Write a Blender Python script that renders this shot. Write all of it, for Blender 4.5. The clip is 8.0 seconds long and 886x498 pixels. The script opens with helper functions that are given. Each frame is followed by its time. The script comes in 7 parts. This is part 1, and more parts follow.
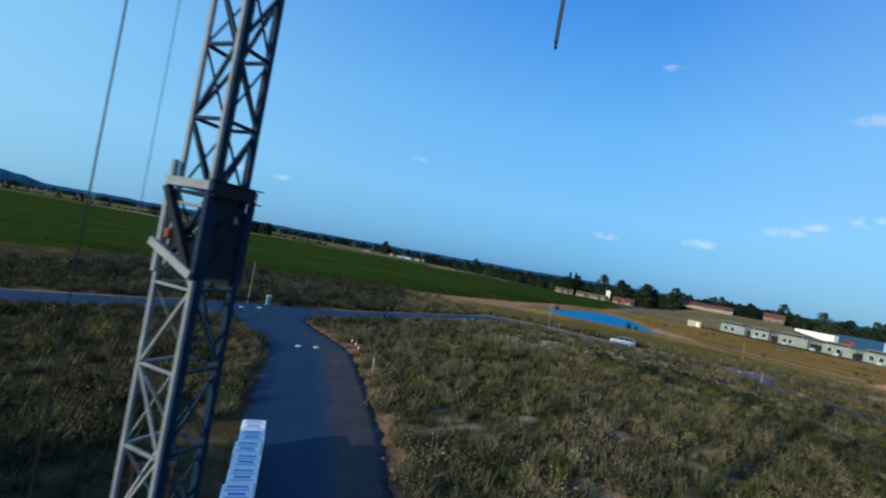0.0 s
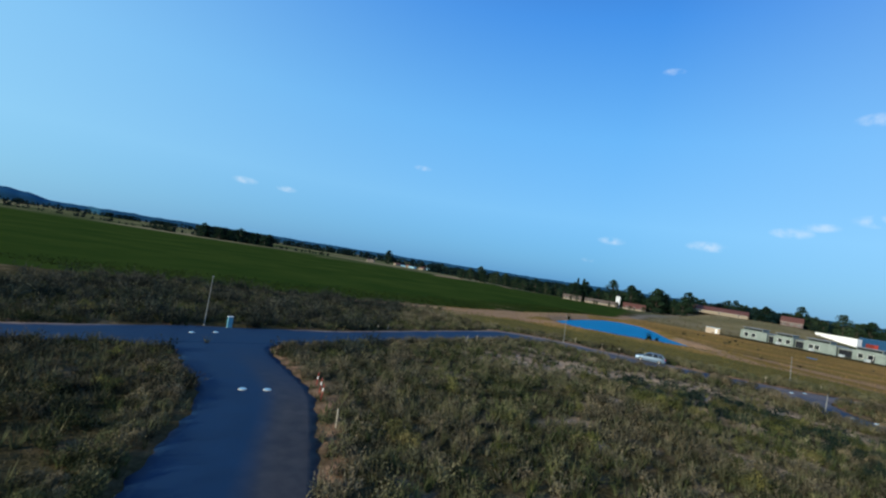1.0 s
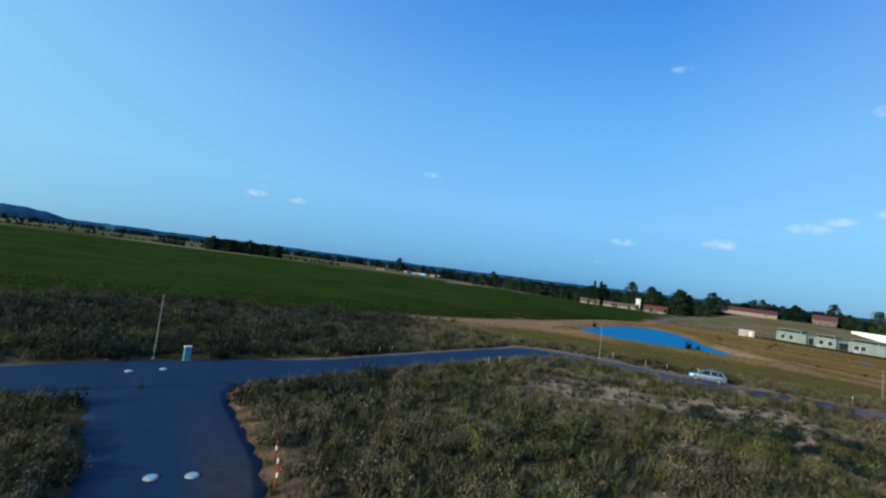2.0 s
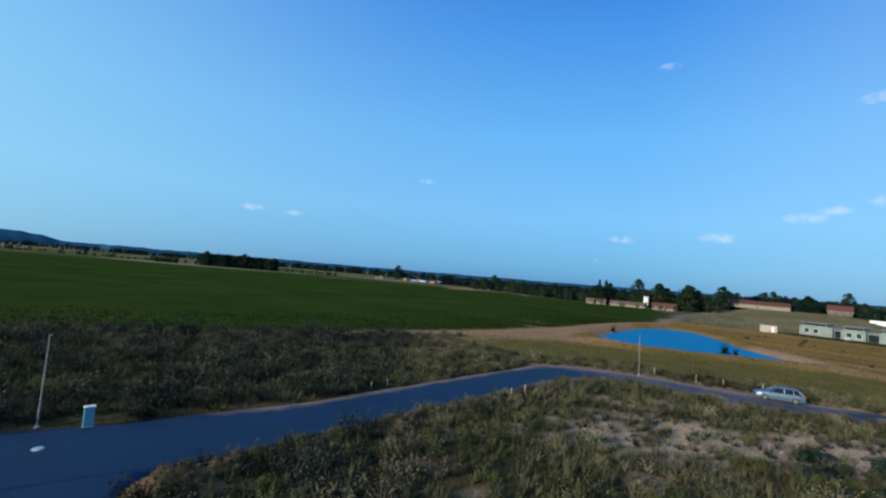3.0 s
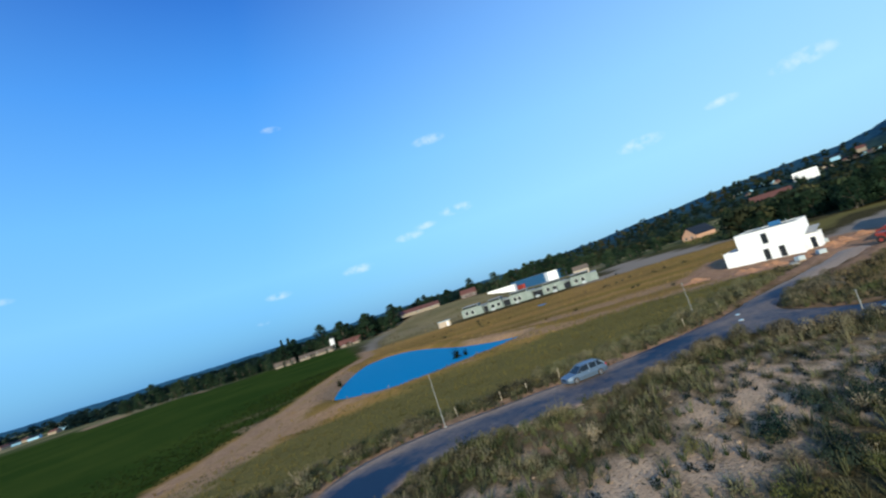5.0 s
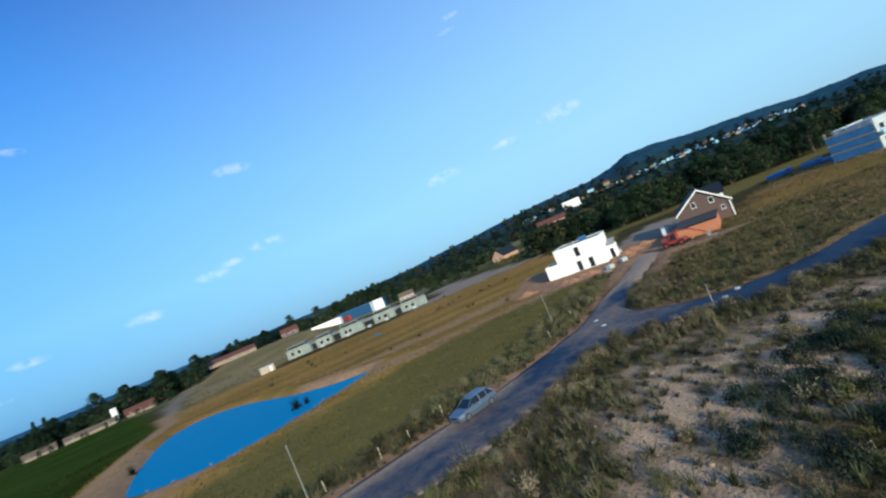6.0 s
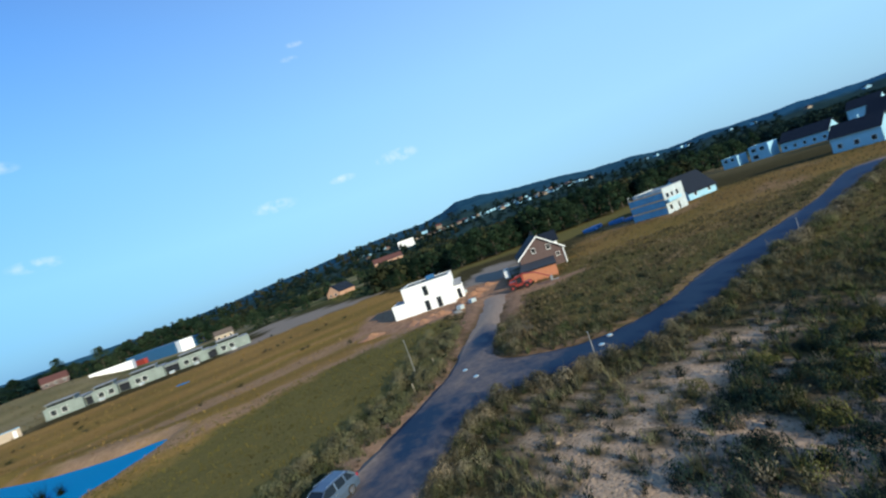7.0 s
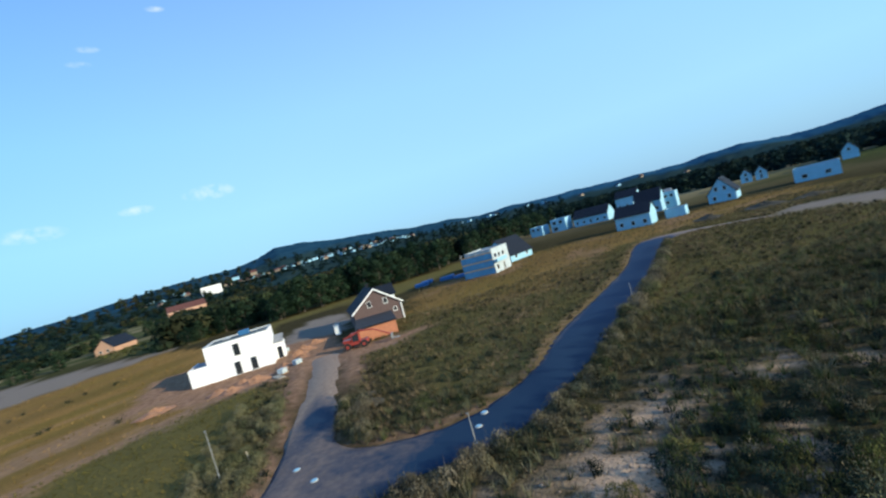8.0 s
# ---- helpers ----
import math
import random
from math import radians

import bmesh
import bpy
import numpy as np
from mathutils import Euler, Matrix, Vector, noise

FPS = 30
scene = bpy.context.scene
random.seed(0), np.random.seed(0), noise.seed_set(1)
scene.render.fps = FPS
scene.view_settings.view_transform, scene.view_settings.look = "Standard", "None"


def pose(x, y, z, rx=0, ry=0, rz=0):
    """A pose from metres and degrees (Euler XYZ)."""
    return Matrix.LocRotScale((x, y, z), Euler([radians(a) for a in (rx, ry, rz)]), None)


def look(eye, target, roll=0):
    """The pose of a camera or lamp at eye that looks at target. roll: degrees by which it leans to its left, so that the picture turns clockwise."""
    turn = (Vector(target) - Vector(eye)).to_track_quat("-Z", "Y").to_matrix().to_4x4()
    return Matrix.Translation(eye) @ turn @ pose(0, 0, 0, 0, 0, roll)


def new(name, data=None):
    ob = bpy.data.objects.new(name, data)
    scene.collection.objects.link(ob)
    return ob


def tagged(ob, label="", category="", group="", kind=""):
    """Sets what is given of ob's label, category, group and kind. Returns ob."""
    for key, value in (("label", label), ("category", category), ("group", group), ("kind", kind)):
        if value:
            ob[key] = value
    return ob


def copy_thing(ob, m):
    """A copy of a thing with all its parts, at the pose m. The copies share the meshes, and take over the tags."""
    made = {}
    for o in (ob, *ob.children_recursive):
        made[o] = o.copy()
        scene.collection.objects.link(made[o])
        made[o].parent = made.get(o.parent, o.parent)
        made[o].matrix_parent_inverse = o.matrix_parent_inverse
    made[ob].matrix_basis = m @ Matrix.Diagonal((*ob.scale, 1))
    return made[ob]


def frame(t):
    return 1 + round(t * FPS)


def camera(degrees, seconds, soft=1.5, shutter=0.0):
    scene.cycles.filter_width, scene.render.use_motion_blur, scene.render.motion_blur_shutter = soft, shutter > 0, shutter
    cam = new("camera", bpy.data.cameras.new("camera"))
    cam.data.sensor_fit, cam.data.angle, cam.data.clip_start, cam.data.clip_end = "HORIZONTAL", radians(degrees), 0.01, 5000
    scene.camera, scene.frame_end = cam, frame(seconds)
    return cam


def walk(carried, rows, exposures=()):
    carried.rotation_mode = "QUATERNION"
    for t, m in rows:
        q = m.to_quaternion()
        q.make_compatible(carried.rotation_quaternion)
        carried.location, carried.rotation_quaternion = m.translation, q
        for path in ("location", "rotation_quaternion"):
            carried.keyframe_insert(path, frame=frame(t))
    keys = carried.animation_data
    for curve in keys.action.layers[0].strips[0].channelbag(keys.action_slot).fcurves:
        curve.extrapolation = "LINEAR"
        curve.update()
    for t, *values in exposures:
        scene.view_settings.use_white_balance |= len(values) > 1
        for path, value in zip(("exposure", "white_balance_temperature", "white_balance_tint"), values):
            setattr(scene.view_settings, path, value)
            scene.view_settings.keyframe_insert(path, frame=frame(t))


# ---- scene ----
cam = camera(88.2, 8.0, 2.2, 0.18)
PATH = [
    (0, (1.102, 5.224, 9.383), (1.199, 7.221, 9.424), 10.1),
    (0.5, (1.942, 9.9, 9.498), (2.031, 11.897, 9.558), 9.6),
    (1, (2.474, 14.761, 9.582), (2.545, 16.758, 9.656), 8.9),
    (1.5, (2.721, 19.903, 9.615), (2.77, 21.901, 9.7), 8.2),
    (3, (2.386, 36.142, 9.941), (2.41, 38.138, 10.06), 4.7),
    (3.5, (1.884, 41.753, 9.992), (2.176, 43.726, 10.131), -1.0),
    (4, (1.595, 47.215, 10.162), (2.24, 49.101, 10.327), -6.7),
    (5.5, (4.031, 61.746, 11.551), (5.653, 62.905, 11.707), -21.4),
    (6, (6.153, 65.451, 12.027), (7.967, 66.292, 12.085), -22.4),
    (6.5, (9.256, 68.222, 12.473), (11.187, 68.741, 12.44), -20.9),
    (7, (13.175, 70.288, 12.765), (15.169, 70.427, 12.714), -19.3),
    (7.5, (17.486, 71.578, 12.931), (19.47, 71.339, 12.868), -17.3),
    (8, (22.251, 72.254, 13.148), (24.141, 71.603, 13.083), -15.2),
]
walk(cam, [(t, look(eye, target, roll)) for t, eye, target, roll in PATH],
     ((0.0, 0.0), (3.2, 0.0), (4.0, 0.3), (5.5, 0.18), (7.0, 0.22), (8.0, 0.3)))

# ---- light ----
SUN_AZ, SUN_EL = radians(230), radians(16.5)
SUN = Vector((math.sin(SUN_AZ) * math.cos(SUN_EL), math.cos(SUN_AZ) * math.cos(SUN_EL), math.sin(SUN_EL)))
sun = new("sun", bpy.data.lights.new("sun", "SUN"))
sun.data.energy, sun.data.angle, sun.data.color = 5.0, radians(0.53), (0.94, 0.85, 0.64)
sun.matrix_world = look(SUN * 200, (0, 0, 0))
scene.view_settings.exposure = 0.0

world = bpy.data.worlds.new("sky")
scene.world = world
world.use_nodes = True
wn, wl = world.node_tree.nodes, world.node_tree.links
wn.clear()


def wmath(op, a, b=None, clamp=False):
    n = wn.new("ShaderNodeMath")
    n.operation, n.use_clamp = op, clamp
    for i, v in enumerate((a, b)):
        if v is None:
            continue
        if isinstance(v, (int, float)):
            n.inputs[i].default_value = v
        else:
            wl.new(v, n.inputs[i])
    return n.outputs[0]


def build_sky():
    sky = wn.new("ShaderNodeTexSky")
    sky.sky_type, sky.sun_disc = "NISHITA", False
    sky.sun_elevation, sky.sun_rotation = SUN_EL, SUN_AZ
    sky.air_density, sky.dust_density, sky.ozone_density = 1.0, 1.0, 3.0
    tex = wn.new("ShaderNodeTexCoord")
    # small fair-weather clouds: bearing, height, half width in degrees
    clouds = ((-22.3, 6.2, 1.5), (-17.7, 6.1, 1.3), (-2.0, 11.6, 1.2), (22.0, 6.0, 1.7), (31.8, 6.5, 2.2), (39.0, 8.6, 2.0),
              (41.3, 9.3, 1.7), (45.7, 10.1, 2.4), (26.2, 24.8, 1.3), (45.0, 19.2, 2.3), (68.6, 9.9, 2.8), (75.9, 24.9, 1.1),
              (77.0, 26.2, 1.1), (84.2, 29.6, 1.0), (84.5, 11.3, 3.0), (77.2, 10.7, 1.8), (19.7, 3.4, 0.9))
    wob = wn.new("ShaderNodeTexNoise")
    wob.inputs["Scale"].default_value, wob.inputs["Detail"].default_value = 55, 5
    wl.new(tex.outputs["Generated"], wob.inputs["Vector"])
    total = None
    for az, el, w in clouds:
        a, e = radians(az), radians(el)
        east = (math.cos(a), -math.sin(a), 0)
        up = (-math.sin(a) * math.sin(e), -math.cos(a) * math.sin(e), math.cos(e))
        fwd = (math.sin(a) * math.cos(e), math.cos(a) * math.cos(e), math.sin(e))
        d = []
        for v in (east, up, fwd):
            n = wn.new("ShaderNodeVectorMath")
            n.operation = "DOT_PRODUCT"
            n.inputs[1].default_value = v
            wl.new(tex.outputs["Generated"], n.inputs[0])
            d.append(n.outputs["Value"])
        r = radians(w)
        q = wmath("ADD", wmath("POWER", wmath("DIVIDE", d[0], r), 2), wmath("POWER", wmath("DIVIDE", d[1], r * 0.3), 2))
        m = wmath("SUBTRACT", 1.0, q, True)
        m = wmath("MULTIPLY", m, wmath("GREATER_THAN", d[2], 0.5))
        total = m if total is None else wmath("ADD", total, m)
    ragged = wmath("SUBTRACT", wmath("MULTIPLY", wob.outputs["Fac"], 3.2), 1.15, True)
    mask = wmath("MULTIPLY", wmath("MULTIPLY", total, ragged), 0.42, True)
    mix = wn.new("ShaderNodeMix")
    mix.data_type = "RGBA"
    wl.new(mask, mix.inputs["Factor"])
    mix.inputs["B"].default_value = (9.0, 9.6, 10.4, 1)
    bg = wn.new("ShaderNodeBackground")
    bg.inputs["Strength"].default_value = 0.1
    # clear-air blue over the sky model, palest a little above the horizon
    sep = wn.new("ShaderNodeSeparateXYZ")
    wl.new(tex.outputs["Generated"], sep.inputs[0])
    ramp = wn.new("ShaderNodeValToRGB")
    e = ramp.color_ramp.elements
    stops = ((0.0, (0.08, 0.27, 0.63)), (0.14, (0.19, 0.47, 0.86)), (0.3, (0.14, 0.44, 0.92)), (0.5, (0.05, 0.27, 0.84)), (0.68, (0.004, 0.085, 0.50)), (1.0, (0.001, 0.03, 0.28)))
    while len(e) < len(stops):
        e.new(0.5)
    for el, (p, c) in zip(e, stops):
        el.position, el.color = p, (*c, 1)
    wl.new(sep.outputs["Z"], ramp.inputs["Fac"])
    gain = wn.new("ShaderNodeMix")
    gain.data_type, gain.blend_type = "RGBA", "MULTIPLY"
    gain.inputs["Factor"].default_value = 1.0
    gain.inputs["B"].default_value = (8.3, 8.6, 8.2, 1)
    # paler, hazier air towards the south-east
    dot = wn.new("ShaderNodeVectorMath")
    dot.operation = "DOT_PRODUCT"
    dot.inputs[1].default_value = (math.sin(radians(118)), math.cos(radians(118)), -0.2)
    wl.new(tex.outputs["Generated"], dot.inputs[0])
    haze = wn.new("ShaderNodeMix")
    haze.data_type = "RGBA"
    wl.new(wmath("MULTIPLY", wmath("ADD", dot.outputs["Value"], 0.15, True), 0.34), haze.inputs["Factor"])
    wl.new(ramp.outputs["Color"], haze.inputs["A"])
    haze.inputs["B"].default_value = (0.70, 0.90, 0.96, 1)
    west = wn.new("ShaderNodeVectorMath")
    west.operation = "DOT_PRODUCT"
    west.inputs[1].default_value = (math.sin(radians(-85)), math.cos(radians(-85)), 0.0)
    wl.new(tex.outputs["Generated"], west.inputs[0])
    pale = wn.new("ShaderNodeMix")
    pale.data_type = "RGBA"
    wl.new(wmath("MULTIPLY", wmath("POWER", wmath("ADD", wmath("MULTIPLY", west.outputs["Value"], 0.5), 0.5, True), 4.0), 0.8), pale.inputs["Factor"])
    wl.new(haze.outputs["Result"], pale.inputs["A"])
    pale.inputs["B"].default_value = (0.42, 0.76, 1.0, 1)
    wl.new(pale.outputs["Result"], gain.inputs["A"])
    both = wn.new("ShaderNodeMix")
    both.data_type, both.blend_type = "RGBA", "ADD"
    both.inputs["Factor"].default_value = 0.42
    wl.new(gain.outputs["Result"], both.inputs["A"])
    tint = wn.new("ShaderNodeMix")
    tint.data_type, tint.blend_type = "RGBA", "MULTIPLY"
    tint.inputs["Factor"].default_value = 1.0
    tint.inputs["B"].default_value = (0.42, 0.80, 1.0, 1)
    wl.new(sky.outputs["Color"], tint.inputs["A"])
    wl.new(tint.outputs["Result"], both.inputs["B"])
    wl.new(both.outputs["Result"], mix.inputs["A"])
    wl.new(mix.outputs["Result"], bg.inputs["Color"])
    out = wn.new("ShaderNodeOutputWorld")
    wl.new(bg.outputs["Background"], out.inputs["Surface"])


build_sky()

# ---- materials ----


class Mat:
    """A node material under construction."""

    def __init__(self, name, rough=0.8, metal=0.0):
        self.m = bpy.data.materials.new(name)
        self.m.use_nodes = True
        self.n, self.l = self.m.node_tree.nodes, self.m.node_tree.links
        self.b = self.n["Principled BSDF"]
        self.b.inputs["Roughness"].default_value = rough
        self.b.inputs["Metallic"].default_value = metal
        self.co = self.n.new("ShaderNodeTexCoord").outputs["Object"]

    def noise(self, scale, detail=4, rough=0.55, vector=None):
        t = self.n.new("ShaderNodeTexNoise")
        t.inputs["Scale"].default_value, t.inputs["Detail"].default_value, t.inputs["Roughness"].default_value = scale, detail, rough
        self.l.new(vector or self.co, t.inputs["Vector"])
        return t.outputs["Fac"]

    def ramp(self, fac, *stops):
        r = self.n.new("ShaderNodeValToRGB")
        e = r.color_ramp.elements
        while len(e) < len(stops):
            e.new(0.5)
        for el, (p, c) in zip(e, stops):
            el.position, el.color = p, (*c, 1) if len(c) == 3 else c
        self.l.new(fac, r.inputs["Fac"])
        return r.outputs["Color"]

    def mix(self, fac, a, b, blend="MIX"):
        x = self.n.new("ShaderNodeMix")
        x.data_type, x.blend_type = "RGBA", blend
        for sock, v in (("Factor", fac), ("A", a), ("B", b)):
            if isinstance(v, (int, float)):
                x.inputs[sock].default_value = v
            elif isinstance(v, tuple):
                x.inputs[sock].default_value = (*v, 1)
            else:
                self.l.new(v, x.inputs[sock])
        return x.outputs["Result"]

    def attr(self, name):
        a = self.n.new("ShaderNodeAttribute")
        a.attribute_name = name
        s = self.n.new("ShaderNodeSeparateColor")
        self.l.new(a.outputs["Color"], s.inputs["Color"])
        return s.outputs

    def math(self, op, a, b):
        x = self.n.new("ShaderNodeMath")
        x.operation = op
        for i, v in enumerate((a, b)):
            if isinstance(v, (int, float)):
                x.inputs[i].default_value = v
            else:
                self.l.new(v, x.inputs[i])
        return x.outputs[0]

    def island(self):
        return self.n.new("ShaderNodeNewGeometry").outputs["Random Per Island"]

    def each(self):
        return self.n.new("ShaderNodeObjectInfo").outputs["Random"]

    def bump(self, fac, depth, strength=1.0):
        b = self.n.new("ShaderNodeBump")
        b.inputs["Distance"].default_value, b.inputs["Strength"].default_value = depth, strength
        self.l.new(fac, b.inputs["Height"])
        self.l.new(b.outputs["Normal"], self.b.inputs["Normal"])
        return self

    def colour(self, c):
        if isinstance(c, tuple):
            self.b.inputs["Base Color"].default_value = (*c, 1)
        else:
            self.l.new(c, self.b.inputs["Base Color"])
        return self

    def rough(self, fac, lo, hi):
        r = self.n.new("ShaderNodeMapRange")
        r.inputs["To Min"].default_value, r.inputs["To Max"].default_value = lo, hi
        self.l.new(fac, r.inputs["Value"])
        self.l.new(r.outputs["Result"], self.b.inputs["Roughness"])
        return self


def plain(name, c, rough=0.7, metal=0.0, vary=0.25, scale=1.2, fine=22, bump=0.004):
    """Paint, plaster, metal or plastic with stains and grain."""
    k = Mat(name, rough, metal)
    lo, hi = tuple(v * (1 - vary) for v in c), tuple(min(1, v * (1 + vary * 0.5)) for v in c)
    big = k.ramp(k.noise(scale, 5), (0.3, lo), (0.7, hi))
    k.colour(k.mix(0.25, big, k.ramp(k.noise(fine, 3), (0.3, lo), (0.7, hi))))
    if bump:
        k.bump(k.noise(fine * 2, 3), bump)
    k.rough(k.noise(scale * 3, 3), max(0.05, rough - 0.12), min(1, rough + 0.12))
    return k.m


def leafy(name, greens, browns, scale=0.12, split=(0.42, 0.62), tips=None, whole=False):
    """Leaves or stalks: colour drifts over the ground, differs plant by plant and leaf by leaf, and pales to dry tips."""
    k = Mat(name, 0.7)
    place = k.noise(scale, 4)
    plant = k.attr("plant")
    who = k.each() if whole else plant[0]
    pick = k.math("ADD", k.math("MULTIPLY", who, 0.8), k.math("MULTIPLY", k.island(), 0.2))
    green = k.ramp(pick, (0.1, greens[0]), (0.5, greens[1]), (0.9, greens[2]))
    brown = k.ramp(pick, (0.1, browns[0]), (0.5, browns[1]), (0.9, browns[2]))
    tone = k.ramp(k.noise(scale * 5.0, 3), (0.32, (0.55, 0.58, 0.6)), (0.5, (0.95, 0.96, 0.97)), (0.68, (1.35, 1.28, 1.2)))
    dry = k.math("ADD", place, k.math("MULTIPLY", k.math("SUBTRACT", plant[2], 0.5), 0.22))
    c = k.mix(k.ramp(dry, (split[0], (0, 0, 0)), (split[1], (1, 1, 1))), green, brown)
    if tips:
        c = k.mix(k.math("MULTIPLY", k.ramp(plant[1], (0.5, (0, 0, 0)), (1.0, (1, 1, 1))), plant[2]), c, tips)
    c = k.mix(1.0, c, tone, "MULTIPLY")
    k.colour(c)
    k.b.inputs["Specular IOR Level"].default_value = 0.03
    # light shines through thin leaves
    thin, both = k.n.new("ShaderNodeBsdfTranslucent"), k.n.new("ShaderNodeMixShader")
    both.inputs["Fac"].default_value = 0.2
    k.l.new(c, thin.inputs["Color"])
    k.l.new(k.b.outputs["BSDF"], both.inputs[1])
    k.l.new(thin.outputs["BSDF"], both.inputs[2])
    k.l.new(both.outputs["Shader"], k.n["Material Output"].inputs["Surface"])
    return k.m


def ground_material():
    k = Mat("soil_and_grass", 1.0)
    k.b.inputs["Specular IOR Level"].default_value = 0.0
    z1, z2, z3 = k.attr("zone"), k.attr("zone_b"), k.attr("zone_c")
    fine, mid, big = k.noise(3.5, 6, 0.7), k.noise(0.35, 5, 0.6), k.noise(0.035, 4)
    scrub = k.mix(mid, k.ramp(fine, (0.3, (0.018, 0.018, 0.008)), (0.7, (0.062, 0.053, 0.024))), k.ramp(fine, (0.3, (0.040, 0.035, 0.016)), (0.75, (0.135, 0.104, 0.056))))
    far = k.ramp(k.noise(0.006, 3), (0.35, (0.045, 0.070, 0.02)), (0.48, (0.075, 0.085, 0.035)), (0.56, (0.24, 0.20, 0.11)))
    field = k.mix(k.ramp(big, (0.38, (0, 0, 0)), (0.64, (1, 1, 1))), k.ramp(fine, (0.3, (0.020, 0.040, 0.008)), (0.7, (0.031, 0.058, 0.012))), k.ramp(fine, (0.3, (0.032, 0.053, 0.010)), (0.7, (0.050, 0.075, 0.016))))
    lumps = k.noise(5.5, 3, 0.5)
    soil = k.mix(mid, k.ramp(fine, (0.3, (0.36, 0.24, 0.155)), (0.7, (0.54, 0.38, 0.25))), k.ramp(fine, (0.3, (0.41, 0.285, 0.19)), (0.7, (0.61, 0.445, 0.30))))
    bare = k.mix(k.ramp(lumps, (0.34, (1, 1, 1)), (0.44, (0, 0, 0))), soil, (0.16, 0.118, 0.076))
    meadow = k.mix(mid, k.ramp(fine, (0.3, (0.115, 0.100, 0.032)), (0.7, (0.160, 0.136, 0.046))), k.ramp(fine, (0.3, (0.130, 0.107, 0.038)), (0.7, (0.190, 0.152, 0.060))))
    gold = k.mix(k.noise(0.12, 4), k.ramp(fine, (0.3, (0.25, 0.135, 0.043)), (0.7, (0.40, 0.222, 0.070))), k.ramp(fine, (0.3, (0.225, 0.133, 0.041)), (0.7, (0.40, 0.243, 0.090))))
    olive = k.mix(k.noise(0.2, 4), k.ramp(fine, (0.3, (0.145, 0.103, 0.026)), (0.7, (0.23, 0.162, 0.042))), k.ramp(fine, (0.3, (0.20, 0.13, 0.034)), (0.7, (0.295, 0.195, 0.055))))
    gold = k.mix(z3[1], gold, olive)
    fallow = k.mix(k.noise(0.02, 4), k.ramp(fine, (0.3, (0.19, 0.145, 0.09)), (0.7, (0.27, 0.205, 0.13))), k.ramp(fine, (0.3, (0.20, 0.165, 0.068)), (0.7, (0.28, 0.225, 0.10))))
    gravel = k.mix(mid, k.ramp(fine, (0.3, (0.19, 0.155, 0.125)), (0.7, (0.31, 0.26, 0.21))), (0.26, 0.215, 0.17))
    earth = k.ramp(k.noise(1.2, 6, 0.65), (0.3, (0.20, 0.108, 0.062)), (0.7, (0.42, 0.255, 0.16)))
    c = k.mix(z2[1], scrub, far)
    for mask, layer in ((z1[0], field), (z3[2], fallow), (z1[2], meadow), (z2[0], gold), (z1[1], bare), (z2[2], gravel), (z3[0], earth)):
        c = k.mix(mask, c, layer)
    k.colour(c).bump(k.math("ADD", k.math("ADD", fine, k.math("MULTIPLY", lumps, 0.8)), k.math("MULTIPLY", mid, 1.5)), 0.16, 0.8)
    return k.m


def asphalt_material():
    k = Mat("asphalt", 0.8)
    k.b.inputs["Specular IOR Level"].default_value = 0.2
    z = k.attr("wear_and_sun")
    fine, mid = k.noise(30, 4, 0.7), k.noise(0.5, 6, 0.6)
    tar = k.mix(mid, k.ramp(fine, (0.3, (0.003, 0.019, 0.050)), (0.7, (0.007, 0.032, 0.074))), k.ramp(fine, (0.3, (0.006, 0.027, 0.062)), (0.7, (0.018, 0.046, 0.084))))
    sand = k.ramp(k.noise(2.2, 6, 0.7), (0.3, (0.21, 0.142, 0.095)), (0.7, (0.38, 0.27, 0.19)))
    # sand on the tar: real dust, and the sunlit left strip painted alike
    dust_and_sun = k.ramp(k.math("ADD", z[0], k.math("MULTIPLY", k.math("SUBTRACT", k.noise(0.8, 6, 0.7), 0.5), 0.55)), (0.3, (0, 0, 0)), (0.85, (1, 1, 1)))
    tar = k.mix(z[1], tar, k.ramp(mid, (0.3, (0.002, 0.020, 0.060)), (0.7, (0.005, 0.034, 0.090))))
    tar = k.mix(z[2], tar, k.ramp(k.noise(1.2, 5), (0.3, (0.034, 0.030, 0.030)), (0.7, (0.066, 0.056, 0.050))))
    k.colour(k.mix(dust_and_sun, tar, sand)).bump(fine, 0.006).rough(mid, 0.6, 0.85)
    return k.m


def water_material():
    k = Mat("pond_water", 0.32)
    # sky's reflection painted into the base colour, with true reflection kept faint
    k.colour((0.0001, 0.20, 0.41))
    k.b.inputs["Specular Tint"].default_value = (0.05, 0.68, 1.0, 1)
    k.b.inputs["IOR"].default_value = 1.07
    k.b.inputs["Specular IOR Level"].default_value = 0.03
    k.bump(k.noise(3.5, 3), 0.02, 0.6)
    return k.m


def brick_material(name, a, b, mortar):
    k = Mat(name, 0.85)
    br = k.n.new("ShaderNodeTexBrick")
    br.inputs["Color1"].default_value, br.inputs["Color2"].default_value, br.inputs["Mortar"].default_value = (*a, 1), (*b, 1), (*mortar, 1)
    br.inputs["Scale"].default_value, br.inputs["Mortar Size"].default_value = 1.0, 0.012
    br.inputs["Brick Width"].default_value, br.inputs["Row Height"].default_value = 0.25, 0.083
    m = k.n.new("ShaderNodeMapping")
    m.inputs["Rotation"].default_value = (radians(90), 0, 0)
    k.l.new(k.co, m.inputs["Vector"])
    k.l.new(m.outputs["Vector"], br.inputs["Vector"])
    k.colour(k.mix(0.35, br.outputs["Color"], k.ramp(k.noise(1.4, 5), (0.3, tuple(v * 0.7 for v in a)), (0.7, b))))
    return k.m


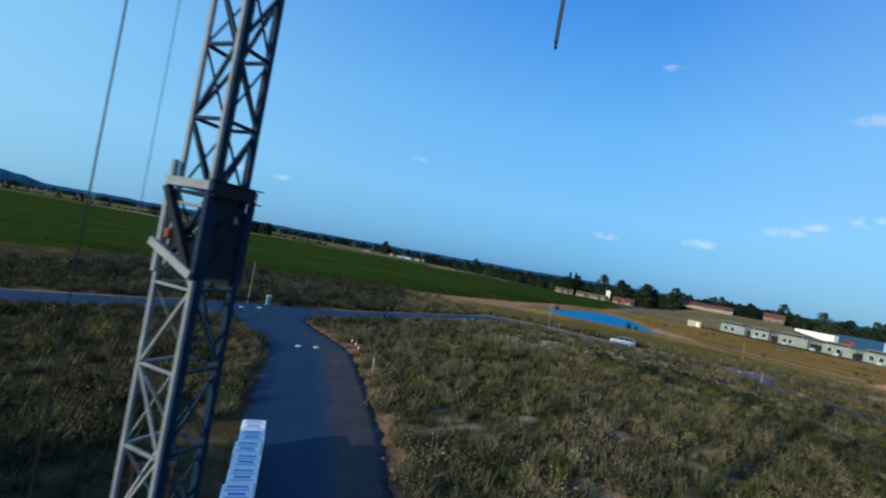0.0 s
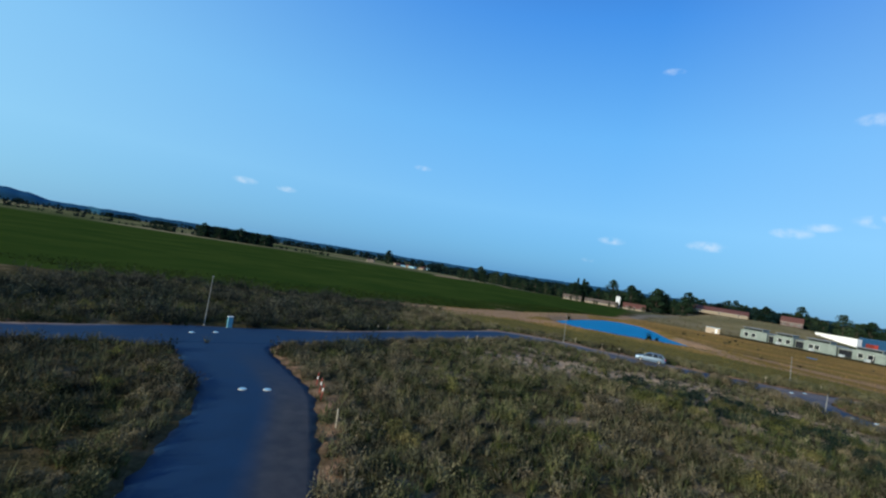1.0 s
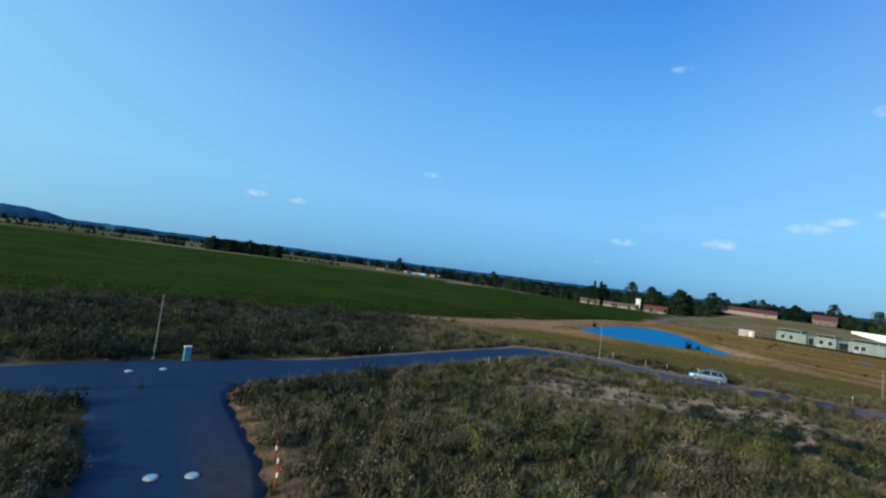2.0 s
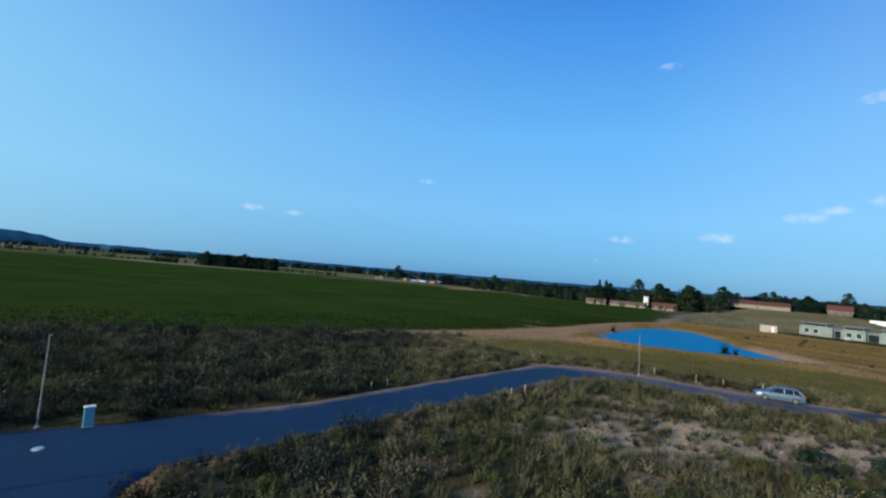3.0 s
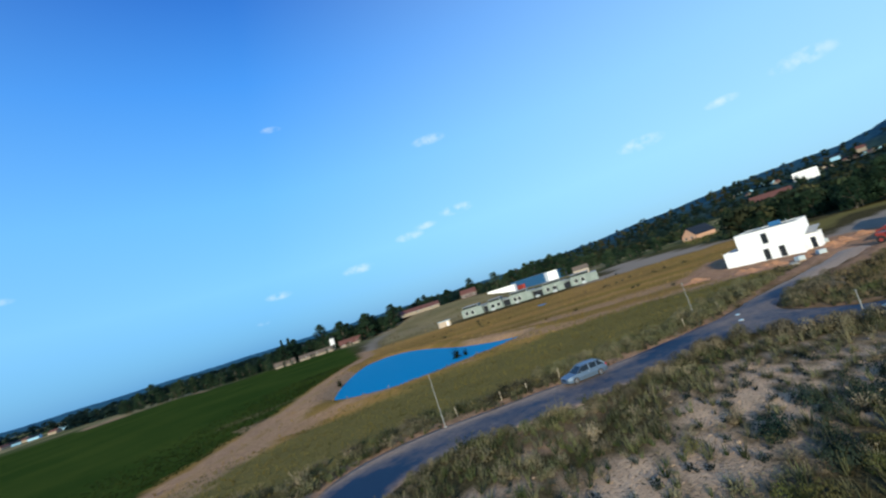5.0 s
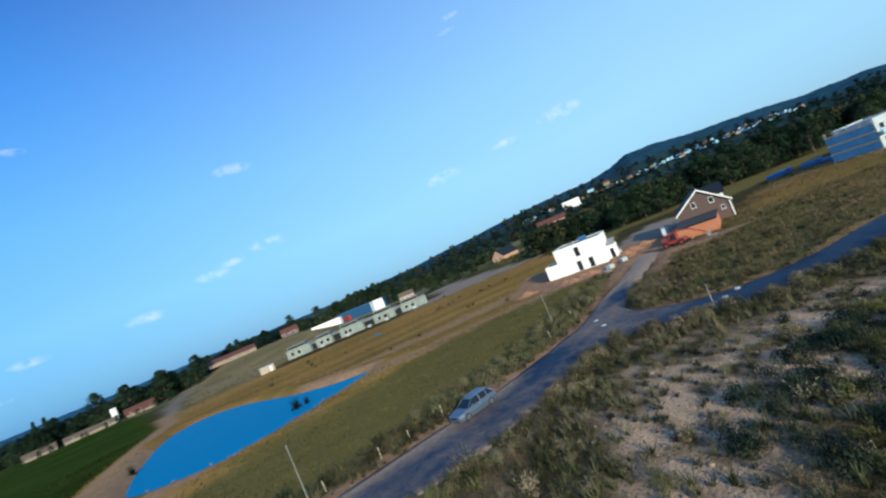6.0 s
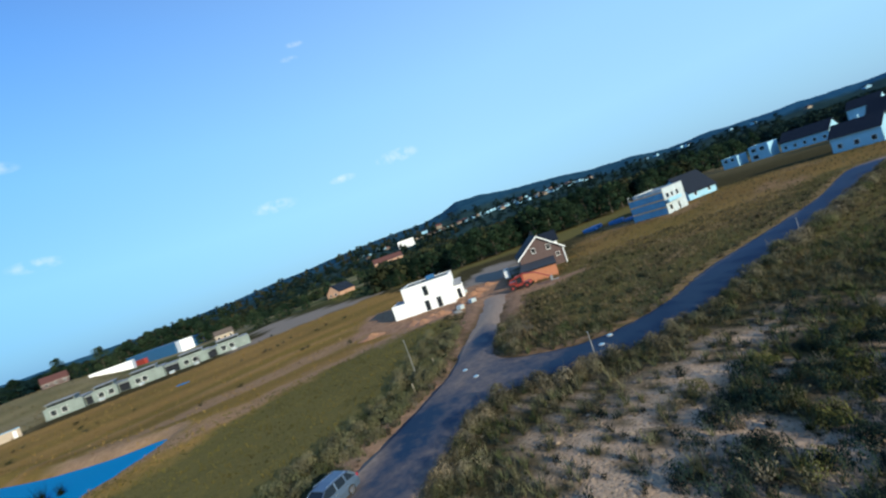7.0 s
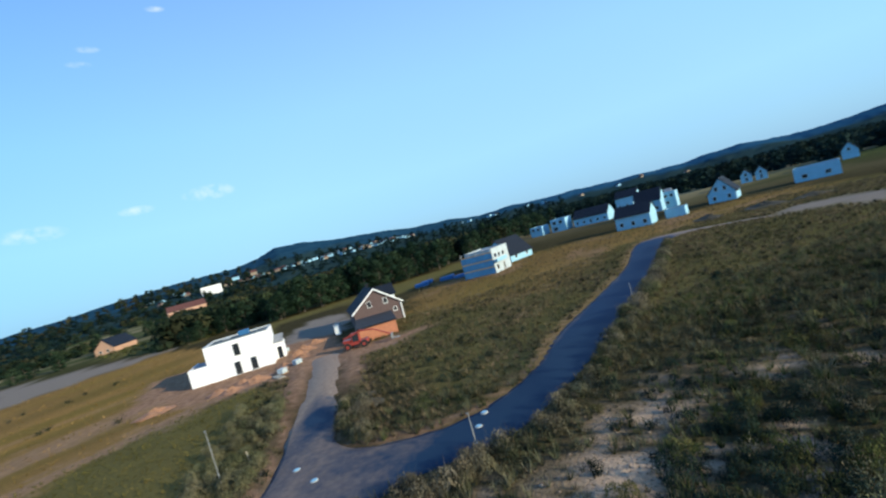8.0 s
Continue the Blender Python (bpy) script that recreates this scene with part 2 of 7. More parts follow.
def wood_material(name, a, b):
    k = Mat(name, 0.8)
    m = k.n.new("ShaderNodeMapping")
    m.inputs["Scale"].default_value = (14, 14, 1.5)
    k.l.new(k.co, m.inputs["Vector"])
    k.colour(k.ramp(k.noise(1.5, 6, 0.7, m.outputs["Vector"]), (0.3, a), (0.7, b)))
    return k.m


def roof_material(name, c):
    k = Mat(name, 0.75)
    k.b.inputs["Specular IOR Level"].default_value = 0.2
    k.colour(k.mix(k.each(), k.ramp(k.noise(2.5, 5), (0.3, tuple(v * 0.7 for v in c)), (0.7, tuple(v * 1.2 for v in c))), tuple(v * 0.9 for v in c)))
    w = k.n.new("ShaderNodeTexWave")
    w.inputs["Scale"].default_value, w.inputs["Distortion"].default_value = 2.6, 0.6
    k.l.new(k.co, w.inputs["Vector"])
    k.bump(w.outputs["Fac"], 0.03)
    return k.m


def glass_material():
    k = Mat("window_glass", 0.06)
    k.colour((0.02, 0.026, 0.032))
    k.b.inputs["Specular IOR Level"].default_value = 0.8
    return k.m


GROUND, ASPHALT, WATER, GLASS = ground_material(), asphalt_material(), water_material(), glass_material()
WHITE = plain("white_render", (0.80, 0.81, 0.82), 0.85, vary=0.06, scale=0.5)
# white render with the blue of shaded walls put into its colour
SHADEDWHITE = plain("shade_blue_render", (0.27, 0.50, 0.65), 0.85, vary=0.14, scale=0.6)
BLOCKWORK = plain("pale_block_masonry", (0.42, 0.49, 0.52), 0.9, vary=0.25, scale=0.9)
PEACH = plain("peach_render", (0.5, 0.29, 0.19), 0.85, vary=0.2)
SANDY = plain("sand_coloured_sheeting", (0.42, 0.34, 0.26), 0.8, vary=0.15)
CREAM = plain("cream_render", (0.27, 0.22, 0.165), 0.85, vary=0.2)
GREENISH = plain("pale_green_render", (0.21, 0.255, 0.235), 0.85, vary=0.3, scale=0.5)
GREYGREEN = plain("grey_green_render", (0.15, 0.19, 0.175), 0.9, vary=0.2, scale=0.4)
FLATROOF = plain("grey_roof_felt", (0.26, 0.27, 0.28), 0.9, vary=0.3)
DARKGRAVEL = plain("dark_roof_gravel", (0.085, 0.115, 0.12), 0.95, vary=0.3, scale=1.5)
DARKFELT = plain("dark_roof_felt", (0.016, 0.018, 0.024), 0.9, vary=0.3)
BRICK = brick_material("brown_brick", (0.085, 0.046, 0.042), (0.11, 0.062, 0.057), (0.125, 0.105, 0.1))
CLAY = brick_material("orange_clay_block", (0.46, 0.155, 0.08), (0.52, 0.2, 0.10), (0.36, 0.17, 0.1))
SLATE = roof_material("anthracite_tiles", (0.011, 0.017, 0.029))
BROWNROOF = roof_material("brown_fibre_cement", (0.15, 0.115, 0.09))
REDTILE = roof_material("red_clay_tiles", (0.13, 0.055, 0.045))
BLUEROOF = roof_material("blue_sheet_metal", (0.03, 0.12, 0.25))
TRIM = plain("white_painted_trim", (0.8, 0.8, 0.78), 0.5, vary=0.06)
ZINC = plain("galvanised_steel", (0.42, 0.43, 0.43), 0.45, 0.6, vary=0.25, scale=3)
# pale and dark copies of one crane paint, for sunlit and shaded members
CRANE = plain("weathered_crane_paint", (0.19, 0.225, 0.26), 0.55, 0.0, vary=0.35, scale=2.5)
CRANESHADE = plain("shaded_crane_paint", (0.009, 0.026, 0.056), 0.5, 0.0, vary=0.4, scale=3)
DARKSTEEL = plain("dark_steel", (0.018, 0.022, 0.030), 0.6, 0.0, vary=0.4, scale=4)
CONCRETE = plain("concrete", (0.4, 0.39, 0.36), 0.9, vary=0.25)
RED = plain("red_machine_paint", (0.32, 0.045, 0.032), 0.4, vary=0.25, scale=2)

RUST = plain("rusty_red_steel", (0.33, 0.075, 0.045), 0.7, 0.2, vary=0.4, scale=5)
RUBBER = plain("black_rubber", (0.018, 0.018, 0.018), 0.85, vary=0.3)
SILVER = plain("silver_car_paint", (0.105, 0.155, 0.22), 0.42, 0.55, vary=0.06, bump=0)
CARGLASS = plain("tinted_car_glass", (0.012, 0.018, 0.026), 0.2, vary=0.1, bump=0)
CARGLASS.node_tree.nodes["Principled BSDF"].inputs["Specular IOR Level"].default_value = 0.15
for steel, gloss in ((CRANE, 0.2), (CRANESHADE, 0.06), (DARKSTEEL, 0.06)):
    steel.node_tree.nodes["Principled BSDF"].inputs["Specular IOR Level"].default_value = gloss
POLEPAINT = plain("dull_grey_pole", (0.25, 0.255, 0.25), 0.7, vary=0.25, scale=3)
CHROME = plain("alloy", (0.6, 0.6, 0.6), 0.25, 0.9, vary=0.1, bump=0)
CARGLASS.node_tree.nodes["Principled BSDF"].inputs["Specular IOR Level"].default_value = 0.18
LAMPGLASS = plain("clear_lamp_glass", (0.2, 0.22, 0.24), 0.35, vary=0.05, bump=0)
TAILRED = plain("red_lamp_glass", (0.35, 0.02, 0.02), 0.2, vary=0.1, bump=0)
FILM = plain("white_packing_film", (0.86, 0.89, 0.9), 0.3, vary=0.08, scale=3, bump=0.01)
PRINT = plain("blue_print", (0.05, 0.22, 0.50), 0.35, vary=0.15, bump=0)
PALLETWOOD = wood_material("pallet_wood", (0.22, 0.15, 0.09), (0.42, 0.31, 0.2))
POSTWOOD = wood_material("pale_wood", (0.3, 0.25, 0.18), (0.52, 0.46, 0.36))
BARK = wood_material("bark", (0.05, 0.04, 0.03), (0.13, 0.1, 0.075))
BLUEBOX = plain("blue_grey_plastic", (0.10, 0.30, 0.40), 0.5, vary=0.12)
# net colour deepened to carry the blue shade of the scaffolded side
NETTING = plain("shade_blue_net", (0.025, 0.14, 0.32), 0.9, vary=0.35, scale=1.2)
BLUETARP = plain("blue_tarpaulin", (0.03, 0.14, 0.36), 0.5, vary=0.3, scale=2)
STRAP = plain("dark_lifting_strap", (0.02, 0.035, 0.075), 0.8, vary=0.3, scale=6)
# dark and light tones of one scrub, shade put into the darker
SCRUBLEAF = leafy("scrub_leaves", ((0.009, 0.016, 0.007), (0.024, 0.032, 0.014), (0.059, 0.067, 0.030)), ((0.022, 0.021, 0.014), (0.045, 0.043, 0.029), (0.087, 0.081, 0.056)), 0.14, (0.36, 0.58), (0.118, 0.101, 0.068))
LITSCRUB = leafy("lit_scrub_leaves", ((0.024, 0.035, 0.017), (0.060, 0.072, 0.031), (0.143, 0.150, 0.066)), ((0.052, 0.048, 0.031), (0.110, 0.097, 0.064), (0.212, 0.180, 0.124)), 0.14, (0.36, 0.58), (0.286, 0.226, 0.150))
GRASSBLADE = leafy("dry_grass", ((0.026, 0.038, 0.013), (0.055, 0.071, 0.027), (0.108, 0.127, 0.049)), ((0.052, 0.051, 0.029), (0.104, 0.100, 0.059), (0.195, 0.178, 0.113)), 0.07, (0.40, 0.64), (0.228, 0.197, 0.118))
MEADOWGRASS = leafy("meadow_blades", ((0.092, 0.086, 0.024), (0.128, 0.115, 0.032), (0.168, 0.143, 0.042)), ((0.107, 0.089, 0.027), (0.144, 0.119, 0.037), (0.184, 0.146, 0.048)), 0.05)
GOLDGRASS = leafy("golden_grass", ((0.120, 0.081, 0.019), (0.227, 0.144, 0.036), (0.335, 0.230, 0.071)), ((0.167, 0.092, 0.026), (0.311, 0.184, 0.059), (0.454, 0.287, 0.119)), 0.06)
EASTGRASS = leafy("straw_grass", ((0.062, 0.061, 0.024), (0.107, 0.098, 0.041), (0.168, 0.145, 0.067)), ((0.091, 0.071, 0.038), (0.159, 0.119, 0.067), (0.255, 0.188, 0.118)), 0.06, (0.38, 0.62), (0.286, 0.207, 0.134))
# dark leaves, blued further for the shade in and between the bushes
DARKWEED = leafy("dark_weeds", ((0.006, 0.017, 0.015), (0.014, 0.030, 0.024), (0.034, 0.054, 0.036)), ((0.010, 0.020, 0.017), (0.020, 0.034, 0.026), (0.045, 0.058, 0.038)), 0.2)
GREYWEED = leafy("grey_weeds", ((0.007, 0.013, 0.012), (0.021, 0.030, 0.025), (0.055, 0.066, 0.050)), ((0.014, 0.017, 0.014), (0.038, 0.041, 0.032), (0.085, 0.085, 0.064)), 0.14, (0.38, 0.6), (0.125, 0.115, 0.085))
YELLOWBUSH = leafy("yellow_green_bush", ((0.031, 0.040, 0.013), (0.075, 0.086, 0.026), (0.153, 0.159, 0.050)), ((0.057, 0.055, 0.023), (0.114, 0.104, 0.040), (0.202, 0.177, 0.072)), 0.2, (0.4, 0.65))
PALEBUSH = leafy("pale_bush_leaves", ((0.074, 0.079, 0.037), (0.114, 0.118, 0.059), (0.168, 0.166, 0.090)), ((0.098, 0.090, 0.051), (0.144, 0.130, 0.075), (0.204, 0.180, 0.108)), 0.2)
BROWNBUSH = leafy("brown_scrub_leaves", ((0.060, 0.072, 0.034), (0.114, 0.124, 0.062), (0.208, 0.202, 0.110)), ((0.099, 0.085, 0.056), (0.168, 0.142, 0.095), (0.278, 0.234, 0.161)), 0.2, (0.38, 0.6), (0.367, 0.302, 0.196))
TREELEAF = leafy("tree_leaves", ((0.012, 0.028, 0.018), (0.022, 0.044, 0.024), (0.041, 0.066, 0.034)), ((0.022, 0.034, 0.020), (0.038, 0.052, 0.030), (0.064, 0.074, 0.041)), 0.03, whole=True)
# far leaves darkened and blued to carry the haze of distance
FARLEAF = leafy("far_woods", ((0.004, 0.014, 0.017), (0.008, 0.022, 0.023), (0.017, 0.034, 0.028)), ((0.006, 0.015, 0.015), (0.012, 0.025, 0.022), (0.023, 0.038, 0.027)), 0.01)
EDGELEAF = leafy("wood_edge_leaves", ((0.008, 0.018, 0.014), (0.018, 0.032, 0.018), (0.040, 0.054, 0.024)), ((0.016, 0.020, 0.012), (0.036, 0.036, 0.018), (0.070, 0.060, 0.028)), 0.012, (0.46, 0.66))
CROP = leafy("crop_leaves", ((0.0192, 0.031, 0.0052), (0.0276, 0.042, 0.0078), (0.0396, 0.056, 0.0117)), ((0.0204, 0.032, 0.0052), (0.03, 0.043, 0.0078), (0.042, 0.055, 0.0117)), 0.02)

# ---- helpers for meshes ----


def part(name, bm, material, parent, label=""):
    """Links a bmesh as one mesh object under a thing or a part."""
    me = bpy.data.meshes.new(name)
    bm.to_mesh(me)
    bm.free()
    me.materials.append(material)
    ob = new(name, me)
    ob.parent = parent
    return tagged(ob, label)


def thing(name, m, label, category, group="", kind=""):
    ob = new(name)
    ob.empty_display_size = 0.2
    ob.matrix_world = m
    return tagged(ob, label, category, group, kind)


def box(bm, lo, hi, bevel=0.0):
    """A box between two corners."""
    c = [(a + b) / 2 for a, b in zip(lo, hi)]
    r = bmesh.ops.create_cube(bm, size=1)["verts"]
    for v in r:
        v.co = Vector([c[i] + v.co[i] * (hi[i] - lo[i]) for i in range(3)])
    if bevel:
        es = list({e for v in r for e in v.link_edges})
        bmesh.ops.bevel(bm, geom=es, offset=bevel, segments=1, affect="EDGES")
    return bm


def boxes(*pairs, bevel=0.0):
    bm = bmesh.new()
    for lo, hi in pairs:
        box(bm, lo, hi, bevel)
    return bm


def tube(bm, a, b, ra, rb=None, sides=6):
    """A tapered round bar from a to b."""
    a, b = Vector(a), Vector(b)
    rb = ra if rb is None else rb
    d = (b - a).normalized()
    q = d.to_track_quat("Z", "Y")
    rings = []
    for p, r in ((a, ra), (b, rb)):
        rings.append([bm.verts.new(p + q @ Vector((r * math.cos(2 * math.pi * i / sides), r * math.sin(2 * math.pi * i / sides), 0))) for i in range(sides)])
    for i in range(sides):
        j = (i + 1) % sides
        bm.faces.new((rings[0][i], rings[0][j], rings[1][j], rings[1][i]))
    bm.faces.new(rings[0][::-1])
    bm.faces.new(rings[1])
    return bm


def beam(bm, a, b, w, h=None):
    """A square bar from a to b."""
    a, b = Vector(a), Vector(b)
    h = w if h is None else h
    d = (b - a).normalized()
    side = d.cross(Vector((0, 0, 1)))
    side = side.normalized() if side.length > 0.01 else Vector((1, 0, 0))
    top = side.cross(d)
    vs = [bm.verts.new(p + side * sx * w / 2 + top * sy * h / 2) for p in (a, b) for sx, sy in ((-1, -1), (1, -1), (1, 1), (-1, 1))]
    for f in ((0, 1, 5, 4), (1, 2, 6, 5), (2, 3, 7, 6), (3, 0, 4, 7), (3, 2, 1, 0), (4, 5, 6, 7)):
        bm.faces.new([vs[i] for i in f])
    return bm


def prism(bm, outline, axis, lo, hi):
    """Extrudes a flat outline of (u, v) along an axis: 0 x, 1 y, 2 z."""
    def at(u, v, w):
        return ((w, u, v), (u, w, v), (u, v, w))[axis]
    a = [bm.verts.new(at(u, v, lo)) for u, v in outline]
    b = [bm.verts.new(at(u, v, hi)) for u, v in outline]
    n = len(outline)
    for i in range(n):
        j = (i + 1) % n
        bm.faces.new((a[i], a[j], b[j], b[i]))
    bm.faces.new(a[::-1])
    bm.faces.new(b)
    bmesh.ops.recalc_face_normals(bm, faces=bm.faces)
    return bm


def raw_mesh(name, verts, faces, material, smooth=False):
    """A large mesh from arrays of vertices and of equal-sided faces."""
    me = bpy.data.meshes.new(name)
    n, k = faces.shape
    me.vertices.add(len(verts))
    me.vertices.foreach_set("co", np.asarray(verts, np.float32).ravel())
    me.loops.add(n * k)
    me.loops.foreach_set("vertex_index", faces.astype(np.int32).ravel())
    me.polygons.add(n)
    me.polygons.foreach_set("loop_start", np.arange(0, n * k, k, dtype=np.int32))
    me.polygons.foreach_set("use_smooth", np.full(n, smooth))
    me.update(calc_edges=True)
    me.materials.append(material)
    return me


def frame_at(a, b, z):
    """A pose whose x runs from a to b along a front, y away from the viewer, at height z."""
    return pose(a[0], a[1], z, 0, 0, math.degrees(math.atan2(b[1] - a[1], b[0] - a[0])))


# ---- the lie of the land ----
POND = ((39.3, 131.5), (39.6, 128.3), (41.2, 124.0), (44.2, 120.4), (48.0, 118.8), (53.0, 118.0), (58.0, 117.2), (63.0, 116.4), (69.0, 117.0), (69.8, 119.0), (68.6, 124.0), (69.0, 130.0), (70.2, 137.0),
        (75.5, 154.5), (77.0, 167.0), (74.0, 172.5), (68.5, 171.5), (62.0, 166.0), (52.0, 154.0), (44.0, 143.0), (40.0, 136.5))


def signed(poly, x, y):
    """Distance to a polygon's outline, above nought inside; arrays."""
    x, y = np.asarray(x, float), np.asarray(y, float)
    best, inside = np.full(x.shape, 1e9), np.zeros(x.shape, bool)
    for (ax, ay), (bx, by) in zip(poly, poly[1:] + poly[:1]):
        dx, dy = bx - ax, by - ay
        t = np.clip(((x - ax) * dx + (y - ay) * dy) / (dx * dx + dy * dy), 0, 1)
        best = np.minimum(best, np.hypot(x - ax - t * dx, y - ay - t * dy))
        if ay != by:
            inside ^= ((ay > y) != (by > y)) & (x < dx * (y - ay) / dy + ax)
    return np.where(inside, best, -best)


def step(v, a, b):
    t = np.clip((np.asarray(v, float) - a) / (b - a), 0, 1)
    return t * t * (3 - 2 * t)


def wavy(x, y, s, seed=0.0):
    """Cheap smooth noise in -1..1 for arrays."""
    return (np.sin(x * s + seed + 1.7 * np.sin(y * s * 0.7 + seed)) + np.sin(y * s * 1.3 + 2.1 * seed + 1.3 * np.sin(x * s * 0.9)) + np.sin((x + y) * s * 2.3 + seed * 3)) / 3


def land(x, y):
    """Height of the ground; it falls gently to the east and rises again to the far north-east."""
    x, y = np.asarray(x, float), np.asarray(y, float)
    z = -1.3 * step(x, 62, 107)
    z = z + 6.5 * step(np.hypot(x - 60, y - 200), 130, 240) * step(x - 0.55 * y, -10, 40) * step(y, 200, 260) * step(y - 0.9 * x, 30, 95) * step(-np.hypot(x, y), -900, -600)
    p = signed(POND, x, y)
    near = (p > -14)
    z = z + np.where(near, 0.55 * step(p, -12, -5) * step(-p, 1.0, 4.0) - 1.3 * step(p, -2.5, 2.0), 0)
    return z


# road edges, in pairs of left and right borders
APPROACH = (((-1.0, 8.0), (-3.2, 18.0), (-4.4, 22.4), (-6.1, 28.5), (-7.4, 34.0), (-8.6, 40.0), (-10.2, 43.6), (-13.1, 47.8), (-15.8, 51.0), (-19.0, 51.2)),
            ((4.4, 8.0), (2.4, 18.0), (1.3, 25.8), (0.3, 31.0), (-1.1, 37.0), (-2.3, 41.5), (-3.6, 45.6), (-6.3, 50.0), (-9.4, 55.0), (-9.8, 58.0)))
CROSS = (((-90.0, -4.0), (-45.0, 38.0), (-26.7, 53.8), (-18.8, 60.8), (-14.0, 63.8), (-5.6, 70.7), (3.4, 80.1), (11.2, 88.1), (17.0, 93.2), (24.1, 93.3),
          (32.6, 88.6), (37.2, 85.6), (42.8, 82.3), (50.9, 78.8), (57.3, 76.6), (65.0, 75.6), (77.6, 74.5), (93.0, 73.2), (101.0, 73.0)),
         ((-86.0, -9.0), (-41.0, 33.0), (-24.0, 48.0), (-17.0, 53.0), (-10.0, 57.5), (-2.3, 65.0), (6.8, 74.6), (13.8, 81.8), (18.6, 86.0), (25.2, 84.8),
          (31.0, 80.2), (37.5, 77.4), (42.6, 75.6), (48.0, 73.6), (54.0, 72.4), (61.0, 72.0), (71.0, 70.4), (89.7, 67.9), (100.0, 67.0)))
EASTERN = (((62.0, 72.4), (58.0, 72.0), (55.2, 70.2), (53.4, 66.0), (53.2, 62.8), (54.4, 59.5), (57.8, 54.2), (64.4, 47.2), (73.5, 35.0), (87.5, 18.0), (105.0, 0.5), (110.5, -8.5), (107.5, -16.0), (97.0, -20.5), (88.0, -21.5)),
           ((44.0, 75.0), (46.6, 73.4), (48.2, 69.6), (48.2, 65.3), (48.4, 61.2), (51.4, 55.8), (55.2, 50.0), (59.4, 44.4), (65.6, 35.8), (75.2, 24.0), (94.0, 3.0), (100.5, -5.0), (102.5, -13.5), (96.0, -18.3), (87.5, -19.5)))


def resample(line, n):
    """n points at even steps along a polyline, rounded by a Catmull-Rom curve."""
    p = np.array([line[0], *line, line[-1]], float)
    out = []
    for i in range(1, len(p) - 2):
        for t in np.linspace(0, 1, 24, endpoint=False):
            a, b, c, d = p[i - 1], p[i], p[i + 1], p[i + 2]
            out.append(0.5 * (2 * b + (c - a) * t + (2 * a - 5 * b + 4 * c - d) * t * t + (3 * b - a - 3 * c + d) * t ** 3))
    out = np.array(out + [p[-1]])
    s = np.r_[0, np.cumsum(np.hypot(*np.diff(out, axis=0).T))]
    q = np.linspace(0, s[-1], n)
    return np.c_[np.interp(q, s, out[:, 0]), np.interp(q, s, out[:, 1])]


def outline_of(road):
    return tuple(map(tuple, np.r_[resample(road[0], 60), resample(road[1], 60)[::-1]]))


ROADS = [outline_of(r) for r in (APPROACH, CROSS, EASTERN)]


def off_road(x, y):
    """Distance from the nearest road; below nought on it."""
    return -np.maximum.reduce([signed(r, x, y) for r in ROADS])


FIELD = ((-900.0, -160.0), (-120.0, 40.0), (-60.0, 82.0), (-37.0, 97.0), (-17.5, 105.6), (-4.0, 116.8), (14.1, 129.0), (33.0, 147.5), (60.3, 178.4), (86.0, 208.0), (106.0, 246.0), (150.0, 330.0),
         (160.0, 372.0), (107.0, 398.0), (-31.0, 470.0), (-160.0, 492.0), (-256.0, 495.0), (-420.0, 470.0), (-900.0, 330.0))
MEADOW = ((16.0, 97.5), (24.0, 96.5), (36.0, 89.0), (58.0, 79.5), (86.0, 76.5), (94.0, 80.0), (88.0, 93.0), (74.0, 105.0), (62.0, 111.5), (50.0, 114.0), (41.0, 117.0), (32.0, 119.0), (22.0, 119.0), (12.0, 119.0), (4.0, 112.0))
GOLD = ((2.0, 117.0), (25.0, 118.0), (38.0, 114.5), (50.0, 110.5), (60.0, 107.5), (72.0, 102.0), (88.0, 93.0), (96.0, 84.0), (108.0, 94.0), (132.0, 90.0), (172.0, 98.0), (205.0, 118.0),
        (190.0, 145.0), (160.0, 170.0), (140.0, 200.0), (120.0, 230.0), (104.0, 238.0), (84.0, 205.0), (58.0, 176.0), (31.0, 146.0), (12.0, 128.5))
BUILDSITE = ((88.0, 66.5), (92.0, 75.0), (97.0, 92.0), (106.0, 97.5), (104.0, 101.0), (136.0, 105.0), (137.0, 95.0), (124.0, 89.0), (120.0, 80.0), (128.0, 76.0), (124.0, 66.0), (112.0, 66.0), (100.0, 66.0), (97.0, 52.0), (91.0, 56.0))
EASTGOLD = ((98.0, 42.0), (118.0, 50.0), (140.0, 44.0), (160.0, 30.0), (165.0, 5.0), (152.0, -25.0), (135.0, -62.0), (118.0, -75.0), (100.0, -62.0), (112.0, -30.0), (116.0, -5.0), (104.0, 12.0), (90.0, 30.0))
WOODSIDE = ((150.0, 100.0), (190.0, 88.0), (200.0, 60.0), (205.0, 20.0), (225.0, -20.0), (190.0, -10.0), (170.0, 30.0), (150.0, 56.0), (182.0, 56.0), (180.0, 80.0), (150.0, 80.0))
GRAVELPAD = ((118.0, 74.0), (124.0, 63.0), (140.0, 61.0), (158.0, 60.0), (160.0, 69.0), (148.0, 75.0), (130.0, 78.0))
GREYTRACK = ((168.0, 164.0), (188.0, 141.0), (197.0, 128.0), (206.0, 112.0), (212.0, 114.0), (216.0, 128.0), (232.0, 144.0), (240.0, 164.0), (262.0, 192.0), (236.0, 192.0), (203.0, 164.0), (180.0, 173.0))
SHRUBSTRIP = ((207.0, 108.0), (220.0, 126.0), (240.0, 142.0), (300.0, 172.0), (305.0, 150.0), (244.0, 116.0), (218.0, 94.0))
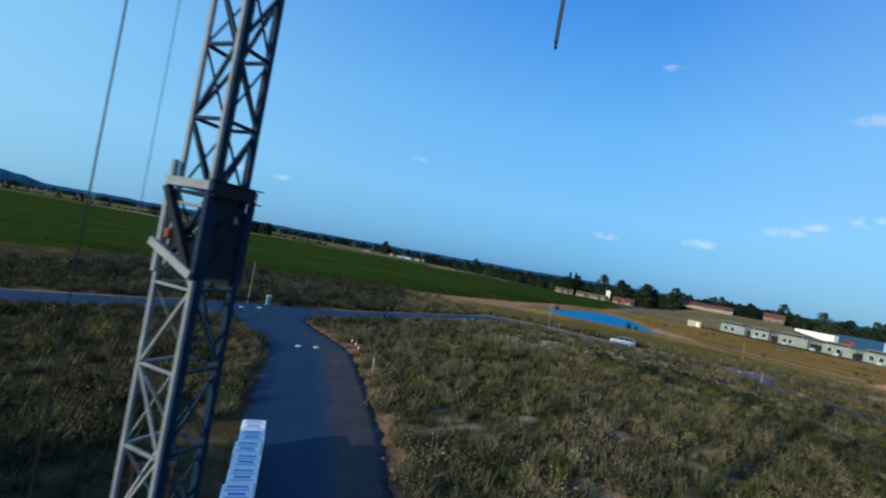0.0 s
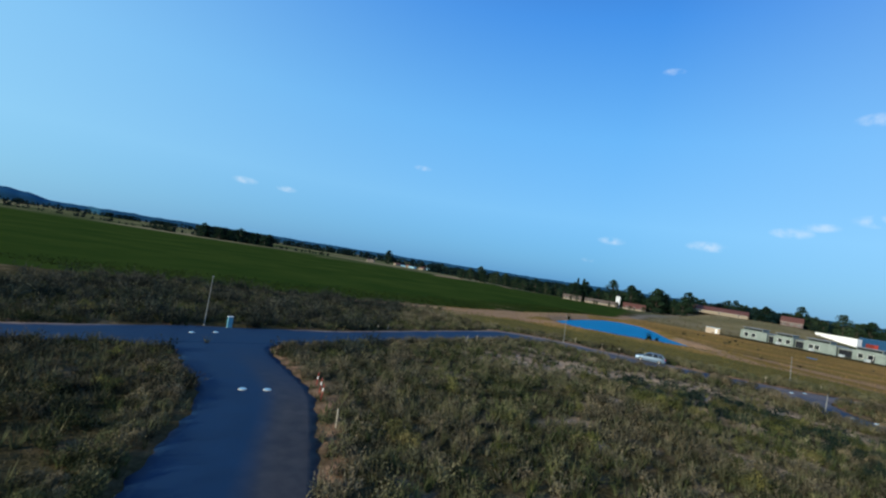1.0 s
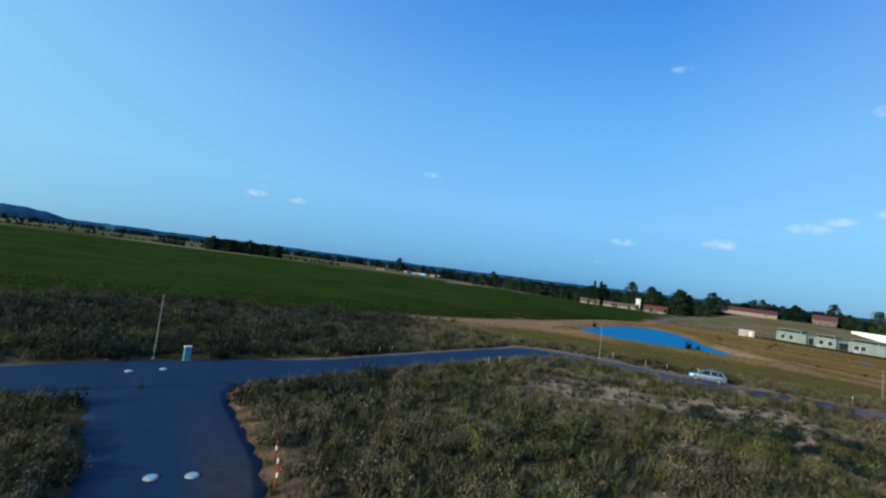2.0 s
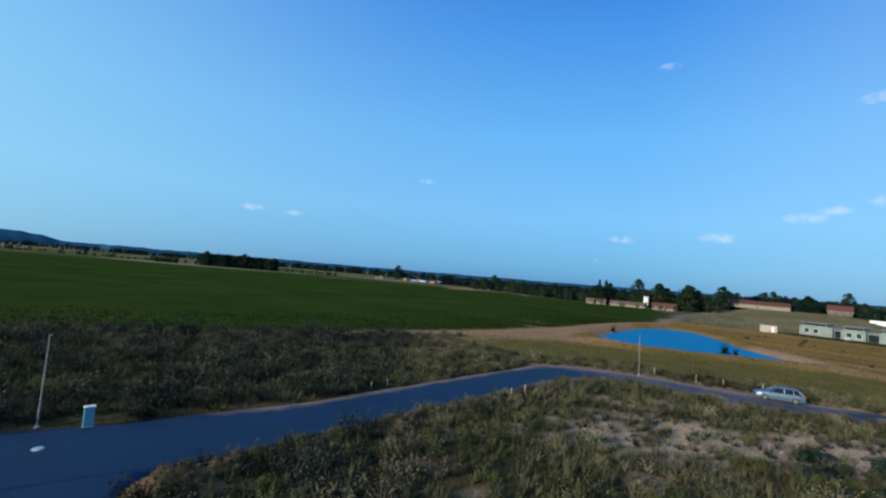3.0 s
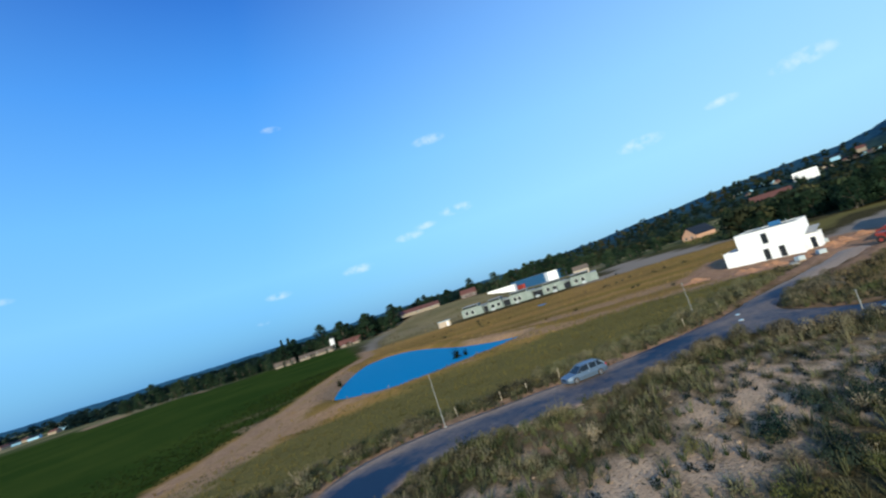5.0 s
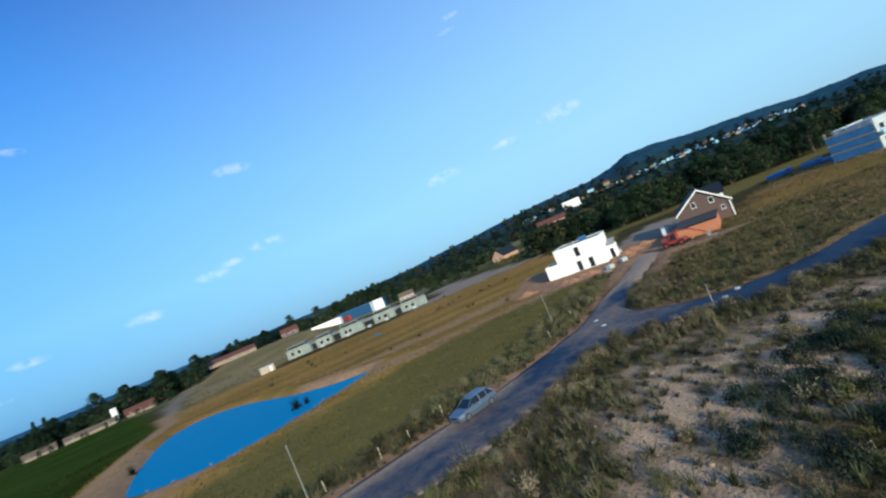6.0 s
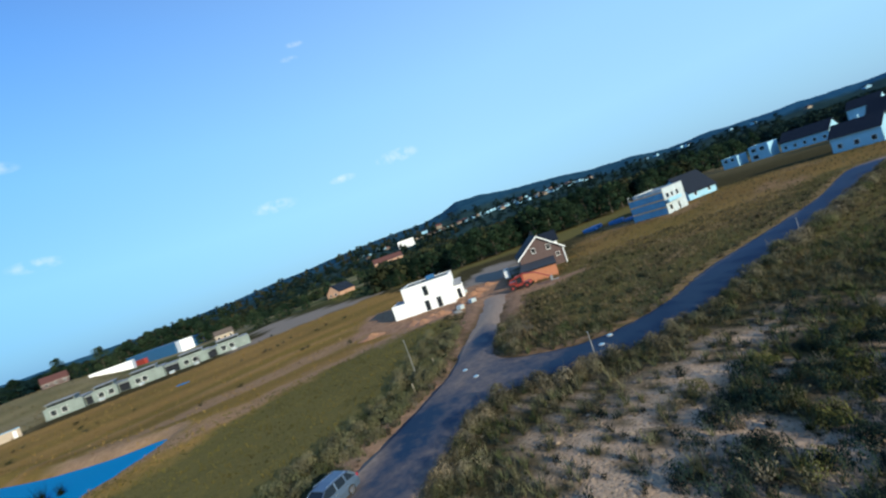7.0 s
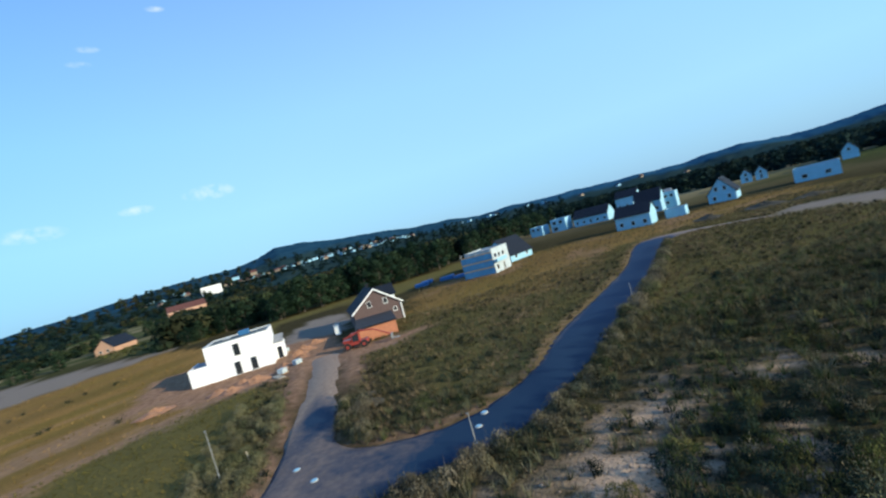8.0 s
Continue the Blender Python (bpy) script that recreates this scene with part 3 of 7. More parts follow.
EASTGRAVEL = ((62.0, -14.0), (77.0, -20.0), (88.0, -19.5), (90.0, -24.0), (90.0, -31.0), (82.0, -34.0), (70.0, -29.0), (50.0, -20.0))
BARE = ((12.5, 67.0), (14.0, 71.5), (16.0, 74.0), (22.0, 74.3), (25.0, 72.5), (30.0, 72.3), (35.0, 72.6), (39.5, 72.0), (41.0, 66.0), (44.0, 62.0), (46.5, 55.0), (47.5, 49.0),
        (43.5, 51.0), (40.5, 56.5), (37.0, 59.5), (34.5, 58.0), (33.5, 51.0), (31.0, 53.0), (29.5, 57.5), (27.0, 63.5), (22.5, 65.5), (19.0, 63.0), (15.0, 65.0))
DARKPATCH = ((25.0, 60.5), (29.0, 55.0), (35.0, 53.0), (39.0, 49.0), (41.5, 55.0), (38.0, 60.5), (33.5, 64.0), (27.0, 66.5))
FALLOW = ((100.0, 214.0), (128.0, 205.0), (150.0, 222.0), (190.0, 226.0), (240.0, 262.0), (300.0, 330.0), (330.0, 420.0), (232.0, 400.0), (128.0, 262.0))
FIELDTRACK = ((105.0, 237.0), (109.0, 234.0), (150.0, 297.0), (226.0, 386.0), (221.0, 391.0), (146.0, 302.0))


def spaced(lo, hi, inner, outer, growth=1.13):
    """Grid lines: even inside, ever wider outside."""
    mid = list(np.arange(lo, hi + 0.01, inner))
    a, b, s = [lo], [hi], inner
    while b[-1] < outer:
        s *= growth
        a.append(a[-1] - s)
        b.append(b[-1] + s)
    return np.array(a[:0:-1] + mid + b[1:])


def bare_amount(x, y):
    spots = wavy(x, y, 0.42, 1.0) + 0.7 * wavy(x, y, 1.1, 4.0)
    patches = step(wavy(x, y, 0.75, 2.5) + 0.8 * wavy(x, y, 1.9, 1.0) + 0.5 * wavy(x, y, 4.1, 3.0), -0.75, 0.05)
    stray = 0.8 * step(spots, 0.5, 0.95) * (0.25 + 0.75 * step(x, 0, 8)) * step(-x, -50, -42) * (signed(MEADOW, x, y) < -1) * (signed(GOLD, x, y) < -1)
    return np.maximum(step(signed(BARE, x, y) + 1.2 * wavy(x, y, 0.8, 2.0), -1.5, 2.5) * patches, stray)


def beside(line, x, y):
    """Distance to a polyline; arrays."""
    p = resample(line, 60)
    return np.min(np.hypot(x[:, None] - p[:, 0], y[:, None] - p[:, 1]), axis=1)


def build_ground():
    gx, gy = spaced(-60, 130, 1.0, 4600), spaced(4, 190, 1.0, 4600)
    x, y = [a.ravel() for a in np.meshgrid(gx, gy)]
    near = (np.abs(x - 35) < 110) & (np.abs(y - 95) < 110)
    road = np.full(x.shape, 99.0)
    road[near] = off_road(x[near], y[near])
    rough = (0.10 * wavy(x, y, 0.55) + 0.06 * wavy(x, y, 1.6, 2.0)) * (signed(FIELD, x, y) < 2) * (np.abs(y - 90) < 95)
    z = land(x, y) + np.where(near, rough * step(road, 0.5, 3), 0)
    z += np.where(near, 0.18 * step(road, 0.2, 0.9) * step(-road, -3.0, -1.0), 0) - np.where(road < -0.8, 0.12, 0)
    nx, ny = len(gx), len(gy)
    i = np.arange(nx * ny).reshape(ny, nx)
    faces = np.stack([i[:-1, :-1], i[:-1, 1:], i[1:, 1:], i[1:, :-1]], -1).reshape(-1, 4)
    me = raw_mesh("ground", np.c_[x, y, z], faces, GROUND, True)
    far = step(np.hypot(x - 40, y - 90), 170, 320)
    jig = 1.6 * wavy(x, y, 0.5, 3.0) + 0.8 * wavy(x, y, 1.7, 5.0)
    field = step(signed(FIELD, x, y) + jig * 0.4, -0.6, 0.8)
    meadow = np.maximum.reduce([step(signed(MEADOW, x, y) + jig, -1.5, 1.5) * 0.9, step(signed(WOODSIDE, x, y) + jig, -2, 2), step(signed(SHRUBSTRIP, x, y) + jig, -2, 2)])
    straw = 0.75 * step(x + 0.4 * jig, 50, 60) * step(-y + jig, -68, -60) * step(-x, -130, -110) * step(y, -75, -60)
    meadow = np.maximum(meadow, straw)
    pond = signed(POND, x, y)
    gold = np.maximum(step(signed(GOLD, x, y) + jig, -1.5, 1.5), step(pond, -6, -3))
    gold = np.maximum(gold, 0.75 * step(signed(EASTGOLD, x, y) + 2 * jig, -3, 3))
    gold = gold * (0.8 + 0.2 * wavy(x, y, 0.11, 2.0))
    verge = step(-np.abs(road - 0.55 - 0.12 * jig), -0.8, -0.1)
    # sandy edges: along the lane, beyond the bend of the cross road and on the far side of the eastern road
    hem = (verge > 0) & near
    hx, hy = x[hem], y[hem]
    lane = beside(APPROACH[1], hx, hy) < 2.5
    far_side = (beside(CROSS[0], hx, hy) < 2.5) & (hx > 14)
    field_side = (beside(CROSS[0], hx, hy) < 2.5) & (hx <= 14)
    east_side = (beside(EASTERN[0], hx, hy) < 2.5)
    verge[hem] *= np.where(lane | far_side, 0.95, np.where(east_side, 0.75, np.where(field_side, 0.7 * step(wavy(hx, hy, 0.3, 4.0), 0.1, 0.5), 0.12)))
    gravel = np.maximum.reduce([step(signed(p, x, y) + jig, -1.5, 1.5) for p in (GRAVELPAD, GREYTRACK, EASTGRAVEL, FIELDTRACK)])
    bare = np.where(near, np.clip(bare_amount(x, y), 0, 1), 0) * (1 - field)
    edge = signed(FIELD, x, y)
    ridge = step(-np.abs(edge + 3.2 + jig * 0.5), -2.8, -0.9) * (y > 95) * (x < 110) * step(x, -26, -8)
    ridge = np.maximum(ridge, 0.9 * step(-np.abs(edge + 8.5 + jig), -4.5, -1.5) * (y > 108) * step(x, 4, 16) * (x < 60))
    out = -signed(MEADOW, x, y) + 1.2 * jig
    strip = (x > 24) * (y > 76) * (y < 240) * (pond < -1)
    # streaks of bare soil, dry gold and olive grass that run along the valley
    band = strip * np.maximum.reduce([step(-np.abs(out - c + 3.5 * wavy(x, y, 0.035, c) + 1.6 * wavy(x, y, 0.21, c)), -w, -w * 0.25) * amount for c, w, amount in ((4.0, 4.6, 0.95), (20.0, 8.0, 0.75), (38.0, 3.0, 0.2))])
    olive = strip * np.maximum.reduce([step(-np.abs(out - c + 4.0 * wavy(x, y, 0.03, c + 1)), -w, -w * 0.4) * amount for c, w, amount in ((11.5, 4.5, 0.5), (29.5, 6.0, 0.7), (44.0, 6.0, 0.8))])
    bank = step(-np.abs(pond + 2.2 + 0.4 * jig), -2.2, -0.7) * step(-y + 0.55 * x, -100, -92)
    site = step(x, 64, 84) * step(-np.abs(road - 1.2 - 0.5 * jig), -3.2, -0.6) * step(-np.abs(y - 72), -14, -9)
    verge = np.maximum(verge, site)
    fallow = step(signed(FALLOW, x, y) + 2 * jig, -4, 4) * (0.55 + 0.45 * step(wavy(x, y, 0.045, 2.0) + 0.5 * wavy(x, y, 0.13, 1.0), -0.5, 0.3))
    soil = step(signed(EASTGOLD, x, y), -2, 4) * step(wavy(x, y, 0.085, 3.0) + 0.6 * wavy(x, y, 0.23, 1.0), 0.15, 0.7) * 0.55
    olive = np.maximum(olive, 0.6 * step(wavy(x, y, 0.07, 5.0), 0.0, 0.7))
    earth = np.maximum.reduce([step(signed(BUILDSITE, x, y) + jig, -1.5, 2.0), 0.95 * verge, 0.68 * band, 0.7 * ridge, 0.6 * bank, soil])
    bare = np.maximum.reduce([bare, 0.55 * ridge, 0.5 * bank, 0.35 * band])
    for name, cols in (("zone", (field, bare, meadow)), ("zone_b", (gold, far, gravel)), ("zone_c", (earth, olive, fallow))):
        at = me.color_attributes.new(name, "FLOAT_COLOR", "POINT")
        at.data.foreach_set("color", np.stack([*cols, np.ones(len(x))], -1).astype(np.float32).ravel())
    tagged(new("ground", me), "rough scrubland of dry grass, weeds and bare earth", "ground", kind="structure")


def build_road(name, road, lift, label, dusty, edge=0.5, sunk=0.0, left=0.0, fresh=0.0, film=0.0, deep=0.0):
    n = 150
    a, b = resample(road[0], n), resample(road[1], n)
    cols = 13
    t = np.linspace(0, 1, cols)
    p = a[:, None] * (1 - t[None, :, None]) + b[:, None] * t[None, :, None]
    ragged = 0.22 * wavy(p[..., 0], p[..., 1], 2.3, 1.0)
    side = (b - a) / np.linalg.norm(b - a, axis=1)[:, None]
    p[:, 0] += (ragged[:, 0, None]) * side
    p[:, -1] += (ragged[:, -1, None]) * side
    camber = 0.07 * (1 - (2 * t - 1) ** 2)
    z = land(p[..., 0], p[..., 1]) + camber[None] + lift
    z = z - 0.3 * sunk * step(p[..., 0], 62, 80) * np.abs(2 * t - 1)[None] ** 2 * (1 + 0.25 * wavy(p[..., 0], p[..., 1], 1.1))
    top = np.c_[p.reshape(-1, 2), z.ravel()]
    low = top.copy()
    low[:, 2] -= 0.35
    i = np.arange(n * cols).reshape(n, cols)
    f = [np.stack([i[:-1, :-1], i[1:, :-1], i[1:, 1:], i[:-1, 1:]], -1).reshape(-1, 4)]
    for c, flip in ((0, False), (cols - 1, True)):
        q = np.stack([i[:-1, c], i[:-1, c] + n * cols, i[1:, c] + n * cols, i[1:, c]], -1)
        f.append(q[:, ::-1] if flip else q)
    me = raw_mesh(name, np.r_[top, low], np.concatenate(f), ASPHALT, True)
    x, y = top[:, 0], top[:, 1]
    fork = np.maximum(step(-np.hypot(x - 52, y - 72.5), -15, -7), step(-np.hypot(x + 12, y - 55), -14, -8))
    # left: sunlit strip along the left border, put in as sand colour
    w = sunk * 0.6 * step(x, 62, 78) * np.tile(np.abs(2 * t - 1) ** 1.5, n) + np.tile(np.abs(2 * t - 1) ** 4 * edge + np.clip(1 - 2.4 * t, 0, 1) * left, n) * (1 - fork) + dusty(x, y) + 0.10 * wavy(x, y, 0.6)
    w = np.r_[w, w]
    at = me.color_attributes.new("wear_and_sun", "FLOAT_COLOR", "POINT")
    at.data.foreach_set("color", np.stack([w, fresh * step(-np.r_[x, x], -22, -8) + deep * step(np.r_[x, x], 56, 70) * step(-np.r_[y, y], -64, -58), film * np.tile(step(t, 0.5, 0.72), 2 * n) * step(-np.r_[y, y], -56, -40), np.ones(len(w))], -1).astype(np.float32).ravel())
    tagged(new(name, me), label, "road", kind="structure")


def site_dust(x, y):
    """Sand carried out from the building site on to the roads."""
    return np.maximum(0.9 * step(x, 60, 80) * (y > 60), 0.5 * step(-np.hypot(x - 55, y - 74), -14, -4))


build_ground()
build_road("road_approach", APPROACH, 0.040, "dark asphalt lane with a sandy worn edge", lambda x, y: np.zeros(len(x)), 0.3, fresh=0.85, film=0.85)
build_road("road_cross", CROSS, 0.046, "narrow asphalt road with dusty verges", lambda x, y: site_dust(x, y) + 0.4 * step(x, 12, 24) * step(-x, -50, -40), 0.4, 1.0, 0.45, 0.85)
build_road("road_eastern", EASTERN, 0.034, "narrow asphalt road through rough grass", lambda x, y: site_dust(x, y) + 0.7 * step(-y, 4, 16), 0.2, 0.0, 0.3, deep=0.9)


def build_water():
    px = np.array(POND)
    c = px.mean(0)
    bm = bmesh.new()
    ring = resample([*POND, POND[0]], 90)[:-1]
    bm.faces.new([bm.verts.new((c[0] + (x - c[0]) * 1.04, c[1] + (y - c[1]) * 1.04, -0.42)) for x, y in ring])
    bmesh.ops.triangulate(bm, faces=bm.faces)
    ob = part("water", bm, WATER, None, "still blue pond with earth banks")
    tagged(ob, category="pond", kind="structure")
    bm = bmesh.new()
    bm.faces.new([bm.verts.new((x, y, -1.19)) for x, y in ((126.0, 153.5), (127.6, 152.8), (129.0, 154.0), (129.3, 156.2), (128.0, 157.2), (126.4, 155.8))])
    ob = part("water", bm, WATER, None, "small shallow puddle in dry grass")
    tagged(ob, category="puddle", kind="structure")


build_water()

# ---- plants ----
rng = np.random.default_rng(7)


def shrub_form(n, r, h, leaf, seed, loose=0.4, slim=0.5, comb=0.0):
    """Leaves of one low shrub: triangles lying roughly on a lumpy dome."""
    g = np.random.default_rng(seed)
    d = g.normal(size=(n, 3))
    d[:, 2] = np.abs(d[:, 2]) * 1.1
    d /= np.linalg.norm(d, axis=1)[:, None]
    lump = 1 + 0.22 * np.sin(3 * np.arctan2(d[:, 1], d[:, 0]) + seed)[:, None] * (1 - d[:, 2:] ** 2)
    c = d * np.array([r, r, h]) * lump * (0.62 + 0.38 * g.random((n, 1)) ** 0.5)
    face = d + loose * g.normal(size=(n, 3))
    face /= np.linalg.norm(face, axis=1)[:, None]
    rise = g.normal(size=(n, 3)) * (1 - 0.6 * comb) + comb * np.array([0, 0, 1.6])
    u = rise - (rise * face).sum(1)[:, None] * face * (1 - 0.35 * comb)
    u /= np.linalg.norm(u, axis=1)[:, None]
    w = np.cross(u, face)
    w /= np.linalg.norm(w, axis=1)[:, None]
    s = leaf * (0.6 + 0.8 * g.random((n, 1)))
    return np.stack([c - w * s * slim - u * s * 0.4, c + w * s * slim - u * s * 0.4, c + u * s * 0.9], 1)


def tuft_form(n, r, h, width, seed):
    """Blades of one grass tuft."""
    g = np.random.default_rng(seed)
    a = g.random(n) * 6.283
    base = np.c_[np.cos(a), np.sin(a), 0 * a] * (r * 0.35 * g.random((n, 1)))
    tip = base + np.c_[np.cos(a) * r * (0.3 + g.random(n)), np.sin(a) * r * (0.3 + g.random(n)), h * (0.55 + 0.6 * g.random(n))]
    side = np.c_[-np.sin(a), np.cos(a), 0 * a] * width
    return np.stack([base - side, base + side, tip], 1)


def weed_form(stems, leaves, r, h, leaf, seed, spread=0.55):
    """One tall weed: stems that fan out from the root, with narrow leaves up along them."""
    g = np.random.default_rng(seed)
    a = np.arange(stems) * 2.4 + g.random(stems)
    lean = spread * np.sqrt((np.arange(stems) + 0.5) / stems)
    root = np.c_[np.cos(a), np.sin(a), 0 * a] * (r * 0.3 * g.random((stems, 1)))
    way = np.c_[np.cos(a) * lean, np.sin(a) * lean, 1 - 0.35 * lean] * (h * (0.6 + 0.5 * g.random((stems, 1))))
    side = np.c_[-np.sin(a), np.cos(a), 0 * a] * 0.011
    tris = [np.stack([root - side, root + side, root + way], 1)]
    for j in range(leaves):
        t = (0.18 + 0.82 * (j + g.random((stems, 1))) / leaves)
        p = root + way * t * np.array([1, 1, 1.0])
        d = 0.55 * way / np.linalg.norm(way, axis=1)[:, None] + 0.6 * g.normal(size=(stems, 3))
        d /= np.linalg.norm(d, axis=1)[:, None]
        w = np.cross(d, g.normal(size=(stems, 3)))
        w /= np.linalg.norm(w, axis=1)[:, None]
        s = leaf * (0.65 + 0.7 * g.random((stems, 1))) * (1.15 - 0.45 * t)
        tris.append(np.stack([p - w * s * 0.24, p + w * s * 0.24, p + d * s * 1.2], 1))
    return np.concatenate(tris)


def clod_form(r, seed):
    """A clod of dry earth: a flattened, knobbly lump of triangles."""
    g = np.random.default_rng(seed)
    ring = [np.c_[np.cos(a), np.sin(a), 0 * a] for a in (np.arange(6) * 1.0472 + 0.3 * g.random(6),)][0]
    low, mid = ring * r * (0.8 + 0.5 * g.random((6, 1))) - np.array((0, 0, 0.03)), ring * r * (0.55 + 0.3 * g.random((6, 1))) + np.array((0, 0, 0.55 * r))
    top = np.array([[0.2 * r * g.normal(), 0.2 * r * g.normal(), 0.75 * r]])
    tris = []
    for i in range(6):
        j = (i + 1) % 6
        tris += [(low[i], low[j], mid[j]), (low[i], mid[j], mid[i]), (mid[i], mid[j], top[0])]
    return np.array(tris)


def scatter(forms, x, y, z, scale, stretch=None):
    """All copies of the forms: triangles, and for each corner the plant's two chances and the height on it."""
    pick = rng.integers(0, len(forms), len(x))
    turn = rng.random(len(x)) * 6.283
    chance = rng.random((len(x), 2))
    out, tints = [], []
    for k, f in enumerate(forms):
        i = np.nonzero(pick == k)[0]
        c, s = np.cos(turn[i]), np.sin(turn[i])
        fx, fy, fz = f[..., 0].ravel(), f[..., 1].ravel(), f[..., 2].ravel()
        sc = scale[i][:, None]
        st = (stretch[i] if stretch is not None else np.ones(len(i)))[:, None]
        vx = (c[:, None] * fx - s[:, None] * fy) * sc + x[i][:, None]
        vy = (s[:, None] * fx + c[:, None] * fy) * sc + y[i][:, None]
        vz = fz * sc * st + z[i][:, None]
        out.append(np.stack([vx, vy, vz], -1).reshape(-1, 3))
        high = np.broadcast_to(np.clip(fz / fz.max(), 0, 1), vx.shape)
        one = np.ones_like(vx)
        tints.append(np.stack([one * chance[i, :1], high, one * chance[i, 1:], one], -1).reshape(-1, 4))
    return np.concatenate(out), np.concatenate(tints)


def stuff(name, plants, material, label, category):
    v, tint = plants
    me = raw_mesh(name, v, np.arange(len(v)).reshape(-1, 3), material)
    at = me.color_attributes.new("plant", "FLOAT_COLOR", "POINT")
    at.data.foreach_set("color", tint.astype(np.float32).ravel())
    return tagged(new(name, me), label, category, kind="stuff")


def sown(x0, y0, x1, y1, per_m2, keep):
    n = int((x1 - x0) * (y1 - y0) * per_m2)
    x, y = x0 + (x1 - x0) * rng.random(n), y0 + (y1 - y0) * rng.random(n)
    k = keep(x, y) > rng.random(n)
    return x[k], y[k]





def free(x, y, gap=0.35):
    """1 where plants may stand: off roads, water, field, yards."""
    ok = (off_road(x, y) > gap + 2.0 * step(x, 62, 76) * (y > 62) + 0.5 * wavy(x, y, 1.3)) & (signed(POND, x, y) < -1.5) & (signed(FIELD, x, y) < -0.5 - 4.2 * step(x, -16, 0) * (y > 95) + 0.8 * wavy(x, y, 0.7)) & (signed(BUILDSITE, x, y) < 0)
    ok &= ~((np.abs(x + 1.8) < 2.6) & (np.abs(y - 11.4) < 3.5))
    ok &= (np.hypot(x + 16.1, y - 61.6) > 2.2) & (np.hypot(x + 18.3, y - 61.6) > 0.8)
    ok &= ~((x > -8) & (x < -1) & (y < 27))
    ok &= ~((x > -40) & (x < -13) & (y < 16))
    ok &= (signed(EASTGRAVEL, x, y) < 0) & (signed(GRAVELPAD, x, y) < 0) & (signed(GREYTRACK, x, y) < 0)
    return ok.astype(float)


def build_scrub():
    shrubs = [np.concatenate([weed_form(14, 8, 0.5, 0.95, 0.125, s, 0.75), shrub_form(44, 0.46, 0.5, 0.125, s, 0.45, 0.25, 0.8)]) for s in range(7)]
    small = [np.concatenate([weed_form(10, 4, 0.45, 0.75, 0.2, 30 + s, 0.75), shrub_form(14, 0.4, 0.35, 0.2, s, 0.5, 0.28, 0.8)]) for s in range(6)]
    tufts = [tuft_form(16, 0.34, 0.62, 0.022, 20 + s) for s in range(5)]

    def dense(x, y):
        open_ground = (signed(MEADOW, x, y) > 0) & (off_road(x, y) > 6.0 + 1.5 * wavy(x, y, 0.4))
        clumps = 0.45 + 0.5 * wavy(x, y, 0.33, 1.0) + 0.55 * wavy(x, y, 1.5)
        edge = 0.8 * step(-off_road(x, y), -4.0, -1.2)
        return free(x, y) * np.clip(np.maximum(clumps, edge) - 1.0 * bare_amount(x, y), 0.02, 1) * (~open_ground) * (signed(GOLD, x, y) < 0)

    x, y = sown(-48, 16, 52, 120, 2.3, dense)
    k = (x > 0) | (y < 56)
    size = (0.5 + 0.75 * rng.random(len(x)) ** 1.8) * (1.0 + 0.55 * wavy(x, y, 1.5) + 0.3 * wavy(x, y, 0.5, 2.0)) * (1 - 0.4 * step(x, 35, 45))
    z = land(x, y)
    brown = k & (signed(BARE, x, y) > -7 + 3 * wavy(x, y, 0.4))
    k = k & ~brown
    # scrub on the dimmer sides takes the leaf colour with shade in it
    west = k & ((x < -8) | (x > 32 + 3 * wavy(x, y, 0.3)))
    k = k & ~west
    stuff("scrub", scatter(shrubs, x[k], y[k], z[k], size[k]), LITSCRUB, "knee-high olive and brown scrub on rough ground", "scrub")
    stuff("scrub", scatter(shrubs, x[west], y[west], z[west], size[west]), SCRUBLEAF, "scrub beside the lane and the fork, darkened for shade", "scrub")
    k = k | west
    stuff("scrub", scatter(shrubs, x[brown], y[brown], z[brown], size[brown] * 0.62), BROWNBUSH, "brownish scrub round the bare earth", "scrub")
    k = k | brown
    k = k | (rng.random(len(x)) < 0.42 - 0.5 * wavy(x, y, 1.1, 2.0))
    stuff("weeds", scatter(shrubs, x[~k], y[~k], z[~k], 1.42 * size[~k]), GREYWEED, "grey-green weeds between road and field", "weeds")
    x, y = sown(50, 0, 104, 84, 0.62, lambda x, y: dense(x, y) * (0.25 + 0.75 * step(wavy(x, y, 0.16, 2.0), -0.15, 0.4)))
    stuff("scrub", scatter(small, x, y, land(x, y), 0.5 + 0.7 * rng.random(len(x)) ** 2), SCRUBLEAF, "low dark scrub beside the narrow road", "scrub")
    x, y = sown(20, -70, 96, 30, 0.36, dense)
    stuff("scrub", scatter(small, x, y, land(x, y), 0.45 + 0.6 * rng.random(len(x)) ** 2), SCRUBLEAF, "low dark scrub on open ground", "scrub")
    x, y = sown(-48, 0, 60, 96, 2.4, lambda x, y: free(x, y, 0.3) * (0.9 - 0.86 * np.clip(bare_amount(x, y), 0, 1)) * (signed(MEADOW, x, y) < 3))
    stuff("dry_grass", scatter(tufts, x, y, land(x, y), 0.6 + 0.8 * rng.random(len(x))), GRASSBLADE, "dry yellow-brown grass tufts on scrubland", "grass")
    x, y = sown(50, -60, 112, 80, 2.2, lambda x, y: free(x, y, 0.3))
    stuff("dry_grass", scatter(tufts, x, y, land(x, y), 0.5 + 0.6 * rng.random(len(x))), EASTGRASS, "olive and straw-coloured rough grass", "grass")
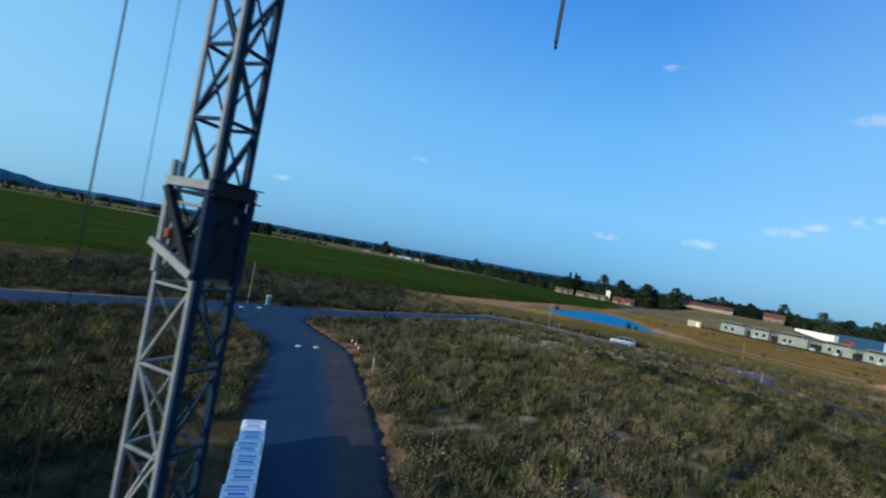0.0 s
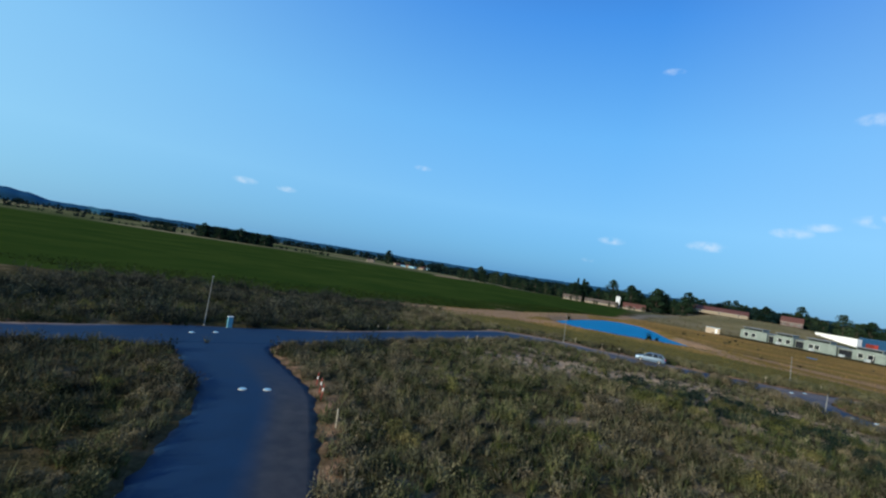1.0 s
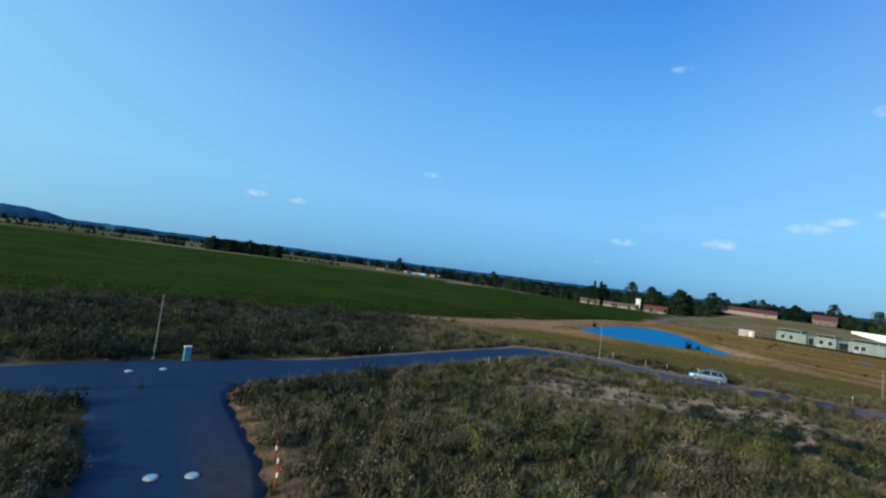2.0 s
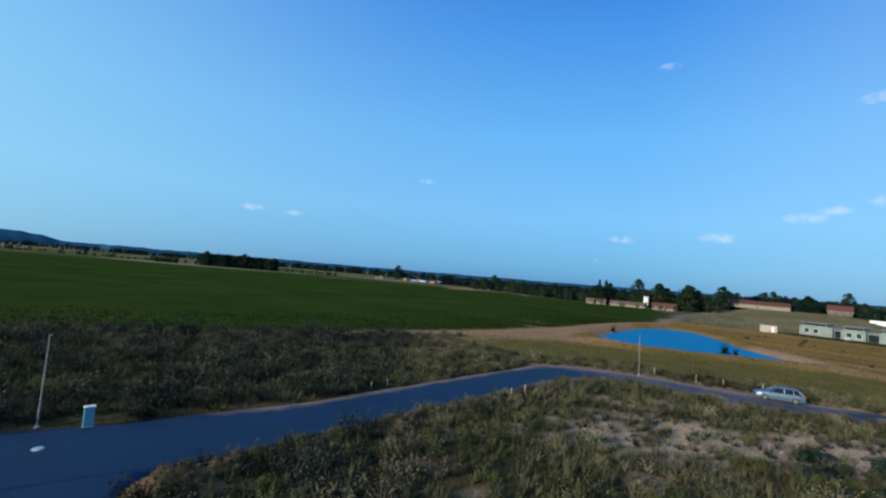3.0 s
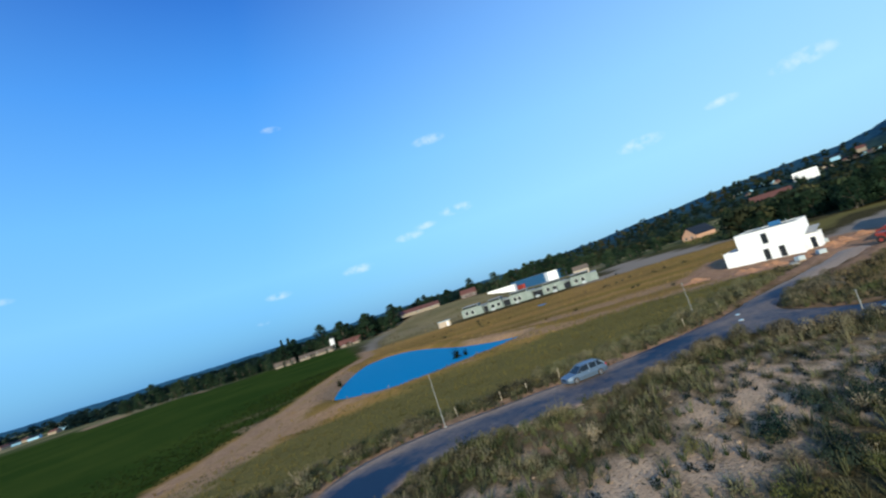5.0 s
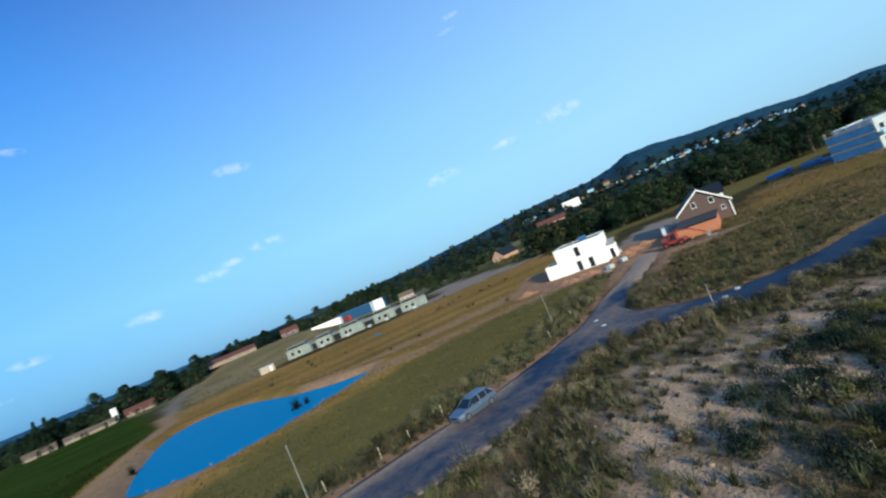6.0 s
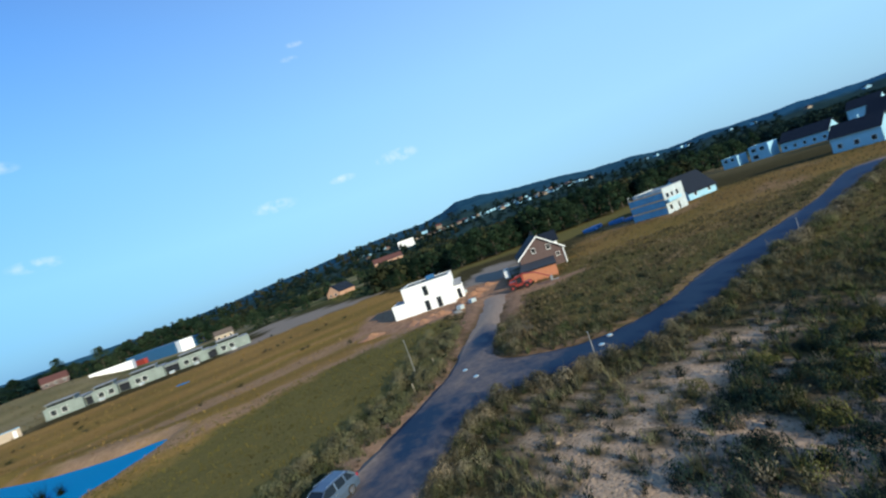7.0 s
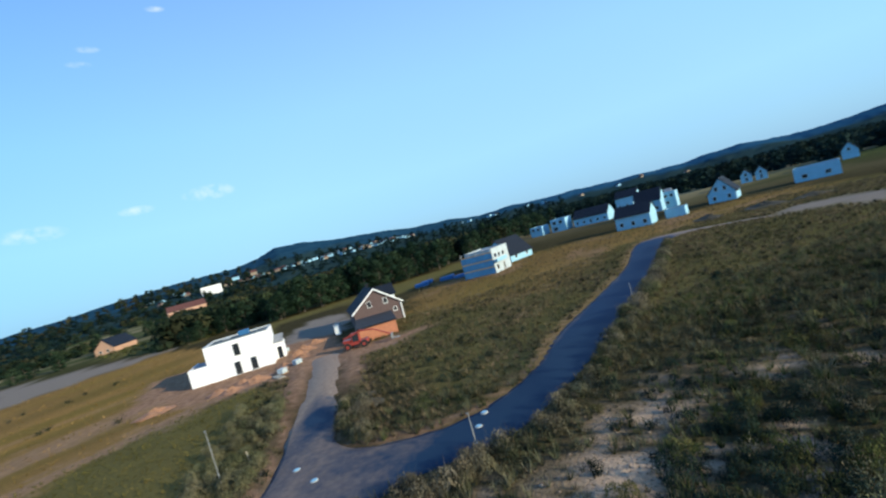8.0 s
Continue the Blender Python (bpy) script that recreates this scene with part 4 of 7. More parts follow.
    x, y = sown(4, 74, 100, 122, 2.6, lambda x, y: (signed(MEADOW, x, y) > -1) * free(x, y, 0.3))
    stuff("meadow_grass", scatter(tufts, x, y, land(x, y), 0.28 + 0.25 * rng.random(len(x))), MEADOWGRASS, "short olive meadow grass", "grass")
    x, y = sown(0, 84, 190, 230, 0.2, lambda x, y: (signed(GOLD, x, y) > 0) * free(x, y))
    stuff("bank_grass", scatter(tufts, x, y, land(x, y), 0.35 + 0.45 * rng.random(len(x))), GOLDGRASS, "golden dry grass on the pond banks", "grass")
    x, y = sown(88, -75, 166, 52, 0.5, lambda x, y: (signed(EASTGOLD, x, y) > -2) * free(x, y, 0.6))
    stuff("dry_grass", scatter(tufts, x, y, land(x, y), 0.5 + 0.6 * rng.random(len(x))), EASTGRASS, "straw-coloured grass before the new estate", "grass")
    x, y = sown(100, 200, 300, 400, 0.05, lambda x, y: (signed(FALLOW, x, y) > 0).astype(float))
    stuff("dry_grass", scatter(tufts, x, y, land(x, y), 0.8 + 1.0 * rng.random(len(x))), EASTGRASS, "thin dry grass on fallow soil", "grass")
    x, y = sown(205, 92, 305, 175, 0.03, lambda x, y: (signed(SHRUBSTRIP, x, y) > 0).astype(float))
    stuff("bushes", scatter(small, x, y, land(x, y), 1.2 + 1.5 * rng.random(len(x))), YELLOWBUSH, "yellow-green bushes at the wood's edge", "bush")
    x, y = sown(30, 90, 190, 210, 0.03, lambda x, y: (signed(GOLD, x, y) > 1) * free(x, y) * step(wavy(x, y, 0.09, 3.0) + 0.5 * wavy(x, y, 0.3), 0.35, 0.9))
    stuff("bushes", scatter(shrubs, x, y, land(x, y), 0.7 + 1.0 * rng.random(len(x))), SCRUBLEAF, "scattered dark bushes on dry grassland", "bush")
    x, y = sown(8, 48, 52, 80, 1.9, lambda x, y: np.clip(bare_amount(x, y), 0, 1) * free(x, y) * step(wavy(x, y, 1.9, 3.0), -0.2, 0.5))
    stuff("weeds", scatter(small, x, y, land(x, y), 0.35 + 0.55 * rng.random(len(x)) ** 1.5), GREYWEED, "low grey weeds dotted over bare ground", "weeds")
    big = [np.concatenate([shrub_form(260, 0.75, 1.0, 0.125, 90 + 3 * s + k, 0.3, 0.26, 0.8) * (0.6 + 0.4 * ((s + k) % 3) / 2) + np.array((0.5 * math.cos(2.1 * k), 0.5 * math.sin(2.1 * k), 0)) for k in range(3)]) for s in range(3)]
    x, y = sown(-30, 20, 50, 70, 0.055, lambda x, y: free(x, y, 1.2) * step(wavy(x, y, 0.3, 2.0), -0.3, 0.4))
    x2, y2 = sown(26, 44, 42, 62, 0.09, lambda x, y: free(x, y, 1.5) * step(wavy(x, y, 0.5, 1.0), -0.4, 0.4))
    x3, y3 = sown(24, 54, 37, 66, 0.5, lambda x, y: free(x, y, 1.5) * (signed(BARE, x, y) < -0.4))
    rows, tall = [(x, y), (x2, y2), (x3, y3)], []
    for (line, other), n, lo, hi in ((EASTERN[::-1], 230, 0.05, 0.78), (CROSS[::-1], 400, 0.42, 0.86), (APPROACH, 110, 0.28, 0.85)):
        p, q = resample(line, 500), resample(other, 500)
        k = (500 * (lo + (hi - lo) * rng.random(n))).astype(int)
        d = p[k] - q[k]
        d /= np.linalg.norm(d, axis=1)[:, None]
        spot = p[k] + d * (0.75 + 2.0 * rng.random((n, 1)) ** 1.5)
        tall.append((spot[:, 0], spot[:, 1]))
    x, y = np.concatenate([r[0] for r in rows]), np.concatenate([r[1] for r in rows])
    hedge = [np.concatenate([shrub_form(300, 0.8, 1.15, 0.125, 120 + s, 0.3, 0.24, 0.8), tuft_form(12, 0.6, 1.3, 0.02, 140 + s)]) for s in range(4)]
    hx, hy = np.concatenate([r[0] for r in tall]), np.concatenate([r[1] for r in tall])
    clear = (off_road(hx, hy) > 0.55) & ((hx < -8.5) | (hx > -1) | (hy > 27))
    hx, hy = hx[clear], hy[clear]
    p, q = resample(CROSS[0], 500), resample(CROSS[1], 500)
    k = np.nonzero((p[:, 0] > 40) & (p[:, 0] < 80))[0][(rng.random(300) * ((p[:, 0] > 40) & (p[:, 0] < 80)).sum()).astype(int)]
    d = (p[k] - q[k]) / np.linalg.norm(p[k] - q[k], axis=1)[:, None]
    spot = p[k] + d * (1.3 + 5.5 * rng.random((300, 1)))
    stuff("bushes", scatter(hedge, spot[:, 0], spot[:, 1], land(spot[:, 0], spot[:, 1]), 0.35 + 0.75 * rng.random(300) ** 1.4), PALEBUSH, "pale grey-green bushes beside the site road", "bush")
    stuff("bushes", scatter(hedge, hx, hy, land(hx, hy), (0.42 + 0.14 * step(hx, 34, 46)) + (0.32 + 0.3 * step(hx, 34, 46)) * rng.random(len(hx)) + 0.3 * step(hx, 54, 60) * (hy < 60)), LITSCRUB, "waist-high ragged bushes along the road edges", "bush")
    stuff("bushes", scatter(big, x, y, land(x, y), 0.5 + 0.5 * rng.random(len(x))), YELLOWBUSH, "taller yellow-green bushes standing in scrub", "bush")
    x, y = sown(22, 46, 46, 70, 0.42, lambda x, y: free(x, y, 1.5) * step(signed(DARKPATCH, x, y) + 1.5 * wavy(x, y, 0.9), -1.5, 1.0))
    stuff("bushes", scatter(big, x, y, land(x, y), 0.5 + 0.5 * rng.random(len(x))), DARKWEED, "dense dark bushes beside bare ground, blue shade in the leaf colour", "bush")
    x, y = sown(32, 26, 70, 62, 0.3, lambda x, y: free(x, y, 1.0) * step(wavy(x, y, 0.45, 5.0), -0.3, 0.5))
    stuff("bushes", scatter(hedge, x, y, land(x, y), 0.35 + 0.45 * rng.random(len(x))), DARKWEED, "low dark green bushes on open ground", "bush")
    # clods and pale stones on the bare ground
    x, y = sown(8, 48, 52, 78, 2.4, lambda x, y: np.clip(bare_amount(x, y), 0, 1) * free(x, y))
    clods = [clod_form(0.13, 60 + s) for s in range(5)]
    stuff("clods", scatter(clods, x, y, land(x, y) + 0.02, 0.3 + 0.75 * rng.random(len(x)) ** 3, 0.35 + 0.4 * rng.random(len(x))), plain("pale_clods", (0.34, 0.24, 0.16), 0.95, vary=0.45), "pale dry clods and rubble on bare earth", "rubble")
    # crop along the near edge of the field, thinning into the sheet beyond
    x, y = sown(-70, 92, 120, 200, 2.4, lambda x, y: (signed(FIELD, x, y) > 0.2) * step(-signed(FIELD, x, y), -30, -2))
    crop = [tuft_form(8, 0.3, 0.17, 0.07, 80 + s) for s in range(3)]
    stuff("crop", scatter(crop, x, y, land(x, y), 0.7 + 0.5 * rng.random(len(x))), CROP, "knee-high dark green field crop", "crop")


build_scrub()


def tree_form(h, r, seed, columnar=False):
    """Trunk with limbs, and a crown of leaf clumps with gaps."""
    g = np.random.default_rng(seed)
    bm = bmesh.new()
    tube(bm, (0, 0, -0.3), (0, 0, h * 0.4), 0.022 * h, 0.014 * h, 7)
    lobes = []
    n = 9 if not columnar else 8
    for i in range(n):
        a = i * 2.4 + g.random()
        up = 0.03 + 0.82 * i / n
        spread = (r * (0.62 if not columnar else 0.25)) * math.sin(math.pi * min(0.95, 0.30 + 0.65 * i / n))
        tip = (math.cos(a) * spread, math.sin(a) * spread, h * (up + 0.06))
        tube(bm, (0, 0, h * min(0.4, up * 0.75)), tip, 0.011 * h, 0.004 * h, 5)
        lobes.append((np.array(tip), (0.46 + 0.16 * g.random()) * r * (1.0 if not columnar else 0.8)))
    lobes.append((np.array((0, 0, h * 0.9)), r * 0.34))
    tris = []
    for j, (c, s) in enumerate(lobes):
        f = shrub_form(180, s, s * (0.85 if not columnar else 1.9), 0.040 * h * (0.8 if columnar else 1), seed * 50 + j, 0.4)
        f[..., 2] = np.where(g.random((len(f), 1)) < 0.4, -f[..., 2] * 0.6, f[..., 2])
        tris.append(f + c)
    crown = np.concatenate(tris).reshape(-1, 3)
    crown[:, 2] = np.maximum(crown[:, 2], h * 0.05)
    return bm, crown


def make_tree(h, r, seed, label, columnar=False):
    bm, crown = tree_form(h, r, seed, columnar)
    ob = thing("tree", pose(0, 0, 0), label, "tree", "trees round the fields")
    part("trunk", bm, BARK, ob)
    me = raw_mesh("crown", crown, np.arange(len(crown)).reshape(-1, 3), TREELEAF)
    new("crown", me).parent = ob
    return ob


def build_trees():
    kinds = [make_tree(12, 4.6, 1, "broad dark green leafy tree"), make_tree(13, 4.0, 2, "tall green tree with an uneven crown"), make_tree(10, 4.8, 3, "low spreading olive green tree"),
             make_tree(14, 4.4, 4, "large dark tree at the wood's edge"), make_tree(22, 2.6, 5, "slender tall columnar poplar tree", True)]
    g = np.random.default_rng(3)
    spots = []

    def row(a, b, n, deep, hs, kinds_used=(0, 1, 2, 3)):
        for i in range(n):
            t = (i + g.random()) / n
            x, y = a[0] + (b[0] - a[0]) * t, a[1] + (b[1] - a[1]) * t
            ux, uy = b[1] - a[1], a[0] - b[0]
            q = (g.random() - 0.2) * deep / math.hypot(ux, uy)
            spots.append((x + ux * q, y + uy * q, int(g.choice(kinds_used)), hs[0] + (hs[1] - hs[0]) * g.random()))

    row((40, 470), (128, 425), 30, 20, (0.55, 1.0))
    row((125, 410), (215, 372), 40, 26, (0.6, 1.5))
    row((112, 374), (178, 346), 13, 5, (0.16, 0.34), (0, 2, 3))
    row((128, 404), (204, 380), 22, 12, (0.28, 0.6), (0, 2, 3))
    row((226, 412), (312, 357), 40, 25, (0.55, 1.1))
    row((325, 352), (376, 305), 18, 25, (1.2, 1.7))
    row((262, 205), (282, 176), 9, 14, (0.5, 0.8))
    row((300, 262), (318, 222), 10, 14, (0.7, 1.1))
    row((335, 190), (400, 165), 10, 22, (0.7, 1.0))
    row((216, 112), (216, 80), 9, 12, (0.5, 0.8))
    row((200, 82), (212, 46), 14, 12, (0.8, 1.1))
    row((206, 48), (214, 18), 10, 12, (0.85, 1.15))
    row((214, 20), (246, -30), 14, 14, (0.8, 1.1))
    row((240, -24), (330, -110), 20, 25, (0.8, 1.1))
    row((-260, 560), (-186, 575), 7, 10, (1.0, 1.4), (0, 2, 3))
    row((-325, 565), (-298, 570), 4, 6, (0.6, 0.8), (0, 2))
    spots += [(-50, 680, 3, 1.5), (70, 560, 1, 1.2), (30, 585, 2, 1.0), (148, 424, 4, 1.0), (144, 428, 4, 0.85), (177, 392, 3, 1.4), (196, 380, 0, 1.6)]
    for i, (x, y, k, s) in enumerate(spots):
        m = pose(x, y, float(land(x, y)), 0, 0, g.random() * 360) @ Matrix.Diagonal((s, s, s * (0.9 + 0.2 * g.random()), 1))
        t = kinds[k]
        if t.get("used"):
            t = copy_thing(t, m)
            t.matrix_basis = m
        else:
            t.matrix_world = m
            t["used"] = 1
    for t in scene.objects:
        if t.get("used"):
            del t["used"]


build_trees()


HILL_PROFILE = ((-180, 0.5), (-70, 0.45), (-47, 0.5), (-44, 1.05), (-41, 0.85), (-39.5, 0.4), (-20, 0.42), (0, 0.38), (20, 0.4), (40, 0.5), (52, 0.6), (60, 0.9), (66, 1.5), (72, 1.9), (78, 2.4), (84, 2.4), (87, 2.9), (89, 3.5), (92, 3.45),
                (97, 2.75), (101.5, 2.35), (106, 1.75), (110, 1.6), (114, 1.05), (118, 1.2), (122, 1.05), (126, 0.95), (131, 0.8), (137.5, 0.66), (140.5, 0.85), (143, 1.0), (147, 0.55), (150, 0.58), (152, 0.72), (155, 0.9), (160, 1.2), (168, 1.5), (180, 0.5))


def hill_slope(az, dist):
    """Height of the eastern ridge at a bearing in degrees and a distance from its centre."""
    top = 1600 * math.tan(radians(float(np.interp(az, [p[0] for p in HILL_PROFILE], [p[1] for p in HILL_PROFILE])))) + 10
    return -9 + (top + 9) * float(step(dist / 1600 - 1, -0.5, 0.0))


def build_woods():
    """Woods behind the first trees, and on the skyline."""
    forms = []
    for s in range(4):
        gg = np.random.default_rng(500 + s)
        lobes = [shrub_form(15, 1.6 + gg.random(), 1.7 + gg.random(), 1.25, 300 + 10 * s + j) + np.array((2.6 * gg.normal(), 2.6 * gg.normal(), 1.0 + 7.0 * gg.random() ** 0.8)) * np.array((0.8, 0.8, 1.0)) for j in range(7)]
        f = np.concatenate(lobes + [shrub_form(30, 3.4, 4.0, 2.0, 400 + s)])
        forms.append(f)
    x, y, sc = [], [], []
    # mixed autumn trees at the wood's near edge
    for a, b, deep, n, lo, hi in (((240, -40), (214, 120), 70, 520, 0.9, 1.3), ((350, 290), (340, 200), -60, 110, 0.5, 0.85), ((350, 240), (340, 420), 60, 180, 0.7, 1.1)):
        t, q = rng.random(n), rng.random(n) * deep
        ln = math.dist(a, b)
        x.append(a[0] + (b[0] - a[0]) * t + (b[1] - a[1]) / ln * q)
        y.append(a[1] + (b[1] - a[1]) * t - (b[0] - a[0]) / ln * q)
        sc.append(lo + (hi - lo) * rng.random(n))
    x, y, sc = np.concatenate(x), np.concatenate(y), np.concatenate(sc)
    n = 520
    a, d = 50 + 38 * rng.random(n), 830 + 560 * rng.random(n)
    hx, hy = 20 + np.sin(np.radians(a)) * d, 60 + np.cos(np.radians(a)) * d
    hz = np.array([hill_slope(p, q) for p, q in zip(a, d)]) - 2.0
    stuff("hillside_woods", scatter(forms, hx, hy, hz, 0.9 + 0.9 * rng.random(n)), EDGELEAF, "green and brown woods on the hillside", "woods")
    stuff("autumn_woods", scatter(forms, x, y, land(x, y) - 0.5, sc), EDGELEAF, "dark green and brown autumn woods", "woods")
    x, y, sc = [], [], []

    def belt(a, b, deep, n, lo, hi):
        t, q = rng.random(n), rng.random(n) * deep
        ux, uy = b[0] - a[0], b[1] - a[1]
        ln = math.hypot(ux, uy)
        x.append(a[0] + ux * t + uy / ln * q)
        y.append(a[1] + uy * t - ux / ln * q)
        sc.append(lo + (hi - lo) * rng.random(n))

    # each belt deepens to the right of its line
    belt((520, -260), (250, -40), 60, 320, 0.9, 1.3)
    belt((300, 345), (120, 440), 50, 260, 0.65, 1.1)
    belt((120, 450), (0, 610), 30, 90, 0.7, 1.1)
    belt((620, 300), (300, 380), 40, 260, 0.5, 0.9)
    belt((60, -215), (330, -125), 200, 520, 0.85, 1.2)
    belt((330, -125), (520, -40), 220, 420, 0.85, 1.25)
    belt((100, 900), (-900, 1500), 60, 260, 1.0, 1.6)
    belt((700, 500), (100, 900), 60, 300, 1.0, 1.5)
    belt((-900, 1500), (-1600, 900), 60, 200, 1.0, 1.6)
    belt((-188, 574), (-264, 560), 18, 110, 1.1, 1.6)
    belt((-296, 572), (-330, 566), 8, 10, 0.5, 0.75)
    belt((-120, 600), (-420, 600), 10, 70, 0.25, 0.45)
    belt((-420, 640), (-900, 560), 20, 110, 0.35, 0.7)
    x, y, sc = np.concatenate(x), np.concatenate(y), np.concatenate(sc)
    z = land(x, y) - 0.5
    # woods climbing the lower slope of the ridge
    a, d = 62 + 62 * rng.random(640), 820 + 420 * rng.random(640)
    x, y = np.r_[x, 20 + np.sin(np.radians(a)) * d], np.r_[y, 60 + np.cos(np.radians(a)) * d]
    z = np.r_[z, [hill_slope(p, q) - 2.0 for p, q in zip(a, d)]]
    sc = np.r_[sc, 1.0 + 0.7 * rng.random(640)]
    stuff("woods", scatter(forms, x, y, z, sc), FARLEAF, "distant dark woods with haze blue in the leaf colour", "woods")


build_woods()


def build_hills():
    """The wooded ridge in the east and the low skyline all round."""
    prof = HILL_PROFILE
    az = np.arange(-180, 180, 0.3)
    el = np.interp(az, [p[0] for p in prof], [p[1] for p in prof])
    east = step(az, 48, 64) * step(-az, -172, -165)
    far = np.where(east > 0, 2600 - 1000 * east, 2600)
    far = np.where((az > -50) & (az < -36), 3600, far)
    rad = np.concatenate([np.linspace(-0.52, 0, 46), np.linspace(0.02, 0.25, 10)])
    A, R = np.meshgrid(az, rad)
    top = far * np.tan(np.radians(el)) + 10
    base = np.where(east > 0.2, 1.0, 0.12)
    rise = np.where(R < 0, step(R, -0.5 * base, 0.0), 1 - step(R, 0, 0.3) * 0.5)
    D = far * (1 + R)
    a = np.radians(A)
    x, y = 20 + np.sin(a) * D, 60 + np.cos(a) * D
    z = -9 + (top + 9) * rise
    z += (rise > 0.05) * (2.4 * rng.random(A.shape) - 1.2 + 3.0 * wavy(x, y, 0.02))
    n, m = A.shape
    i = np.arange(n * m).reshape(n, m)
    j = np.roll(i, -1, 1)
    f = np.stack([i[:-1], i[1:], j[1:], j[:-1]], -1).reshape(-1, 4)
    k = Mat("wooded_ridge", 0.95)
    tex = k.noise(0.03, 6, 0.7)
    low = k.attr("low_slope")[0]
    # blue in the crest and slope colours stands for the haze of distance
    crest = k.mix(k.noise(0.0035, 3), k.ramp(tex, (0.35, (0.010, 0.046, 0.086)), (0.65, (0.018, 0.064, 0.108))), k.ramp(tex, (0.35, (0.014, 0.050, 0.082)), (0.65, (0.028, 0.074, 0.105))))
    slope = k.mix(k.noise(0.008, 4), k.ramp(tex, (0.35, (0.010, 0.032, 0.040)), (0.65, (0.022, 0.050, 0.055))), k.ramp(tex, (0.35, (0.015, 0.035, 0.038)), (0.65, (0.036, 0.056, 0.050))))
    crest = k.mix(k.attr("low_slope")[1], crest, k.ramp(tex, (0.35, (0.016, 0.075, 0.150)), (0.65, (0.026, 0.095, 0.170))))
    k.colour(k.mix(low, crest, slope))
    k.b.inputs["Specular IOR Level"].default_value = 0.0
    k.bump(tex, 2.0)
    me = raw_mesh("hills", np.c_[x.ravel(), y.ravel(), z.ravel()], f, k.m, True)
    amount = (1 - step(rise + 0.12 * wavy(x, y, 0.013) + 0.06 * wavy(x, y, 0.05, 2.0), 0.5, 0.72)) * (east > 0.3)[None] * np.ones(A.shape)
    # bearings where more haze blue is mixed into the crest colour
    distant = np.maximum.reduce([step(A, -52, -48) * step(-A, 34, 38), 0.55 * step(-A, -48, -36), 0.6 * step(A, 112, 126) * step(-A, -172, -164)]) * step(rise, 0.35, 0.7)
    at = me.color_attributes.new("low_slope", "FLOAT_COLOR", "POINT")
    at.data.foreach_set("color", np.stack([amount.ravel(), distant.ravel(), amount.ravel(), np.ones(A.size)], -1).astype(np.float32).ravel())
    tagged(new("hills", me), "wooded ridge and low skyline woods, haze blue in their colour", "hills", kind="structure")


build_hills()

# ---- buildings ----


def window(parent, x, z, w, h, y=0.0, bars=1, name="window"):
    """A window in a front at y, set proud, with frame, sill and panes."""
    f = 0.07
    wd = part(name, boxes(((x, y - 0.05, z), (x + f, y + 0.05, z + h)), ((x + w - f, y - 0.05, z), (x + w, y + 0.05, z + h)), ((x + f, y - 0.05, z), (x + w - f, y + 0.05, z + f)),
                         ((x + f, y - 0.05, z + h - f), (x + w - f, y + 0.05, z + h))), TRIM, parent)
    step_w = (w - 2 * f) / bars
    for i in range(bars):
        a = x + f + i * step_w
        part("pane", boxes(((a + 0.03, y - 0.03, z + f), (a + step_w - 0.03, y + 0.03, z + h - f))), GLASS, wd)
    part("sill", boxes(((x - 0.08, y - 0.16, z - 0.06), (x + w + 0.08, y + 0.02, z - 0.005))), CONCRETE, wd)
    return wd


def gable_house(m, L, W, eave, ridge, wall, roof, label, windows=(), group="", side_windows=(), chimney=False, verge=None, category="house"):
    """Its gable front is W wide along x at y = 0; the ridge runs back L metres."""
    ob = thing("house", m, label, category, group)
    bm = prism(bmesh.new(), ((0, 0), (W, 0), (W, eave), (W / 2, ridge), (0, eave)), 1, 0, L)
    part("wall", bm, wall, ob)
    o, th = 0.45, 0.22
    sl = (ridge - eave) / (W / 2)
    for side in (0, 1):
        pts = [(-o, eave - o * sl + 0.03), (W / 2, ridge + 0.03), (W / 2, ridge + th + 0.03), (-o, eave - o * sl + th + 0.03)]
        if side:
            pts = [(W - u, v) for u, v in pts]
        part("roof", prism(bmesh.new(), pts, 1, -0.35, L + 0.35), roof, ob)
        if verge:
            vp = [(-o - 0.02, eave - o * sl - 0.06), (W / 2, ridge - 0.06), (W / 2, ridge + th + 0.06), (-o - 0.02, eave - o * sl + th + 0.06)]
            if side:
                vp = [(W - u, v) for u, v in vp]
            part("verge_board", prism(bmesh.new(), vp, 1, -0.46, -0.352), verge, ob, "white painted verge board")
    for x, z, w, h in windows:
        window(ob, x, z, w, h, -0.03, 2)
    if side_windows:
        part("gutter", boxes(((W + 0.3, -0.3, eave - 0.42), (W + 0.44, L + 0.3, eave - 0.3))), ZINC, ob)
    for y, z, w, h in side_windows:
        wd = part("window", boxes(((W - 0.03, y, z), (W + 0.05, y + w, z + h))), TRIM, ob)
        part("pane", boxes(((W + 0.02, y + 0.08, z + 0.08), (W + 0.07, y + w - 0.08, z + h - 0.08))), GLASS, wd)
    if chimney:
        part("chimney", boxes(((W * 0.36, L * 0.45, ridge - 1.2), (W * 0.36 + 0.7, L * 0.45 + 0.7, ridge + 0.9)), ((W * 0.36 - 0.08, L * 0.45 - 0.08, ridge + 0.9), (W * 0.36 + 0.78, L * 0.45 + 0.78, ridge + 1.05))), wall, ob)
    return ob


